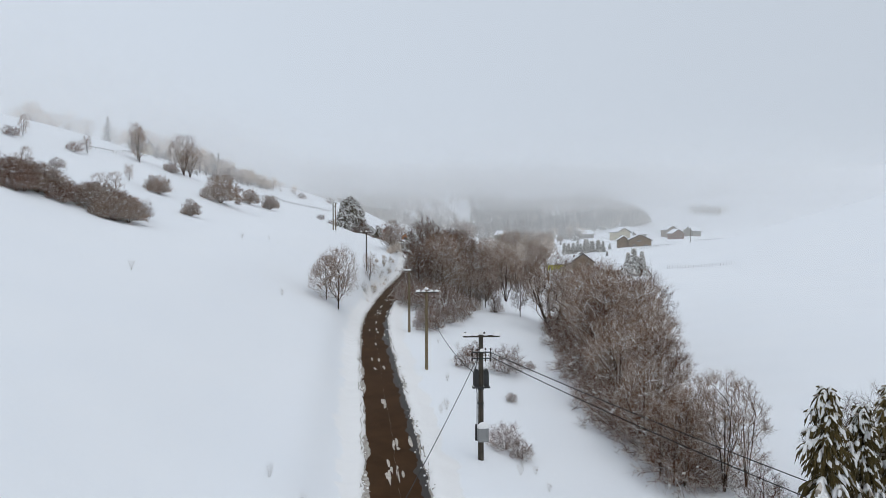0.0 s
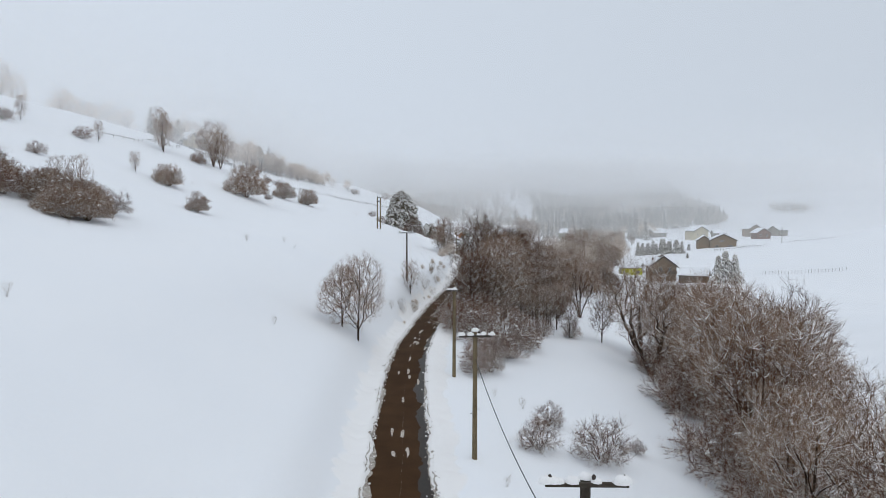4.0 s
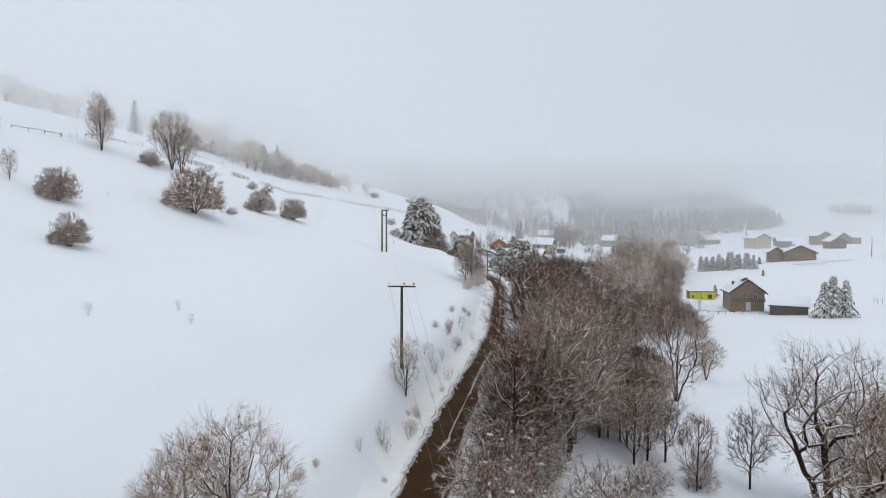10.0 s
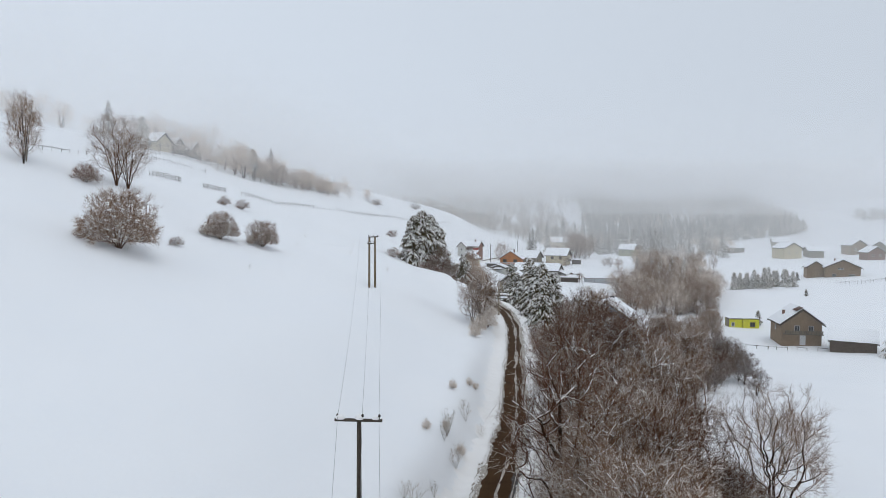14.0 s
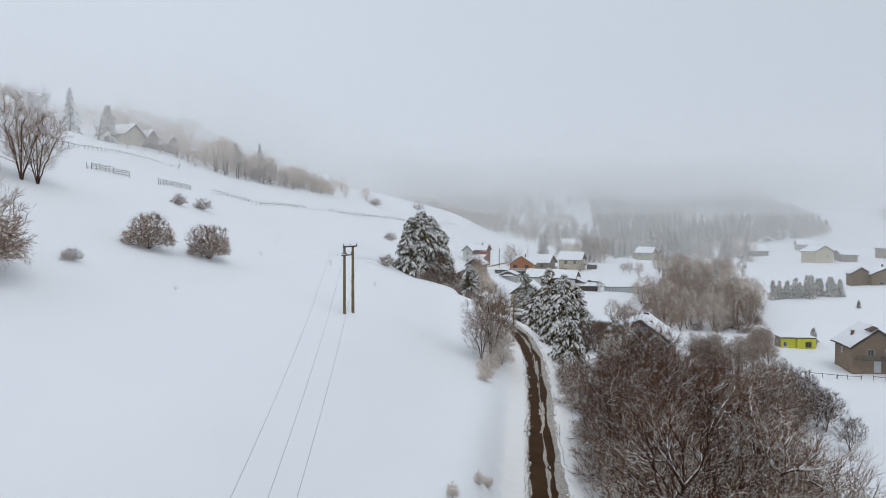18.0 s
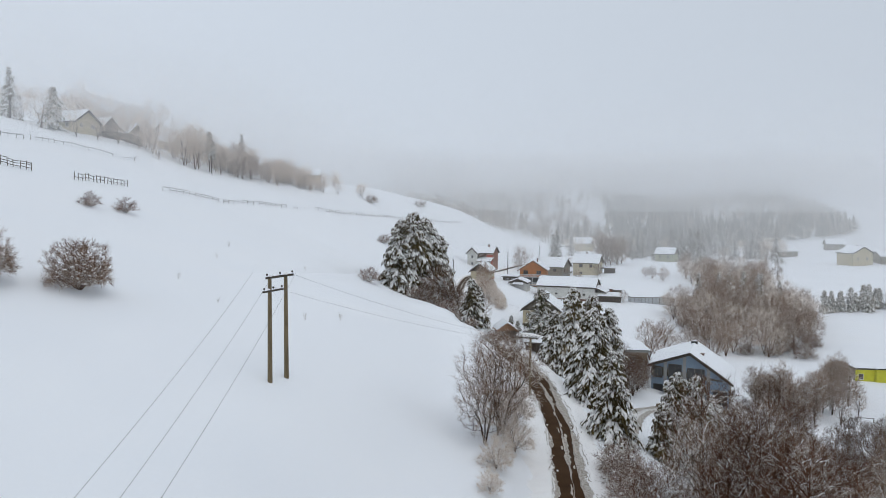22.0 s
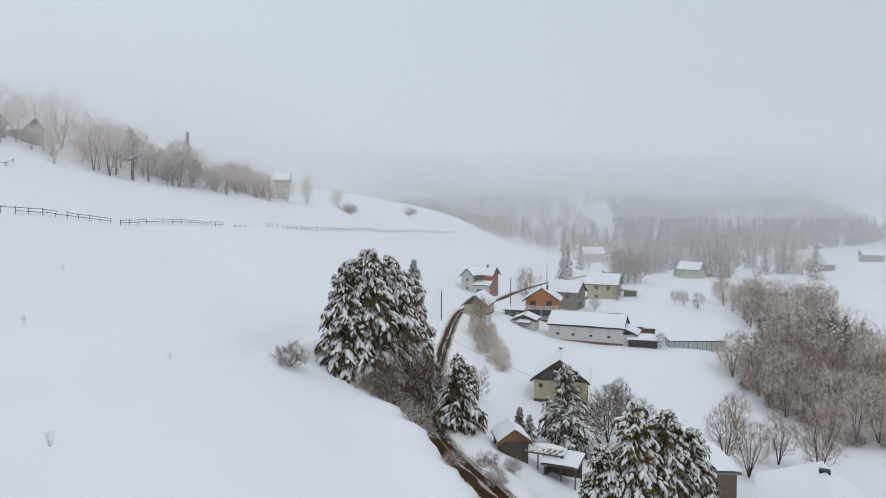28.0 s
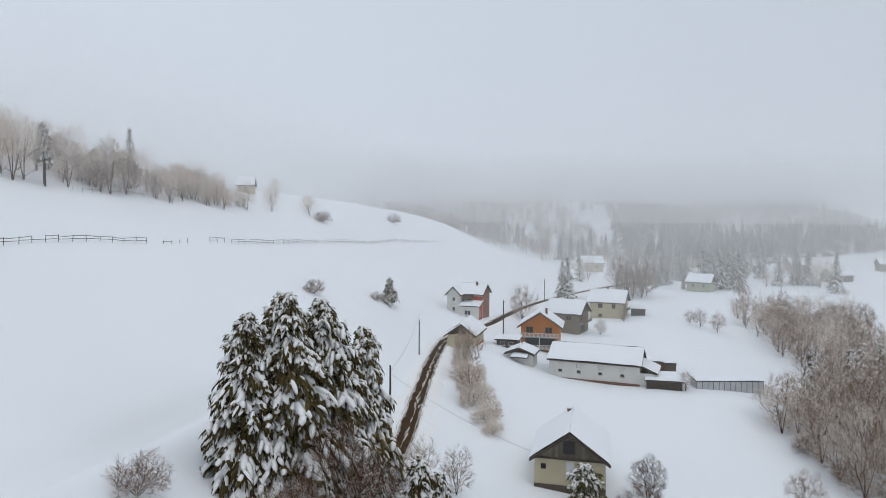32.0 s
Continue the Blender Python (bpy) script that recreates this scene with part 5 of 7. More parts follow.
for x, y, t, w, d, h, r, mat, lb in (
        (160, 505, 20, 12, 10, 6, 3, CREAM, "pale farmhouse with snow roof, dim in the mist"),
        (178, 512, 80, 14, 8, 3.5, 2.4, GREY, "long low farm building under snow, dim in the mist"),
        (205, 520, 10, 10, 9, 5.5, 3, BROWN_WALL, "brown house under snow, dim in the mist"),
        (228, 530, 30, 10, 9, 4.5, 3, GREY, "grey house under snow, dim in the mist"),
        (150, 570, 15, 11, 9, 3.5, 3, GREY_WOOD, "wooden house with snow roof, dim in the mist"),
        (131, 640, 0, 9, 8, 4, 3, GREY_WOOD, "small wooden house high in the mist"),
        (158, 640, 10, 10, 8, 4, 3, BRICK, "brown house high in the mist"),
        (200, 620, -10, 11, 9, 4, 3, GREY, "grey house almost lost in the mist"),
        (69.5, 513, -30, 9.5, 8, 4.0, 2.8, GREENISH, "pale green house with dark gable and snow roof"),
        (33.5, 618, 10, 13, 10, 5, 3.5, CREAM, "pale house with snow roof at the wood's edge"),
        (190, 470, 5, 9, 8, 4, 2.8, BRICK, "small brown house under snow")):
    b = House("farmhouse", lb, x, y, t, seed=int(x))
    b.walls(I4, w, d, h, mat, {"front": [("window", -w * 0.3, h * 0.45, -w * 0.3 + 1.3, h * 0.45 + 1.3), ("window", w * 0.15, h * 0.45, w * 0.15 + 1.3, h * 0.45 + 1.3)]}, low=2.5)
    b.gable_roof(*((pose(0, 0, 0, 0, 0, 90), d, w) if int(x) % 3 != 1 else (I4, w, d)), h, r, 0.7, GREY_WOOD if mat is GREENISH else mat, 0.45, DARK_WOOD, (1.0, 0, 1.5))
b = House("field_shed", "tiny dark shed at the meadow's edge", 31.0, 441.0, -10, category="shed", seed=31)
b.walls(I4, 4.5, 3.5, 2.0, DARK_WOOD, {"front": [("door", -0.8, 0.1, 0.4, 1.8)]}, low=1.0, leaf=DARK_WOOD, trim=DARK_WOOD)
b.lean_roof(I4, 4.5, 3.5, 2.0, 2.5, 0.3, 0.35)

# houses on the hillside
b = House("chalet", "cream chalet with long snow roof on the hillside", -129.5, 316.0, 80, z=gz(-127, 316) - 1.2, seed=22)
b.walls(I4, 8.0, 11, 3.6, CREAM, {"front": [("window", -2.6, 2.0, -1.4, 3.2), ("window", 1.2, 2.0, 2.4, 3.2)], "left": [("window", -3, 2, -1.8, 3.2), ("window", 2, 2, 3.2, 3.2)]}, low=3.0)
b.gable_roof(I4, 8.0, 11, 3.6, 3.0, 0.8, CREAM, 0.4, DARK_WOOD)
for x, y, t, lb in ((-126.5, 325.5, 74, "dark board barn with steep snow roof on the hillside"), (-124.5, 334.5, 76, "second dark board barn with steep snow roof"),
                    (-116.5, 375, 66, "wooden barn among orchard trees"), (-121, 365, 70, "steep-roofed hut among trees"), (-124, 356, 10, "low pale house behind orchard trees"), (-99.5, 433, 15, "pale hillside house dim in the mist"), (-119, 392, 60, "small hut with snow roof")):
    b = House("hill_barn", lb, x, y, t, z=gz(x, y) - 0.2, category="barn", seed=int(y))
    s = 0.72 if y < 340 else 0.7
    b.walls(I4, 7.0 * s, 8.0 * s, 2.6, CREAM if "pale" in lb else DARK_WOOD, {"front": [("door", -0.6, 0.1, 0.6, 2.0)]}, low=1.4, trim=DARK_WOOD, leaf=DARK_WOOD)
    b.gable_roof(pose(0, 0, 0, 0, 0, 90) if "pale" in lb else I4, *((8.0 * s, 7.0 * s) if "pale" in lb else (7.0 * s, 8.0 * s)), 2.6, 3.4 * s, 0.6, CREAM if "pale" in lb else DARK_WOOD, 0.45, GREY_WOOD)


# ---- poles and wires ----
def snow_lumps(owner, spots, rng, size=0.16):
    for x, y, z in spots:
        s = size * rng.uniform(0.7, 1.3)
        part("snow_lump", Geo().blob((x, y, z), (s * 1.3, s, s * 1.1), rng, 0.15, 3, 8, 0.1), SNOW_LOOSE, owner, "", True)


def insulator(owner, x, y, z):
    part("insulator", Geo().tube([(x, y, z), (x, y, z + 0.1), (x, y, z + 0.11), (x, y, z + 0.2), (x, y, z + 0.26)], [0.02, 0.02, 0.065, 0.075, 0.03], 8), CERAMIC, owner)


def pole(name, label, x, y, height, r, wood, arm=0.0, arm_turn=0.0, arm_drop=0.25, snow=True, seed=0, z=None):
    rng = random.Random(seed + 70)
    p = thing(name, label, "utility pole", (x, y, gz(x, y) if z is None else z), arm_turn)
    part("post", Geo().tube([(0, 0, -0.6), (0, 0, height * 0.5), (0, 0, height - 0.02), (0, 0, height)], [r * 1.15, r, r * 0.86, r * 0.7], 10), wood, p)
    if arm:
        part("crossarm", Geo().box((0, -r - 0.05, height - arm_drop), (arm, 0.13, 0.14)), wood if wood is POLE_DARK else POLE_DARK, p)
        for u in (-arm / 2 + 0.15, 0.22, arm / 2 - 0.15):
            insulator(p, u, -r - 0.05, height - arm_drop + 0.07)
        if snow:
            snow_lumps(p, [(0, 0, height), *[(rng.uniform(-arm / 2, arm / 2), -r - 0.05, height - arm_drop + 0.08) for _ in range(4)]], rng)
    return p


# the transformer pole
tp = pole("transformer_pole", "dark timber transformer pole with crossarms, boxes and snow caps", 4.97, 48.2, 9.0, 0.2, POLE_DARK, 2.7, 2, 0.12, True, 1, -0.5)
rg = random.Random(8)
for z in (7.7, 7.25):
    part("bracket", Geo().box((0, -0.26, z), (1.45, 0.08, 0.08)), BLACK, tp)
    for u in (-0.68, -0.3, 0.3, 0.68):
        insulator(tp, u, -0.26, z + 0.04)
        insulator(tp, u, -0.26, z - 0.3)
for u in (-0.68, 0.68):
    part("strut", Geo().box((u, -0.26, 7.5), (0.05, 0.05, 0.55)), BLACK, tp)
for u in (-0.36, 0.36):
    box = part("transformer", Geo().box((u, -0.05, 5.75), (0.3, 0.55, 1.15)).box((u, -0.05, 6.36), (0.22, 0.4, 0.1)), BLACK, tp, "black ribbed transformer tank")
    for k in range(6):
        part("fin", Geo().box((u + (0.17 if u > 0 else -0.17), -0.28 + k * 0.1, 5.7), (0.06, 0.02, 0.95)), BLACK, box)
part("platform", Geo().box((0, -0.1, 5.1), (1.3, 0.5, 0.09)), BLACK, tp)
for z in (4.95, 3.9):
    part("band", Geo().tube([(0, 0, z - 0.05), (0, 0, z + 0.05)], 0.24, 12), BLACK, tp)
cab = part("switch_cabinet", Geo().box((0.12, -0.36, 1.65), (0.78, 0.42, 1.0)), STEEL, tp, "weathered grey steel switch cabinet")
part("cabinet_door", Geo().box((0.12, -0.58, 1.65), (0.66, 0.03, 0.86)), STEEL, cab)
part("lock", Geo().box((0.36, -0.61, 1.65), (0.06, 0.03, 0.12)), BLACK, cab)
part("snow_cap", Geo().blob((0.12, -0.34, 2.15), (0.44, 0.27, 0.42), rg, 0.06, 4, 10, 0.0), SNOW_LOOSE, cab, "", True)
part("fuse_box", Geo().box((-0.36, -0.1, 1.75), (0.14, 0.3, 1.15)), BLACK, tp)
part("down_lead", Geo().tube([(-0.28, -0.1, 7.2), (-0.42, -0.1, 6.4), (-0.3, -0.16, 4.6), (-0.3, -0.12, 2.3)], 0.035, 6), CABLE, tp)
snow_lumps(tp, [(0, -0.05, 9.02), (-1.1, -0.25, 8.96), (1.15, -0.25, 8.96), (-0.9, -0.25, 8.95)], rg, 0.2)
snow_lumps(tp, [(0.05, -0.22, 7.78), (0.2, -0.22, 7.8), (-0.4, -0.05, 5.15), (0.3, -0.1, 5.15)], rg, 0.13)

lane_poles = "line of poles along the lane"
p2 = pole("utility_pole", "brown timber pole with a snowy crossarm beside the lane", 1.38, 69.9, 8.6, 0.16, POLE_WOOD, 2.2, 8, 0.3, True, 2, 1.1)
p3 = pole("utility_pole", "brown timber pole with a snowy crossarm at the thicket", -0.61, 89.9, 8.0, 0.16, POLE_WOOD, 1.5, 10, 0.1, True, 3, 2.4)
p4 = pole("t_pole", "slim dark pole with a plain crossarm on the slope", -9.14, 127.9, 7.95, 0.13, POLE_DARK, 2.5, 3, 0.12, True, 4, 7.4)
for p in (p2, p3):
    tagged(p, group=lane_poles)
    part("step_iron", Geo().box((0.2, 0, 3.4), (0.25, 0.03, 0.03)), BLACK, p)
    part("step_iron", Geo().box((-0.2, 0, 3.1), (0.25, 0.03, 0.03)), BLACK, p)
snow_lumps(p2, [(-0.9, -0.2, 8.4), (0.0, 0, 8.6), (0.5, -0.2, 8.4)], rg, 0.17)
snow_lumps(p3, [(-0.6, -0.2, 8.0), (0.1, 0, 8.05)], rg, 0.15)
# the double pole
hp = thing("double_pole", "twin brown timber poles joined by crossarms on the open slope", "utility pole", (-23.5, 196.5, 15.1), 78)
for u in (-1.12, 1.12):
    part("post", Geo().tube([(u, 0.0, -0.7), (u * 0.98, 0, 4), (u * 0.96, 0, 8.1)], [0.19, 0.165, 0.14], 10), POLE_WOOD, hp)
part("crossarm", Geo().box((0, -0.2, 8.1), (3.6, 0.14, 0.16)), POLE_DARK, hp)
part("lower_crossarm", Geo().box((-0.95, -0.22, 7.1), (2.6, 0.12, 0.13)), POLE_DARK, hp)
for u in (-1.7, 0.0, 1.7):
    insulator(hp, u, -0.2, 8.18)
for u in (-2.1, -0.95, 0.2):
    insulator(hp, u, -0.22, 7.16)
snow_lumps(hp, [(-1.3, -0.2, 8.2), (-0.3, -0.2, 8.2), (0.8, -0.2, 8.2), (-1.5, -0.22, 7.2), (-0.4, -0.22, 7.2)], rg, 0.13)
pole("utility_pole", "timber pole beside the bend of the lane", -4.1, 224.0, 6.4, 0.13, POLE_WOOD, 0, 0, 0.2, False, 5, 7.6)
pole("utility_pole", "dark timber pole behind the spruces", -24.4, 305.5, 7.4, 0.13, POLE_DARK, 0, 0, 0.2, False, 6)
pole("utility_pole", "slim pole above the lane", -27.0, 347.0, 7.0, 0.11, POLE_DARK, 0, 0, 0.2, False, 7)
pole("utility_pole", "slim pole among the village houses", -11.2, 372.0, 9.5, 0.13, POLE_DARK, 0, 0, 0.2, False, 8)
pole("utility_pole", "slim pole at the upper lane", 0.4, 437.0, 7.5, 0.12, POLE_DARK, 0, 0, 0.2, False, 9)
pole("utility_pole", "tall pale pole on the meadow", 159.0, 372.0, 8.5, 0.13, GREY_WOOD, 0, 0, 0.2, False, 11)
pole("utility_pole", "lone thin pole beside slim hillside trees", -77.6, 190.6, 7.0, 0.09, GREY_WOOD, 0, 0, 0.2, False, 13)


def wire(label, a, b, sag, r):
    pts = [Vector(a).lerp(Vector(b), k / 24) - Vector((0, 0, 4 * sag * (k / 24) * (1 - k / 24))) for k in range(25)]
    g = Geo().tube(pts, r, 4)
    tagged(part("overhead_wire", g, CABLE if r > 0.02 else WIRE), label, "wire", "overhead wires")


wire("thick black insulated cable from the transformer pole", (5.6, 48.0, 7.2), (26.2, 33.4, 0.9), 0.25, 0.03)
wire("thick black insulated cable from the transformer pole", (5.6, 48.0, 6.9), (24.0, 33.4, 0.8), 0.3, 0.03)
wire("black cable crossing the lane", (4.6, 48.0, 6.6), (-2.2, 29.5, 0.8), 0.25, 0.025)
wire("black cable along the lane", (4.8, 48.2, 5.4), (1.4, 69.9, 7.9), 0.9, 0.03)
for u in (-0.7, 0.7):
    wire("thin wire along the lane", (1.38 + u, 69.7, 9.4), (-0.61 + u, 89.7, 10.3), 0.4, 0.008)
for u, v in ((-1.1, -1.7), (0.2, 0.0), (1.1, 1.7)):
    wire("thin wire between the slope's poles", (-9.14 + u, 127.75, 15.45), (-23.7 + v, 196.3, 23.5), 1.6, 0.008)
    wire("thin wire down to the lane's poles", (-9.14 + u, 127.75, 15.45), (-0.61 + u * 0.6, 89.9, 10.4), 0.8, 0.008)
wire("thin wire to the village", (-22.0, 196.4, 23.3), (-4.1, 224.0, 13.8), 0.6, 0.008)
wire("thin wire to the village", (-24.0, 196.4, 22.4), (-4.1, 224.0, 13.5), 0.6, 0.008)
wire("service wire above the lane", (-24.4, 305.5, 14.6), (-27.0, 347.0, 16.2), 1.3, 0.018)
wire("service wire above the lane", (-27.0, 347.0, 16.2), (-22.0, 398.0, 14.5), 1.0, 0.018)
wire("service wire to the barn", (-24.4, 305.5, 14.2), (-4.8, 297.0, 7.2), 0.8, 0.014)
wire("service wire in the village", (-11.2, 372.0, 16.0), (0.4, 437.0, 15.5), 1.0, 0.014)


# ---- plants ----
def kinds(n, name, label, category, bark, twig, seed, **how):
    return Grove(*[bare_tree(name, label, category, seed + k, bark, twig, **how) for k in range(n)])


tall_trees = kinds(5, "alder", "leafless dark alder with snow on its branches in the stream thicket", "tree", BARK, TWIG, 11, caps=0.75, height=10, width=6.4, base=0.14, stems=1, lean=0.16, fork=0.86, girth=0.15, points=230, twigs=7, tips=3, fine=0.013, wide=0.012, upward=0.7, egg=0.12)
fork_trees = kinds(4, "willow", "leafless many-stemmed willow with fine snowy twigs", "tree", BARK, TWIG, 31, caps=0.6, height=10, width=8.4, base=0.08, stems=5, lean=0.42, fork=0.5, girth=0.10, points=360, twigs=8, tips=4, fine=0.011, wide=0.010)
old_willows = kinds(2, "old_willow", "old leafless willow with thick crooked dark limbs edged in snow", "tree", BARK, TWIG_FROST, 35, caps=0.95, height=10, width=8.0, base=0.22, stems=2, lean=0.55, fork=0.46, girth=0.20, points=240, twigs=6, tips=4, fine=0.014, wide=0.010, upward=0.3)
birches = kinds(2, "birch", "slender leafless birch at the field's edge", "tree", BARK, TWIG_FROST, 41, height=10, width=5.0, base=0.08, stems=4, lean=0.45, fork=0.7, girth=0.06, points=240, twigs=6, tips=4, fine=0.011, wide=0.009, upward=1.2)
fan_trees = kinds(2, "bare_tree", "tall leafless tree with limbs fanning up into a fine frosted crown", "tree", TWIG, TWIG_FROST, 43, height=10, width=7.4, base=0.12, stems=9, lean=0.55, fork=0.55, girth=0.07, points=330, twigs=6, tips=4, fine=0.009, wide=0.008, egg=-0.1, upward=1.4)
far_trees = kinds(4, "frosted_tree", "frosted leafless tree, dim in the mist", "tree", TWIG, TWIG_FROST, 51, height=10, width=7.6, base=0.02, stems=4, lean=0.3, fork=0.5, girth=0.08, points=190, twigs=6, tips=4, fine=0.012, wide=0.014, upward=0.9)
shrubs = kinds(3, "shrub", "leafless rounded shrub dusted with snow", "shrub", TWIG, TWIG_RED, 61, clumps=22, caps=0.7, height=3.4, width=4.4, base=-0.35, stems=9, lean=0.75, fork=0.42, girth=0.03, points=170, twigs=8, tips=3, fine=0.009, wide=0.009)
hazels = kinds(2, "hazel", "tall arching leafless hazel bowed under snow", "shrub", TWIG, TWIG_RED, 63, clumps=90, caps=1.0, height=6.4, width=7.2, base=-0.3, stems=13, lean=0.8, fork=0.5, girth=0.05, points=340, twigs=7, tips=3, fine=0.012, wide=0.010)
thin_shrubs = kinds(2, "sapling", "thin bare saplings standing in the snow", "shrub", TWIG, STRAW, 71, height=2.0, width=1.4, base=0.2, stems=9, lean=0.9, fork=0.6, girth=0.008, points=36, twigs=2, tips=0, fine=0.006, wide=0.006, upward=1.5)
bushes = kinds(2, "bush", "dense round leafless bush dusted with snow on the hillside", "shrub", TWIG, TWIG_FROST, 65, clumps=170, caps=0.8, height=5.0, width=6.0, base=-0.45, stems=16, lean=0.8, fork=0.42, girth=0.04, points=640, twigs=9, tips=3, fine=0.009, wide=0.011, upward=1.0)
frost_shrubs = kinds(2, "frosted_shrub", "round leafless shrub white with snow", "shrub", TWIG, HOAR, 75, caps=0.9, height=5.0, width=5.2, base=-0.3, stems=8, lean=0.6, fork=0.45, girth=0.04, points=240, twigs=7, tips=3, fine=0.013, wide=0.016)
hoar_trees = kinds(3, "hoar_tree", "leafless tree white with hoar frost", "tree", TWIG, HOAR, 57, height=10, width=8.4, base=0.06, stems=3, lean=0.3, fork=0.45, girth=0.09, points=130, twigs=5, tips=3, fine=0.014, wide=0.015)
grey_alders = kinds(3, "alder", "tall leafless alder frosted grey in the stream thicket", "tree", BARK, TWIG_FROST, 15, caps=0.95, heavy=1.25, height=10, width=6.8, base=0.12, stems=2, lean=0.14, fork=0.74, girth=0.12, points=250, twigs=7, tips=3, fine=0.013, wide=0.011, upward=0.8)
leader_trees = kinds(2, "bare_tree", "leafless tree with one straight leader and a fine frosted crown", "tree", BARK, TWIG_FROST, 47, caps=0.3, height=10, width=7.4, base=0.10, stems=1, fork=0.86, girth=0.12, points=500, twigs=7, tips=4, fine=0.009, wide=0.008, egg=0.22, upward=0.5)
slope_willows = kinds(2, "willow", "leafless round-crowned willow with fine frosted twigs on the open snow", "tree", BARK, TWIG_FROST, 37, height=10, width=9.2, base=0.12, stems=4, lean=0.34, fork=0.36, girth=0.11, points=480, twigs=7, tips=4, fine=0.010, wide=0.008)
big_spruces = Grove(*[conifer("spruce", "tall dark spruce bowed under thick snow", 81 + k, 14.0, 4.3, 290, NEEDLE, 0.6, 0.03, 0.95, 9) for k in range(3)])
pines = Grove(*[conifer("pine", "olive-green pine with heavy snow on its tufts", 86 + k, 12.0, 4.4, 150, PINE, 0.35, 0.1, 1.0, 8, True) for k in range(1)])
white_spruces = Grove(*[conifer("young_spruce", "young spruce white with snow on the meadow", 93 + k, 7.0, 2.3, 70, WHITE_NEEDLE, 0.5, 0.03, 1.3, 6) for k in range(2)])
small_spruces = Grove(*[conifer("young_spruce", "young spruce heavily covered with snow", 91 + k, 7.0, 2.1, 90, NEEDLE, 0.5, 0.03, 0.7, 7) for k in range(2)])
far_spruces = Grove(*[conifer("far_spruce", "snow-covered spruce dim in the mist", 96 + k, 12.0, 2.9, 70, NEEDLE, 0.5, 0.05, 1.0, 5, False, 0.85) for k in range(2)])
trunk_spruces = Grove(conifer("far_spruce", "slim spruce with a bare lower trunk", 98, 12.0, 2.6, 60, NEEDLE, 0.5, 0.42, 0.9, 6, False, 0.6))
prng = random.Random(21)


def turn():
    return prng.uniform(0, 360)


# the slope left of the lane: hx, hy, size over the kind's own height
willow_label = "leafless round-crowned willow on the open snow slope"
leader_trees.put(0, -10.7, 94.0, 0.9, 40, 1.0, "leafless round-crowned tree on the open snow slope")
leader_trees.put(1, -12.4, 94.2, 0.7, 140, 0.95, "smaller leafless tree beside the taller one on the slope")
birches.put(0, -8.3, 124.8, 0.56, 20, 1.0, "slim bare tree beside the slope's pole")
for x, y, s in ((-48.9, 169.5, 1.65), (-55.5, 147.0, 0.85), (-57.5, 148.5, 0.7), (-44.0, 132.5, 0.7), (-48.0, 195.0, 1.0), (-43.2, 200.8, 1.0)):
    bushes.put(prng.randrange(2), x, y, s, turn(), 1.08)
for x, y, s in ((-69.5, 193.2, 1.15), (-71.0, 196.0, 0.9),
                (-63.8, 231.2, 0.75), (-62.0, 236.4, 0.8), (-32.0, 259.8, 1.0), (-49.4, 350.2, 1.1), (-73.0, 432.5, 1.4), (-65.0, 514.0, 1.6), (-84.5, 143.5, 0.9), (-64.5, 123.0, 0.7), (-47.5, 180.5, 0.5), (-80.6, 161.0, 1.0)):
    shrubs.put(prng.randrange(3), x, y, s, turn(), 0.92, "rounded leafless shrub dusted with snow on the hillside")
for k in range(48):
    t = k / 47
    x, y = -41 - 21 * t + prng.uniform(-2.5, 2.5), 100.5 - 14 * t + prng.uniform(-5.5, 5.5)
    (bushes if k % 2 else shrubs).put(prng.randrange(2), x, y, prng.uniform(0.65, 1.0) * (1 if k % 2 else 1.5), turn(), 0.95, "dense brown hedge shrub powdered with snow", "hedge on the hillside")
for x, y, s in ((-45.5, 102.5, 0.62), (-46.8, 101.0, 0.55), (-56.0, 98.0, 0.5)):
    birches.put(1, x, y, s, turn(), 1.0, "slim bare stems rising from the hedge")
for x, y, s in ((-68.2, 199.3, 1.28), (-66.8, 200.5, 1.05)):
    fan_trees.put(prng.randrange(2), x, y, s, turn(), 1.0, "large leafless tree on the hillside")
for x, y, s in ((-76.8, 189.0, 1.05), (-78.3, 191.5, 1.1), (-80.0, 166.0, 0.5), (-62.0, 147.0, 0.42), (-86.0, 150.0, 0.5), (-6.9, 204.6, 0.95)):
    birches.put(prng.randrange(2), x, y, s, turn(), 1.0, "slim leafless trees on the hillside")
slope_willows.put(1, -6.6, 205.2, 0.88, 200, 1.0, "leafless many-stemmed tree on the lane's bank")
slope_willows.put(0, -7.9, 202.6, 0.62, 10, 1.0, "leafless many-stemmed tree on the lane's bank")
for x, y, s in ((-6.8, 199.0, 0.6), (-5.4, 203.4, 0.7), (-5.4, 208.0, 0.7), (-7.0, 194.5, 0.4)):
    frost_shrubs.put(prng.randrange(2), x, y, s, turn(), 1.0, "brushy snow-laden growth on the lane's bank", "growth on the bank")
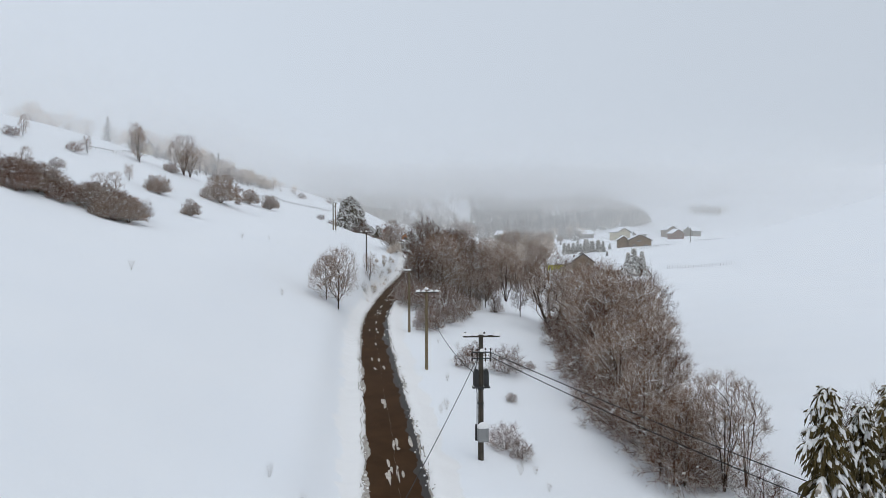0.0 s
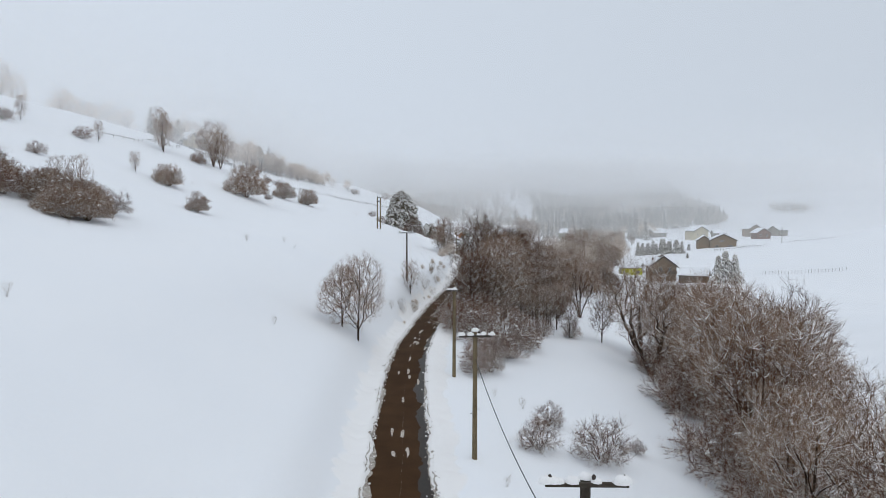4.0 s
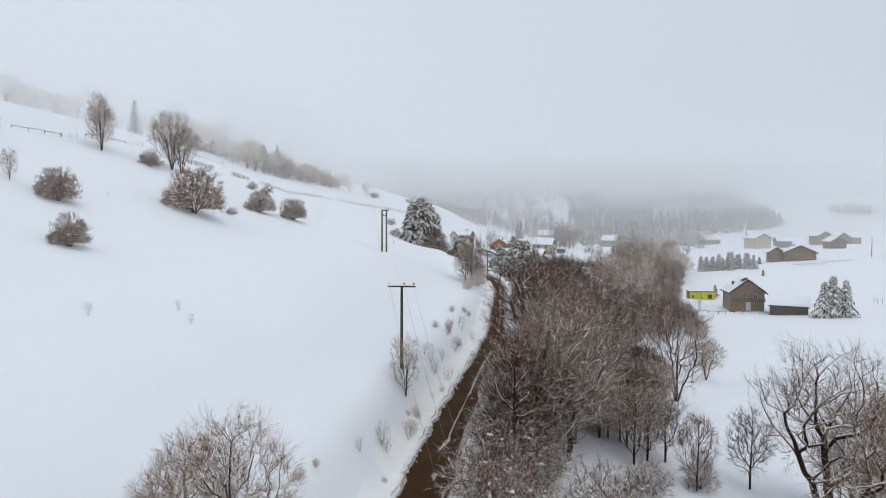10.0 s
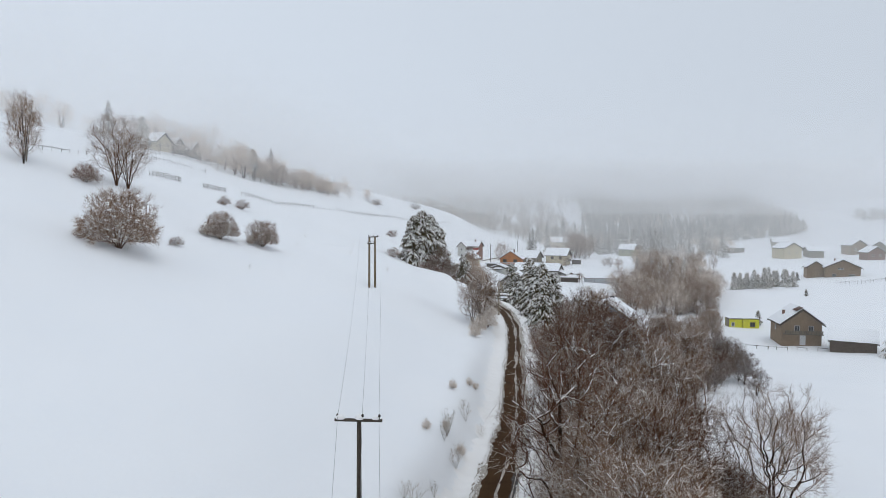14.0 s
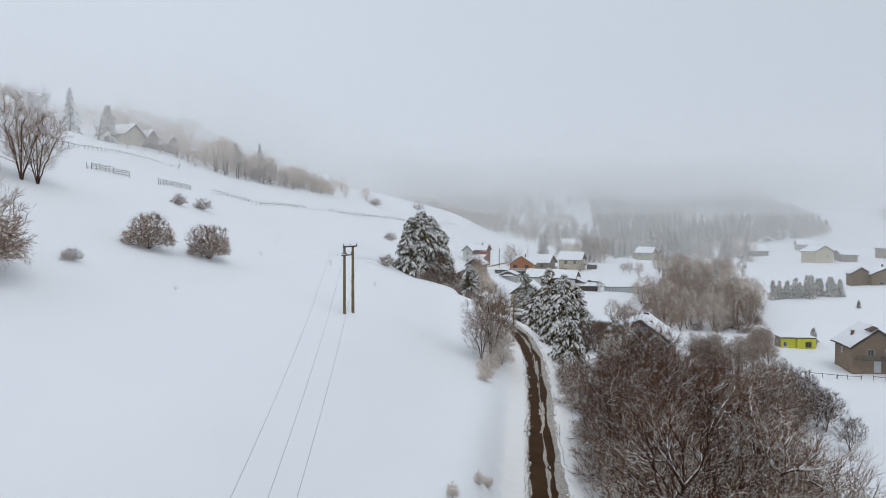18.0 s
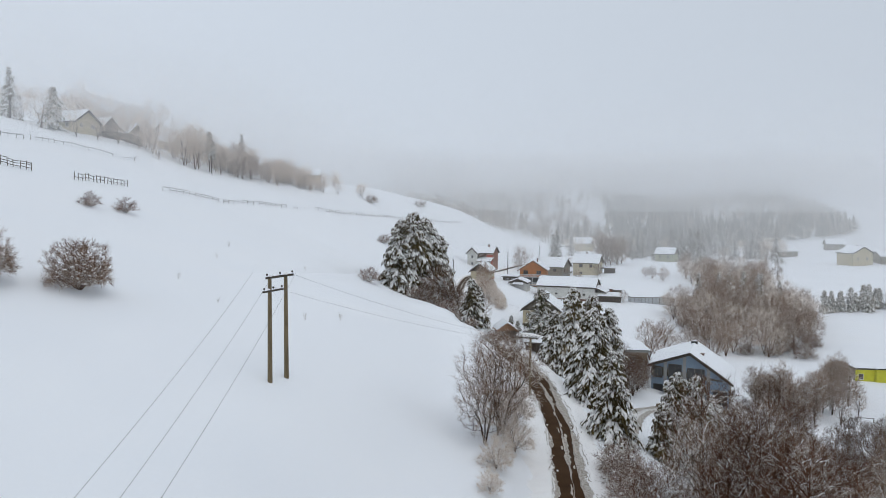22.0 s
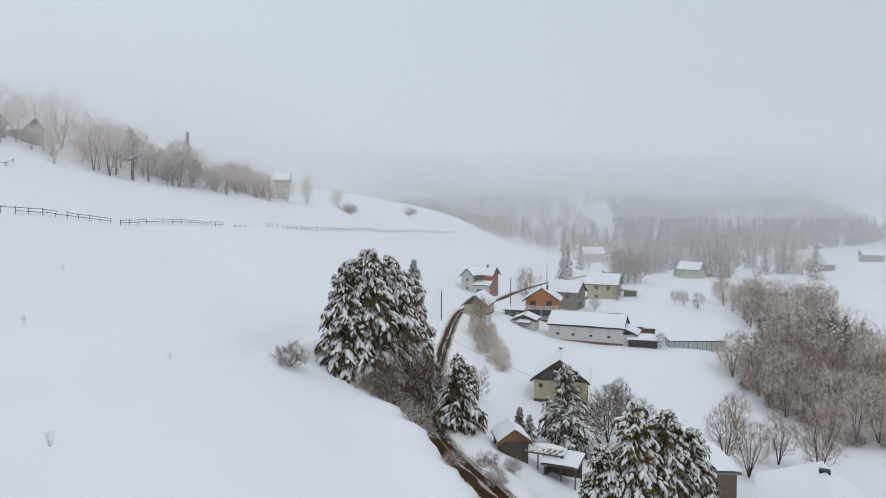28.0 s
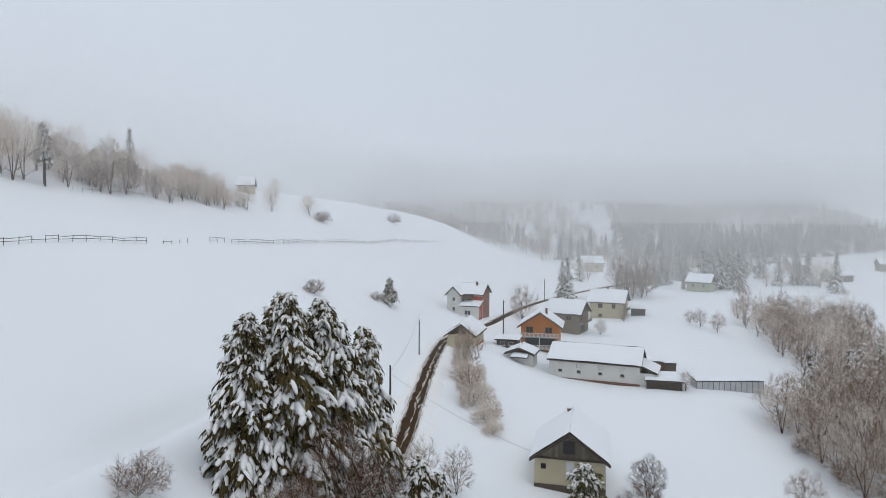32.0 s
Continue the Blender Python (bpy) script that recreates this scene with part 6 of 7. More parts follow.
# orchard and belt on the hill
for x, y, s in ((-114, 329.5, 0.7), (-108.2, 323, 0.62), (-105.2, 340, 1.4), (-104.2, 336, 1.35), (-106.5, 333.5, 1.3), (-107.5, 337, 1.2), (-121, 342, 1.5), (-112.5, 338, 0.7), (-117, 331, 0.7), (-111, 345, 0.8), (-123, 318, 0.9), (-126, 300, 1.1), (-112, 352, 0.9), (-118, 347, 1.0), (-120, 305, 0.7), (-119, 312, 0.6), (-118.5, 320, 0.75), (-116, 326, 0.65), (-120.5, 327, 0.9), (-119, 336, 0.8), (-114, 342, 0.9), (-122, 333, 1.1), (-130, 318, 1.2), (-134, 326, 1.3), (-133, 335, 1.3), (-130, 343, 1.3), (-128, 350, 1.2)):
    hoar_trees.put(prng.randrange(3), x, y, s, turn(), 1.0, "snow-dusted orchard tree on the hillside")
white_spruces.put(0, -125.7, 304.1, 1.55, 40, 1.0, "broad snow-white spruce beside the hillside chalet")
for x, y, s in ((-137, 303, 1.1), (-113, 388, 1.1)):
    far_spruces.put(prng.randrange(2), x, y, s, turn(), 1.0, "tall spruce with bare lower trunk among the hillside trees")
for x, y, s in ((-103.2, 343.0, 1.05), (-101.8, 341.5, 0.9)):
    trunk_spruces.put(0, x, y, s, turn(), 1.0, "tall spruce with bare lower trunk among the hillside trees")
for k in range(58):
    t = prng.random()
    x, y = -100.5 + 18.5 * t + prng.uniform(-15, 0), 349 + 44 * t + prng.uniform(-4, 10)
    (hoar_trees if k % 4 else far_trees).put(prng.randrange(3), x, y, prng.uniform(0.55, 1.35) * (1 - 0.4 * t), turn(), 1.0, "frosted leafless tree in the hillside belt", "belt of trees on the hillside")
for k in range(32):
    x, y = prng.uniform(-162, -129), prng.uniform(215, 400)
    hoar_trees.put(prng.randrange(3), x, y, prng.uniform(0.7, 1.3), turn(), 1.0, "frosted tree on the ridge, fading into mist", "trees along the ridge")
for k in range(18):
    t = prng.random()
    hoar_trees.put(prng.randrange(3), -97 + 14 * t + prng.uniform(-3, 1), 380 + 16 * t + prng.uniform(-3, 6), prng.uniform(0.5, 0.95) * (1 - 0.3 * t), turn(), 1.0, "frosted leafless tree at the belt's lower end", "belt of trees on the hillside")
for x, y, s in ((-77, 431, 0.75), (-82, 411, 0.7), (-79, 436, 0.6), (-88, 425, 0.6), (-92, 440, 0.7)):
    hoar_trees.put(prng.randrange(3), x, y, s, turn(), 1.0, "lone frosted tree on the hill's shoulder")

# the thicket between lane and stream
def stream_x(y):
    return float(np.interp(y, [30, 60, 80, 105, 134, 185, 215, 245, 285, 310, 345, 430], [26, 25, 26, 28, 32, 37, 40, 42, 46, 50, 58, 82]))


n_thick = 0
for k in range(5000):
    if n_thick >= 100:
        break
    y = prng.uniform(113, 214)
    x0 = float(road_x(y)[0]) + (5.0 if y < 190 else 6.5)
    x = prng.uniform(x0, float(np.interp(y, [113, 119, 132, 151, 176, 190, 214], [4.5, 5.5, 7.5, 12.5, 19.5, 24, 31])))
    if y > 198 and x < (9.5 if y < 206 else 15):
        continue
    edge = min(1.0, (x - x0) / 6.0)
    s = prng.uniform(0.82, 1.3) * (0.74 + 0.28 * edge) * (1.0 if y < 185 else 0.9)
    (tall_trees if prng.random() < (0.2 if y < 165 else 0.75) else grey_alders).put(prng.randrange(15), x, y, s, turn(), prng.uniform(0.9, 1.12), "", "thicket along the stream")
    n_thick += 1
for k in range(30):
    y = prng.uniform(123, 153)
    x = float(np.interp(y, [123, 132, 151], [6.5, 9.0, 14.0])) + prng.uniform(0, 1) * float(np.interp(y, [123, 132, 153], [7.0, 6.0, 4.0]))
    (grey_alders if k % 3 else tall_trees).put(prng.randrange(15), x, y, prng.uniform(0.5, 0.72), turn(), 1.0, "younger alder at the thicket's field side", "thicket along the stream")
for k in range(64):
    y = prng.uniform(108, 205)
    x = float(road_x(y)[0]) + (prng.uniform(3.8, 7.0) if k % 2 or y < 124 else prng.uniform(6, 14))
    shrubs.put(prng.randrange(3), x, y, prng.uniform(0.9, 1.6), turn(), 1.0, "snowy leafless undergrowth at the lane's edge", "undergrowth along the lane")
for x, y, s in ((1.0, 110.0, 1.2), (3.4, 100.0, 1.2), (1.8, 96.5, 1.1), (1.4, 92.0, 0.9), (3.0, 94.0, 0.8), (5.6, 101.5, 1.0), (8.0, 108.0, 1.0)):
    shrubs.put(prng.randrange(3), x, y, s * 0.9, turn(), 1.0, "arching snow-laden shrub at the thicket's front")
# the first grove beyond the clearing
for k in range(33):
    y = 48 + 76 * k / 32 + prng.uniform(-2, 2)
    x = float(np.interp(y, [45, 62, 75, 105, 125], [18.5, 19.5, 21, 25.5, 28.5])) + prng.uniform(0, 1) * float(np.interp(y, [46, 60, 80, 120], [3.5, 6, 9, 10]))
    (tall_trees if k % 5 < 1 else grey_alders).put(prng.randrange(15), x, y, float(np.interp(y, [46, 60, 75, 100], [0.64, 0.92, 1.2, 1.38])) * prng.uniform(0.85, 1.1), turn(), 1.0, "", "grove along the stream")
for k in range(40):
    y = prng.uniform(46, 122)
    x = float(np.interp(y, [45, 62, 75, 105, 125], [17, 17.2, 18.8, 23, 25.5])) + prng.uniform(0, 5)
    shrubs.put(prng.randrange(3), x, y, prng.uniform(0.9, 1.7), turn(), 1.0, "snowy undergrowth at the grove's edge", "undergrowth of the grove")
for x, y, s in ((19.6, 46.5, 0.8), (22.4, 46.2, 0.9), (24.6, 47.4, 0.82), (21.0, 49.0, 0.8), (18.6, 48.6, 0.65)):
    birches.put(prng.randrange(2), x, y, s, turn(), 1.0)
old_willows.put(0, 25.6, 122.5, 1.5, 70, 1.0)
old_willows.put(1, 23.2, 108.0, 1.3, 20, 1.0)
old_willows.put(1, 30.5, 128.0, 1.2, 150, 1.0)
for x, y, s in ((1.8, 105.0, 0.85), (5.4, 106.8, 1.0), (7.6, 112.0, 0.75), (11.0, 118.5, 0.5), (15.4, 122.0, 0.45)):
    hazels.put(prng.randrange(2), x, y, s, turn(), 1.0)
for i, x, y, s in ((0, 2.0, 137.0, 1.45), (1, 7.4, 136.0, 1.2), (2, 12.0, 147.0, 1.2), (3, 4.8, 126.0, 1.1), (4, 4.6, 152.0, 1.3), (2, 2.6, 119.5, 1.0)):
    tall_trees.put(i, x, y, s, turn(), 1.0, "tall dark alder leader standing above the thicket", "thicket along the stream")
slope_willows.put(0, 21.6, 153.5, 1.12, 90, 1.15, "spreading leafless willow at the field's edge")
slope_willows.put(1, 33.0, 180.0, 0.7, 180, 1.0, "spreading leafless willow at the field's edge")
for x, y, s in ((15.0, 121.5, 0.55), (20.4, 125.5, 0.62)):
    tall_trees.put(prng.randrange(4), x, y, s, turn(), 1.15, "thin crooked bare tree at the clearing's end")
for x, y, s in ((23.2, 36.0, 1.22), (26.0, 37.0, 1.08), (28.5, 38.0, 1.2)):
    small_spruces.put(prng.randrange(2), x, y, s, turn(), 1.25, "slim dark spruce with snowy boughs beside the field")
for x, y, s in ((20.6, 37.5, 0.55), (31.5, 41.0, 0.95), (29.0, 43.0, 0.8)):
    tall_trees.put(prng.randrange(4), x, y, s, turn(), 1.0, "leafless tree beside the spruces")
for x, y, s in ((7.1, 50.8, 0.65), (8.2, 49.3, 0.45), (9.5, 63.0, 0.3), (10.4, 73.4, 1.0), (7.4, 80.0, 0.6), (13.5, 76.0, 0.35), (6.0, 74.0, 0.75)):
    shrubs.put(prng.randrange(3), x, y, s, turn(), 1.1, "dry brown bush in the snowy clearing")
for x, y in ((8.0, 47.8), (8.8, 46.8), (7.6, 46.2), (9.2, 44.0), (2.4, 57.0), (2.9, 58.0), (3.4, 66.5), (-5.9, 36.0), (-8.1, 37.5), (-27.6, 66.0), (-38.8, 90.0), (5.6, 84.0), (3.2, 86.0), (-17.0, 86.0), (-24.0, 118.0), (-26.0, 120.0),
             (-29.0, 113.0), (-56.0, 158.0), (-38.0, 183.0), (-28.5, 217.0), (-26.0, 222.0), (-42.0, 215.0), (-36.0, 212.0), (-35.0, 228.0), (-40.0, 250.0), (-50.0, 244.0), (-46.0, 232.0), (-38.0, 310.0), (-45.0, 365.0), (-40.0, 340.0), (-60.0, 262.0)):
    thin_shrubs.put(prng.randrange(2), x, y, prng.uniform(0.28, 0.6), turn(), 1.0, "thin dry stems poking through the snow")
for k in range(24):
    y = prng.uniform(112, 160)
    x = float(road_x(y)[0]) - prng.uniform(2.6, 5.2)
    thin_shrubs.put(prng.randrange(2), x, y, prng.uniform(0.5, 1.1), turn(), 1.0, "dry frosted stems on the lane's bank", "stems along the bank")

for k in range(12):
    y = prng.uniform(98, 168)
    x = float(road_x(y)[0]) - prng.uniform(2.6, 6.5)
    frost_shrubs.put(prng.randrange(2), x, y, prng.uniform(0.10, 0.2), turn(), 1.2, "frosted tussock on the lane's bank", "tussocks along the bank")
# the bend: snow-laden conifers and the trees round them
for i, x, y, s, tl in ((0, -28.0, 268.0, 0.96, 1.0), (1, -25.6, 270.0, 1.14, 1.0), (0, -24.3, 275.0, 1.24, 1.0), (1, -22.6, 283.0, 1.12, 1.05), (0, -26.8, 272.5, 1.1, 1.0), (1, -29.3, 271.0, 0.8, 1.0), (0, -23.6, 279.0, 1.1, 1.0), (1, 2.3, 248.6, 1.0, 1.0), (0, 5.4, 251.0, 0.98, 1.0), (1, 8.2, 253.5, 0.86, 1.0), (1, -0.4, 247.0, 0.68, 1.0), (0, 3.8, 213.5, 0.62, 1.0), (1, 2.8, 226.0, 0.8, 1.0), (0, 3.6, 231.0, 0.85, 1.0)):
    big_spruces.put(i, x, y, s, turn(), tl)
for x, y, s in ((-21.4, 268.5, 1.12), (-19.0, 272.0, 0.85), (-23.0, 285.0, 0.75), (-21.8, 262.4, 0.5), (-24.0, 289.0, 0.6)):
    fork_trees.put(prng.randrange(3), x, y, s * 0.92, turn(), 1.0, "leafless brown tree against the spruces")
for x, y, s in ((-24.6, 264.0, 0.8), (-22.4, 262.6, 0.8), (-16.4, 255.2, 0.6), (-13.0, 248.4, 0.5), (-10.5, 257.5, 0.6), (-8.0, 258.5, 0.5)):
    shrubs.put(prng.randrange(3), x, y, s, turn(), 1.0, "leafless snowy brush beside the lane")
for x, y, s in ((-14.6, 268.0, 1.3), (-13.4, 270.0, 1.05), (-15.4, 272.0, 0.9), (-17.6, 261.0, 0.45)):
    small_spruces.put(prng.randrange(2), x, y, s, turn(), 1.0)
for x, y, s in ((-17.0, 284.0, 0.5), (-13.6, 286.5, 0.5), (-15.0, 320.0, 0.6), (-16.4, 334.0, 0.8), (-17.6, 346.0, 0.62)):
    far_trees.put(prng.randrange(3), x, y, s, turn(), 1.0, "frosted leafless tree below the lane")
for x, y, s in ((-10.8, 309.0, 0.6), (-12.0, 312.0, 0.8), (-11.0, 315.0, 0.6), (-14.2, 317.5, 0.95), (-12.6, 321.0, 0.75), (-15.2, 325.0, 1.0), (-16.8, 330.0, 0.9), (-14.6, 331.5, 0.7), (-17.6, 337.0, 0.85), (-18.2, 343.0, 0.7)):
    frost_shrubs.put(prng.randrange(2), x, y, s, turn(), 1.0, "", "snowy shrubs below the lane")
for x, y, s in ((-1.8, 275.2, 0.92), (0.2, 296.2 - 3.5, 0.38)):
    pines.put(0, x, y, s, turn(), 1.0)
for x, y, s in ((-7.5, 273.4, 0.6), (-6.3, 274.2, 0.5), (8.6, 213.6, 0.8), (16.0, 219.5, 0.85), (19.6, 222.0, 0.85), (22.6, 224.5, 0.8), (11.0, 219.0, 0.8), (27.0, 230.0, 0.8)):
    small_spruces.put(prng.randrange(2), x, y, s, turn(), 1.0)
for k in range(34):
    y = prng.uniform(212, 246)
    x = prng.uniform(22, stream_x(y) + 3)
    fork_trees.put(prng.randrange(3), x, y, prng.uniform(0.45, 0.75), turn(), 1.0, "leafless grey tree beside the stream", "trees along the stream")
for x, y, s in ((20.0, 284.0, 0.85), (22.5, 282.0, 0.8), (32.4, 285.0, 1.0), (28.5, 288.5, 0.75), (26.4, 301.0, 0.65), (38.7, 297.5, 0.8), (7.6, 297.5, 0.55), (4.2, 281.5, 0.75), (7.4, 279.5, 0.72), (1.6, 279.0, 0.6)):
    (fan_trees if x > 18 else fork_trees).put(prng.randrange(4), x, y, s, turn(), 1.0, "round leafless tree below the houses")


def inside(x, y, ring):
    """Whether x, y lies in the ring of corners."""
    odd = False
    for (x0, y0), (x1, y1) in zip(ring, ring[1:] + ring[:1]):
        if (y0 > y) != (y1 > y) and x < (x1 - x0) * (y - y0) / (y1 - y0) + x0:
            odd = not odd
    return odd


def scatter(ring, n, apart):
    """Places inside a ring of corners, kept apart from each other."""
    found = []
    for _ in range(n * 40):
        x, y = prng.uniform(min(p[0] for p in ring), max(p[0] for p in ring)), prng.uniform(min(p[1] for p in ring), max(p[1] for p in ring))
        if inside(x, y, ring) and all((x - a) ** 2 + (y - b_) ** 2 > apart * apart for a, b_ in found):
            found.append((x, y))
        if len(found) >= n:
            break
    return found


for k, (x, y) in enumerate(scatter([(32.5, 330), (36, 312), (41.5, 300), (50, 297), (58, 303), (66, 322), (72, 343), (64, 352), (48, 346), (38, 338)], 68, 3.0)):
    (fan_trees if k % 6 == 0 else hoar_trees if k % 3 == 1 else far_trees).put(prng.randrange(4), x, y, prng.uniform(0.85, 1.25), turn(), prng.uniform(0.9, 1.1) * (0.78 + 0.3 * min(1, math.hypot(x - 50, (y - 320) / 1.6) < 11)), "brown-grey leafless tree powdered with snow in the streamside belt", "belt along the stream")
for k, (x, y) in enumerate(scatter([(52, 352), (72, 350), (80, 392), (86, 414), (98, 432), (84, 436), (60, 438), (56, 410), (54, 375)], 74, 3.0)):
    (hoar_trees if k % 2 else far_trees).put(prng.randrange(4), x, y, prng.uniform(0.6, 1.0), turn(), 1.1, "frosted leafless tree in the belt across the valley floor", "belt across the valley")
for k, (x, y) in enumerate(scatter([(34, 326), (38, 310), (43, 298), (56, 298), (66, 318), (58, 306), (44, 304)], 9, 4.0)):
    shrubs.put(k, x, y, prng.uniform(0.8, 1.3), turn(), 1.0, "snowy undergrowth at the belt's foot", "undergrowth of the belt")
for x, y, s in ((52, 342, 1.15), (57, 346, 1.1), (63, 352, 1.0), (48, 338, 1.1), (66, 360, 0.9), (60, 340, 1.1), (69, 352, 0.8), (44, 343, 1.0)):
    far_spruces.put(prng.randrange(2), x, y, s, turn(), 1.0)
for k in range(34):
    x, y = prng.uniform(66, 135), prng.uniform(520, 620)
    far_spruces.put(prng.randrange(2), x, y, prng.uniform(0.9, 1.6), turn(), 1.0, "frost-white spruce in the wood behind the village", "wood behind the village")
for x, y, s in ((10.4, 216.0, 0.66), (12.8, 218.0, 0.72), (15.2, 221.0, 0.62)):
    big_spruces.put(prng.randrange(2), x, y, s, turn(), 1.0, "spreading spruce bowed under snow beside the driveway")
for k in range(46):
    t = prng.random()
    x = float(np.interp(t, [0, 0.2, 0.6, 1], [32.5, 35, 43, 51])) + prng.uniform(-2, 2)
    y = float(np.interp(t, [0, 0.2, 0.6, 1], [266, 260, 258.5, 272])) + prng.uniform(-4.5, 4)
    (grey_alders if k % 2 else birches).put(prng.randrange(6), x, y, prng.uniform(0.45, 0.78), turn(), 1.0, "thin frosted tree along the stream below the blue house", "trees along the stream")
for x, y, s in ((-17.6, 257.0, 0.5), (-9.4, 253.4, 0.36), (-20.2, 261.5, 0.55)):
    hazels.put(prng.randrange(2), x, y, s, turn(), 1.0, "snow-bowed brush along the lane's bend")
for x, y, s in ((9.6, 246.5, 0.62), (11.4, 249.0, 0.55), (12.6, 252.5, 0.6), (9.8, 257.0, 0.7), (14.0, 256.5, 0.5), (34.5, 257.5, 0.6), (36.5, 259.5, 0.55)):
    fork_trees.put(prng.randrange(4), x, y, s, turn(), 1.0, "leafless brushy tree beside the blue house")
# meadow on the right
for x, y, s in ((80.0, 242.5, 1.3), (82.6, 243.5, 1.5), (85.4, 243.0, 1.35)):
    white_spruces.put(prng.randrange(2), x, y, s, turn(), 1.0, "snowy spruce standing alone on the meadow", "three spruces on the meadow")
small_spruces.put(0, 66.8, 286.0, 0.6, 0, 1.0)
for k in range(15):
    white_spruces.put(k % 2, 81 + 1.5 * k + prng.uniform(-0.6, 0.6), 349.5 + prng.uniform(-2.5, 3) + 0.25 * k, prng.uniform(0.75, 1.1), turn(), 1.0, "snow-white young spruce in a close row", "row of young spruces")
for x, y, s in ((70, 372, 0.7), (72, 373, 0.7), (98, 330, 0.35), (112, 372, 0.5)):
    small_spruces.put(prng.randrange(2), x, y, s, turn(), 1.0)
# the upper village
for x, y, s in ((8.6, 449.0, 1.2), (7.0, 453.0, 1.05), (58.9, 542.0, 1.3), (62.0, 545.0, 1.25), (55.0, 540.0, 1.1), (48.0, 520.0, 1.2), (52.0, 526.0, 1.1), (80.0, 520.0, 1.3), (82.0, 530.0, 1.5), (76.0, 528.0, 1.3), (88.0, 540.0, 1.5), (94.0, 556.0, 1.5), (90.0, 549.0, 1.3), (100.0, 562.0, 1.4), (85.0, 512.0, 0.7), (64.0, 520.0, 0.6)):
    far_spruces.put(prng.randrange(2), x, y, s, turn(), 1.0, "snow-covered spruce behind the village")
for x, y, s in ((-6.7, 402.8, 1.05), (34.2, 486.0, 1.4), (37.0, 488.0, 1.5), (40.0, 486.0, 1.4), (31.0, 490.0, 1.3), (43.0, 492.0, 1.3), (36.0, 494.0, 1.4), (45.0, 419.0, 0.55), (47.8, 412.0, 0.6), (43.0, 423.0, 0.45), (14.5, 402.5, 0.45), (24.5, 429.5, 0.5), (28.0, 455.0, 0.6), (23.5, 346.5, 0.4)):
    far_trees.put(prng.randrange(3), x, y, s, turn(), 1.0, "frosted leafless tree beside the houses")
pines.put(0, -38.3, 373.7, 0.55, 30, 1.0, "small snowy pine on the slope")
shrubs.put(0, -41.0, 371.0, 0.7, 0, 1.0)
for k in range(36):
    x, y = prng.uniform(20, 150), prng.uniform(540, 640)
    (hoar_trees if k % 3 else far_spruces).put(prng.randrange(3), x, y, prng.uniform(0.8, 1.4), turn(), 1.0, "frosted tree at the far wood's edge", "far wood's edge")


def far_wood(n, place, rng, conifers, low, high):
    """A distant wood: many small trees, tiered conifers or rounded leafless crowns, in one mesh."""
    v, f = [], []
    for _ in range(n):
        x, y = place()
        z, h = gz(x, y), rng.uniform(low, high)
        if conifers:
            for lv in range(8):                      # ragged tiers
                zz, r = z + h * (0.05 + 0.115 * lv), h * 0.21 * (1 - lv / 8.6) * rng.uniform(0.8, 1.2)
                k = len(v)
                v.append((x, y, zz + h * 0.17))
                a0 = rng.uniform(0, 6)
                for q in range(14):
                    rr = r * (rng.uniform(0.8, 1.25) if q % 2 else 0.45)
                    w = a0 + q * 0.4488
                    v.append((x + rr * math.cos(w), y + rr * math.sin(w), zz - rng.uniform(0.0, 0.07) * h * (q % 2)))
                f.extend([(k, k + 1 + q, k + 1 + (q + 1) % 14) for q in range(14)])
        else:
            wide = h * rng.uniform(0.22, 0.36)
            for q in range(70):                      # twigs of a rounded crown
                w, e, rad = rng.uniform(0, 6.28), rng.uniform(-0.9, 1.5), rng.uniform(0.2, 1.0) ** 0.6
                c = (x + wide * rad * math.cos(w) * math.cos(e), y + wide * rad * math.sin(w) * math.cos(e), z + h * (0.52 + 0.46 * rad * math.sin(e)))
                d = (math.cos(w) * 0.6 + rng.uniform(-0.6, 0.6), math.sin(w) * 0.6 + rng.uniform(-0.6, 0.6), rng.uniform(0.2, 1.4))
                k, t, b_ = len(v), h * rng.uniform(0.10, 0.2), h * 0.011
                v.extend([(c[0] - b_, c[1], c[2]), (c[0] + b_, c[1] + b_, c[2]), (c[0] + d[0] * t, c[1] + d[1] * t, c[2] + d[2] * t)])
                f.append((k, k + 1, k + 2))
            k = len(v)
            v.extend([(x - 0.16, y, z - 0.5), (x + 0.16, y, z - 0.5), (x, y, z + h * 0.8)])
            f.append((k, k + 1, k + 2))
    return v, f


frng = random.Random(33)


def wooded(x0, x1, y0, y1, grain, keep):
    """A place in a wood with clearings."""
    while True:
        x, y = frng.uniform(x0, x1), frng.uniform(y0, y1)
        if noise.noise((x * grain, y * grain * 0.6, 3.7)) > keep and y > 655 + 0.35 * max(0, x - 60):
            return x, y


for nm, lb, n, fn, con, mt, low, high in (
        ("far_conifers", "distant snowy conifer wood on the valley's far hill", 620, lambda: wooded(70, 250, 640, 900, 0.018, -0.05), True, FAR_NEEDLE, 9, 19),
        ("far_conifers", "scattered snowy conifers among the far leafless wood", 340, lambda: wooded(-140, 330, 660, 960, 0.02, 0.02), True, FAR_NEEDLE, 8, 16),
        ("far_thicket", "distant leafless frosted wood on the valley's far hill", 2600, lambda: wooded(-160, 260, 655, 960, 0.012, -0.22), False, FAR_TWIG, 7, 13),
        ("far_thicket", "leafless frosted wood along the valley's right side", 500, lambda: wooded(220, 420, 600, 900, 0.02, 0.05), False, FAR_TWIG, 6, 11)):
    v, f = far_wood(n, fn, frng, con, low, high)
    tagged(new(nm, raw_mesh(nm, v, f, mt, False)), lb, "forest", kind="stuff")


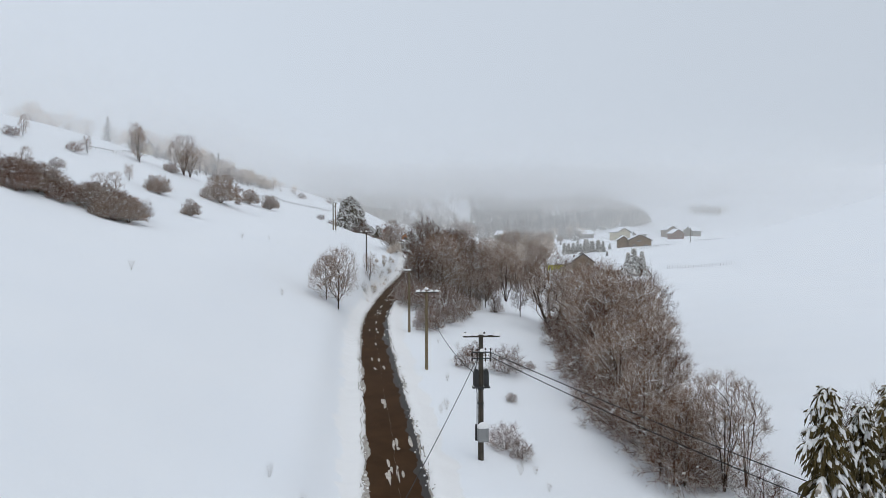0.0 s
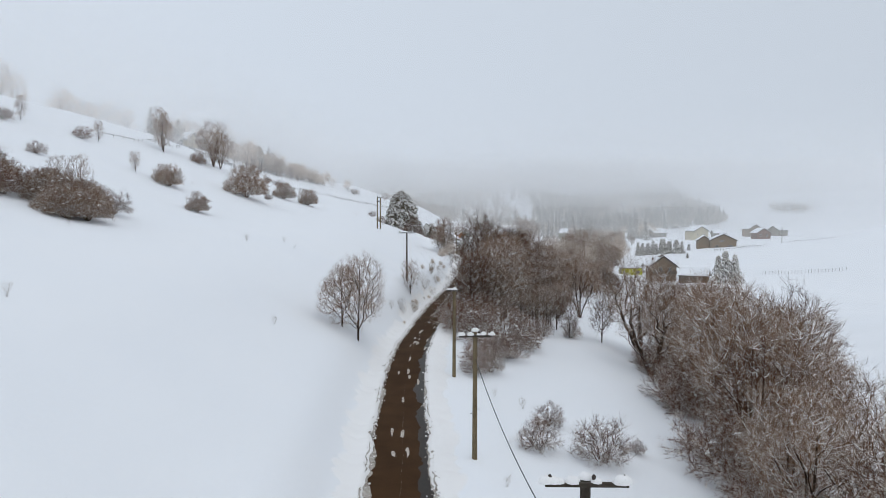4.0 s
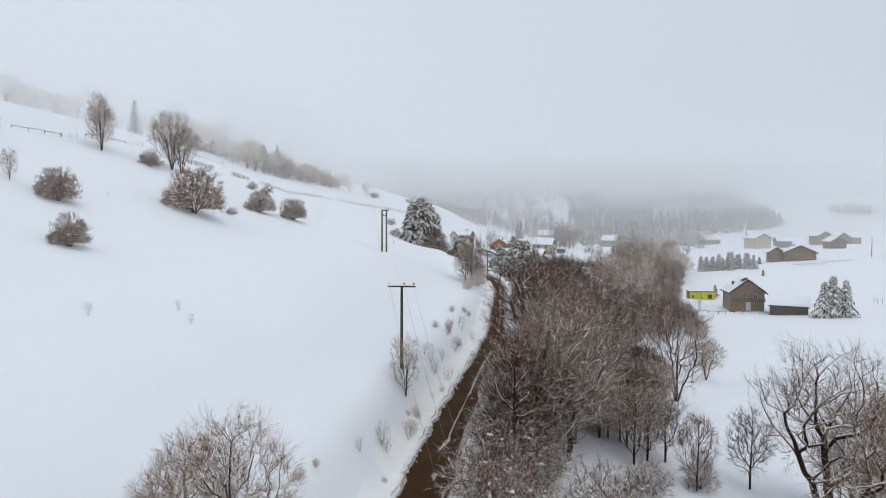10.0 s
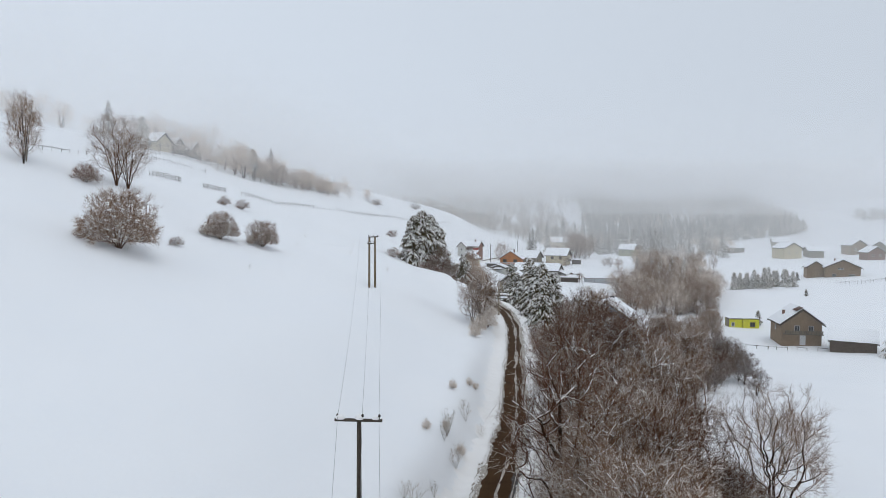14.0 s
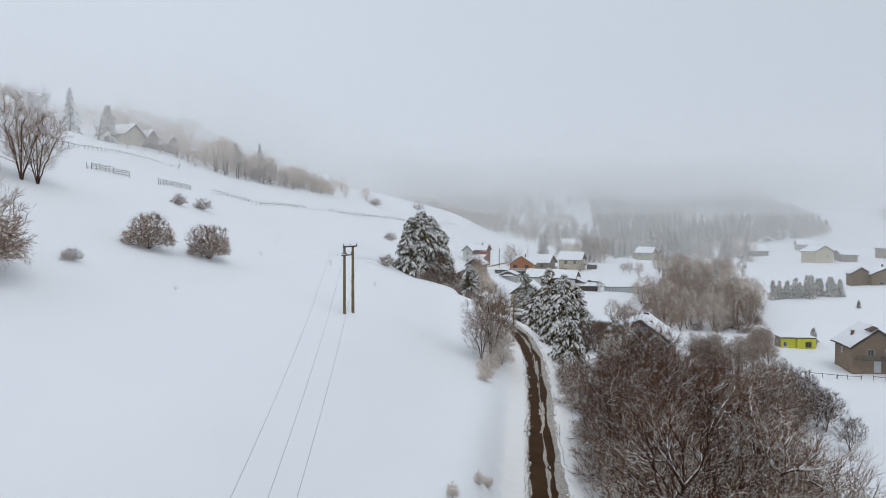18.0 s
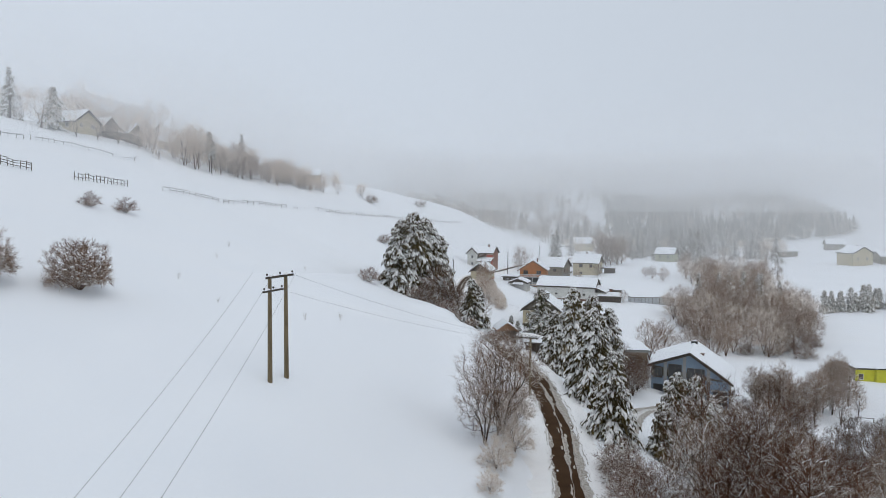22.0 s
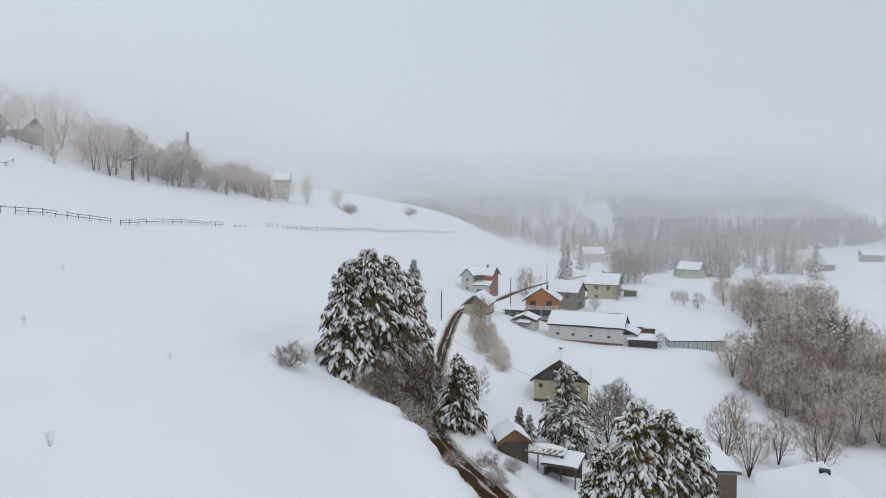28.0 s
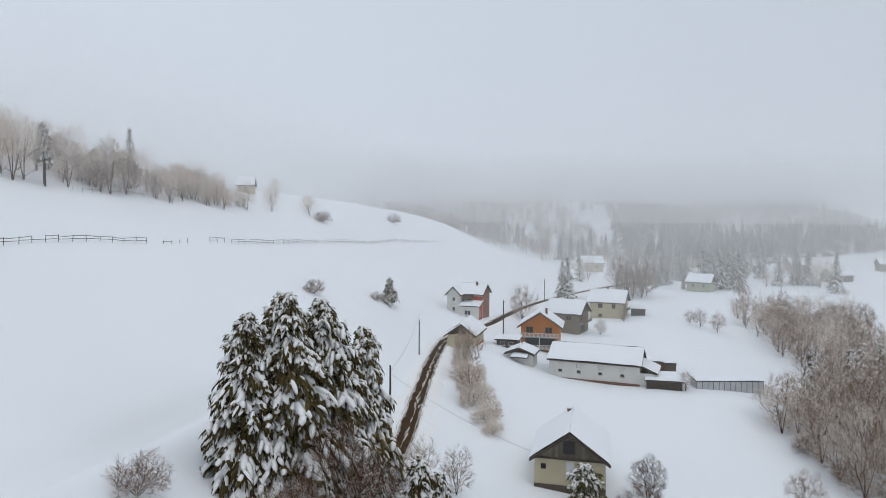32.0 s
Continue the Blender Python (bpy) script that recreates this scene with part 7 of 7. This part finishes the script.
# ---- fences ----
def fence(label, pts, gap, tall, rails, seed, gone=0.1, stakes=False):
    """Split-rail fence along points of the plan, with leaning posts and missing rails."""
    rng = random.Random(seed)
    ob = thing("fence", label, "fence", (pts[0][0], pts[0][1], gz(*pts[0])))
    o = Vector(ob.matrix_basis.translation)
    tops = []
    for (x0, y0), (x1, y1) in zip(pts, pts[1:]):
        n = max(1, int(math.hypot(x1 - x0, y1 - y0) / gap))
        for k in range(n + 1):
            x, y = x0 + (x1 - x0) * k / n + rng.uniform(-0.1, 0.1), y0 + (y1 - y0) * k / n
            p = Vector((x, y, gz(x, y))) - o
            lean = Vector((rng.uniform(-0.12, 0.12), rng.uniform(-0.12, 0.12), tall * rng.uniform(0.85, 1.15)))
            part("post", Geo().tube([p - Vector((0, 0, 0.3)), p + lean], [0.06, 0.05], 5), GREY_WOOD if not stakes else DARK_WOOD, ob)
            tops.append((p, lean))
    for (p, a), (q, b_) in zip(tops, tops[1:]):
        for h in rails:
            if rng.random() > gone:
                part("rail", Geo().tube([p + a * (h + rng.uniform(-0.06, 0.06)), q + b_ * (h + rng.uniform(-0.06, 0.06))], 0.045, 4), DARK_WOOD, ob)
    return ob


fence("weathered split-rail fence half sunk in the hillside snow", [(-78.3, 274), (-78.0, 300), (-77.5, 313), (-73.5, 330)], 2.4, 1.1, (0.45, 0.85), 1)
fence("collapsed split-rail fence on the hillside", [(-73.0, 334.5), (-72.2, 342)], 2.2, 0.7, (0.6,), 2, 0.3)
fence("long split-rail fence fading along the hillside", [(-71.5, 350), (-67.5, 385), (-60.5, 435), (-53.5, 496), (-44.0, 535)], 2.6, 1.1, (0.4, 0.85), 3, 0.12)
fence("leaning board fence on the hillside", [(-78.3, 227), (-75.7, 235.2)], 0.8, 1.2, (0.3, 0.6, 0.9), 4, 0.05)
fence("leaning board fence on the hillside", [(-73.4, 241), (-75.6, 257.8)], 1.1, 1.1, (0.4, 0.85), 5, 0.1)
fence("thin rail fence below the hill houses", [(-91.5, 237), (-104.5, 277), (-106.0, 290), (-103.7, 304.5), (-106, 309)], 3.0, 0.9, (0.8,), 6, 0.2)
fence("thin stakes of a fence under the orchard", [(-100, 347), (-99, 365), (-92, 372)], 2.6, 0.9, (0.8,), 14, 0.6)
fence("low rail fence near the hilltop", [(-85.1, 176.5), (-82.6, 185.7), (-88.2, 223)], 3.0, 0.8, (0.8,), 7, 0.3)
fence("picket stakes across the meadow", [(104, 265.5), (112, 259), (125, 251)], 1.0, 1.3, (), 8, 0, True)
fence("picket stakes beside the brown house", [(118, 352), (128, 349), (140, 346)], 1.2, 1.3, (0.7,), 9, 0.3, True)
fence("garden fence before the old house", [(47, 258), (58, 254.5), (70, 251.5)], 2.0, 0.9, (0.8,), 10, 0.1)
fence("stakes of a garden fence beside the blue house", [(28.5, 262), (31, 266.5), (33, 270)], 1.4, 1.1, (0.8,), 11, 0.4, True)
fence("long rail along the upper meadow", [(150, 352), (172, 362), (196, 378)], 4.0, 0.8, (0.8,), 12, 0.1)


# ---- mist ----
scene.cycles.volume_bounces = 2


def mist(label, c, s, density, tone=(0.97, 0.98, 1.0)):
    """A body of still mist of even thickness."""
    m = bpy.data.materials.new("mist")
    m.use_nodes = True
    n, l = m.node_tree.nodes, m.node_tree.links
    n.clear()
    out, scat = n.new("ShaderNodeOutputMaterial"), n.new("ShaderNodeVolumeScatter")
    scat.inputs["Color"].default_value = (*tone, 1)
    scat.inputs["Density"].default_value = density
    l.new(scat.outputs[0], out.inputs["Volume"])
    tagged(part("mist", Geo().box(c, s), m), label, "mist", kind="stuff")


mist("thin winter mist filling the valley", (0, 1000, -60), (4000, 3400, 290), 0.00024, (0.995, 0.955, 0.90))
mist("mist over the upper village", (0.5, 1490, -61), (3950, 2300, 286), 0.0010, (0.975, 0.955, 0.905))
mist("thicker mist at the valley's far end", (1.0, 1520, -62), (3900, 2200, 282), 0.0014, (0.925, 0.915, 0.875))
for step in range(3):
    mist("mist hanging on the ridge", (-1022 - 14 * step, 700 + step, -61 - 0.4 * step), (1900 - 2 * step, 1500 - 8 * step, 286 - 2 * step), 0.0018, (0.995, 0.99, 0.985))
mist("low cloud's ragged foot on the far hills", (2.0, 1620, 58), (3800, 2000, 48), 0.0022, (0.94, 0.937, 0.91))
mist("low cloud on the far hills", (2.5, 1660, 66), (3790, 1980, 30), 0.0070, (0.94, 0.938, 0.92))
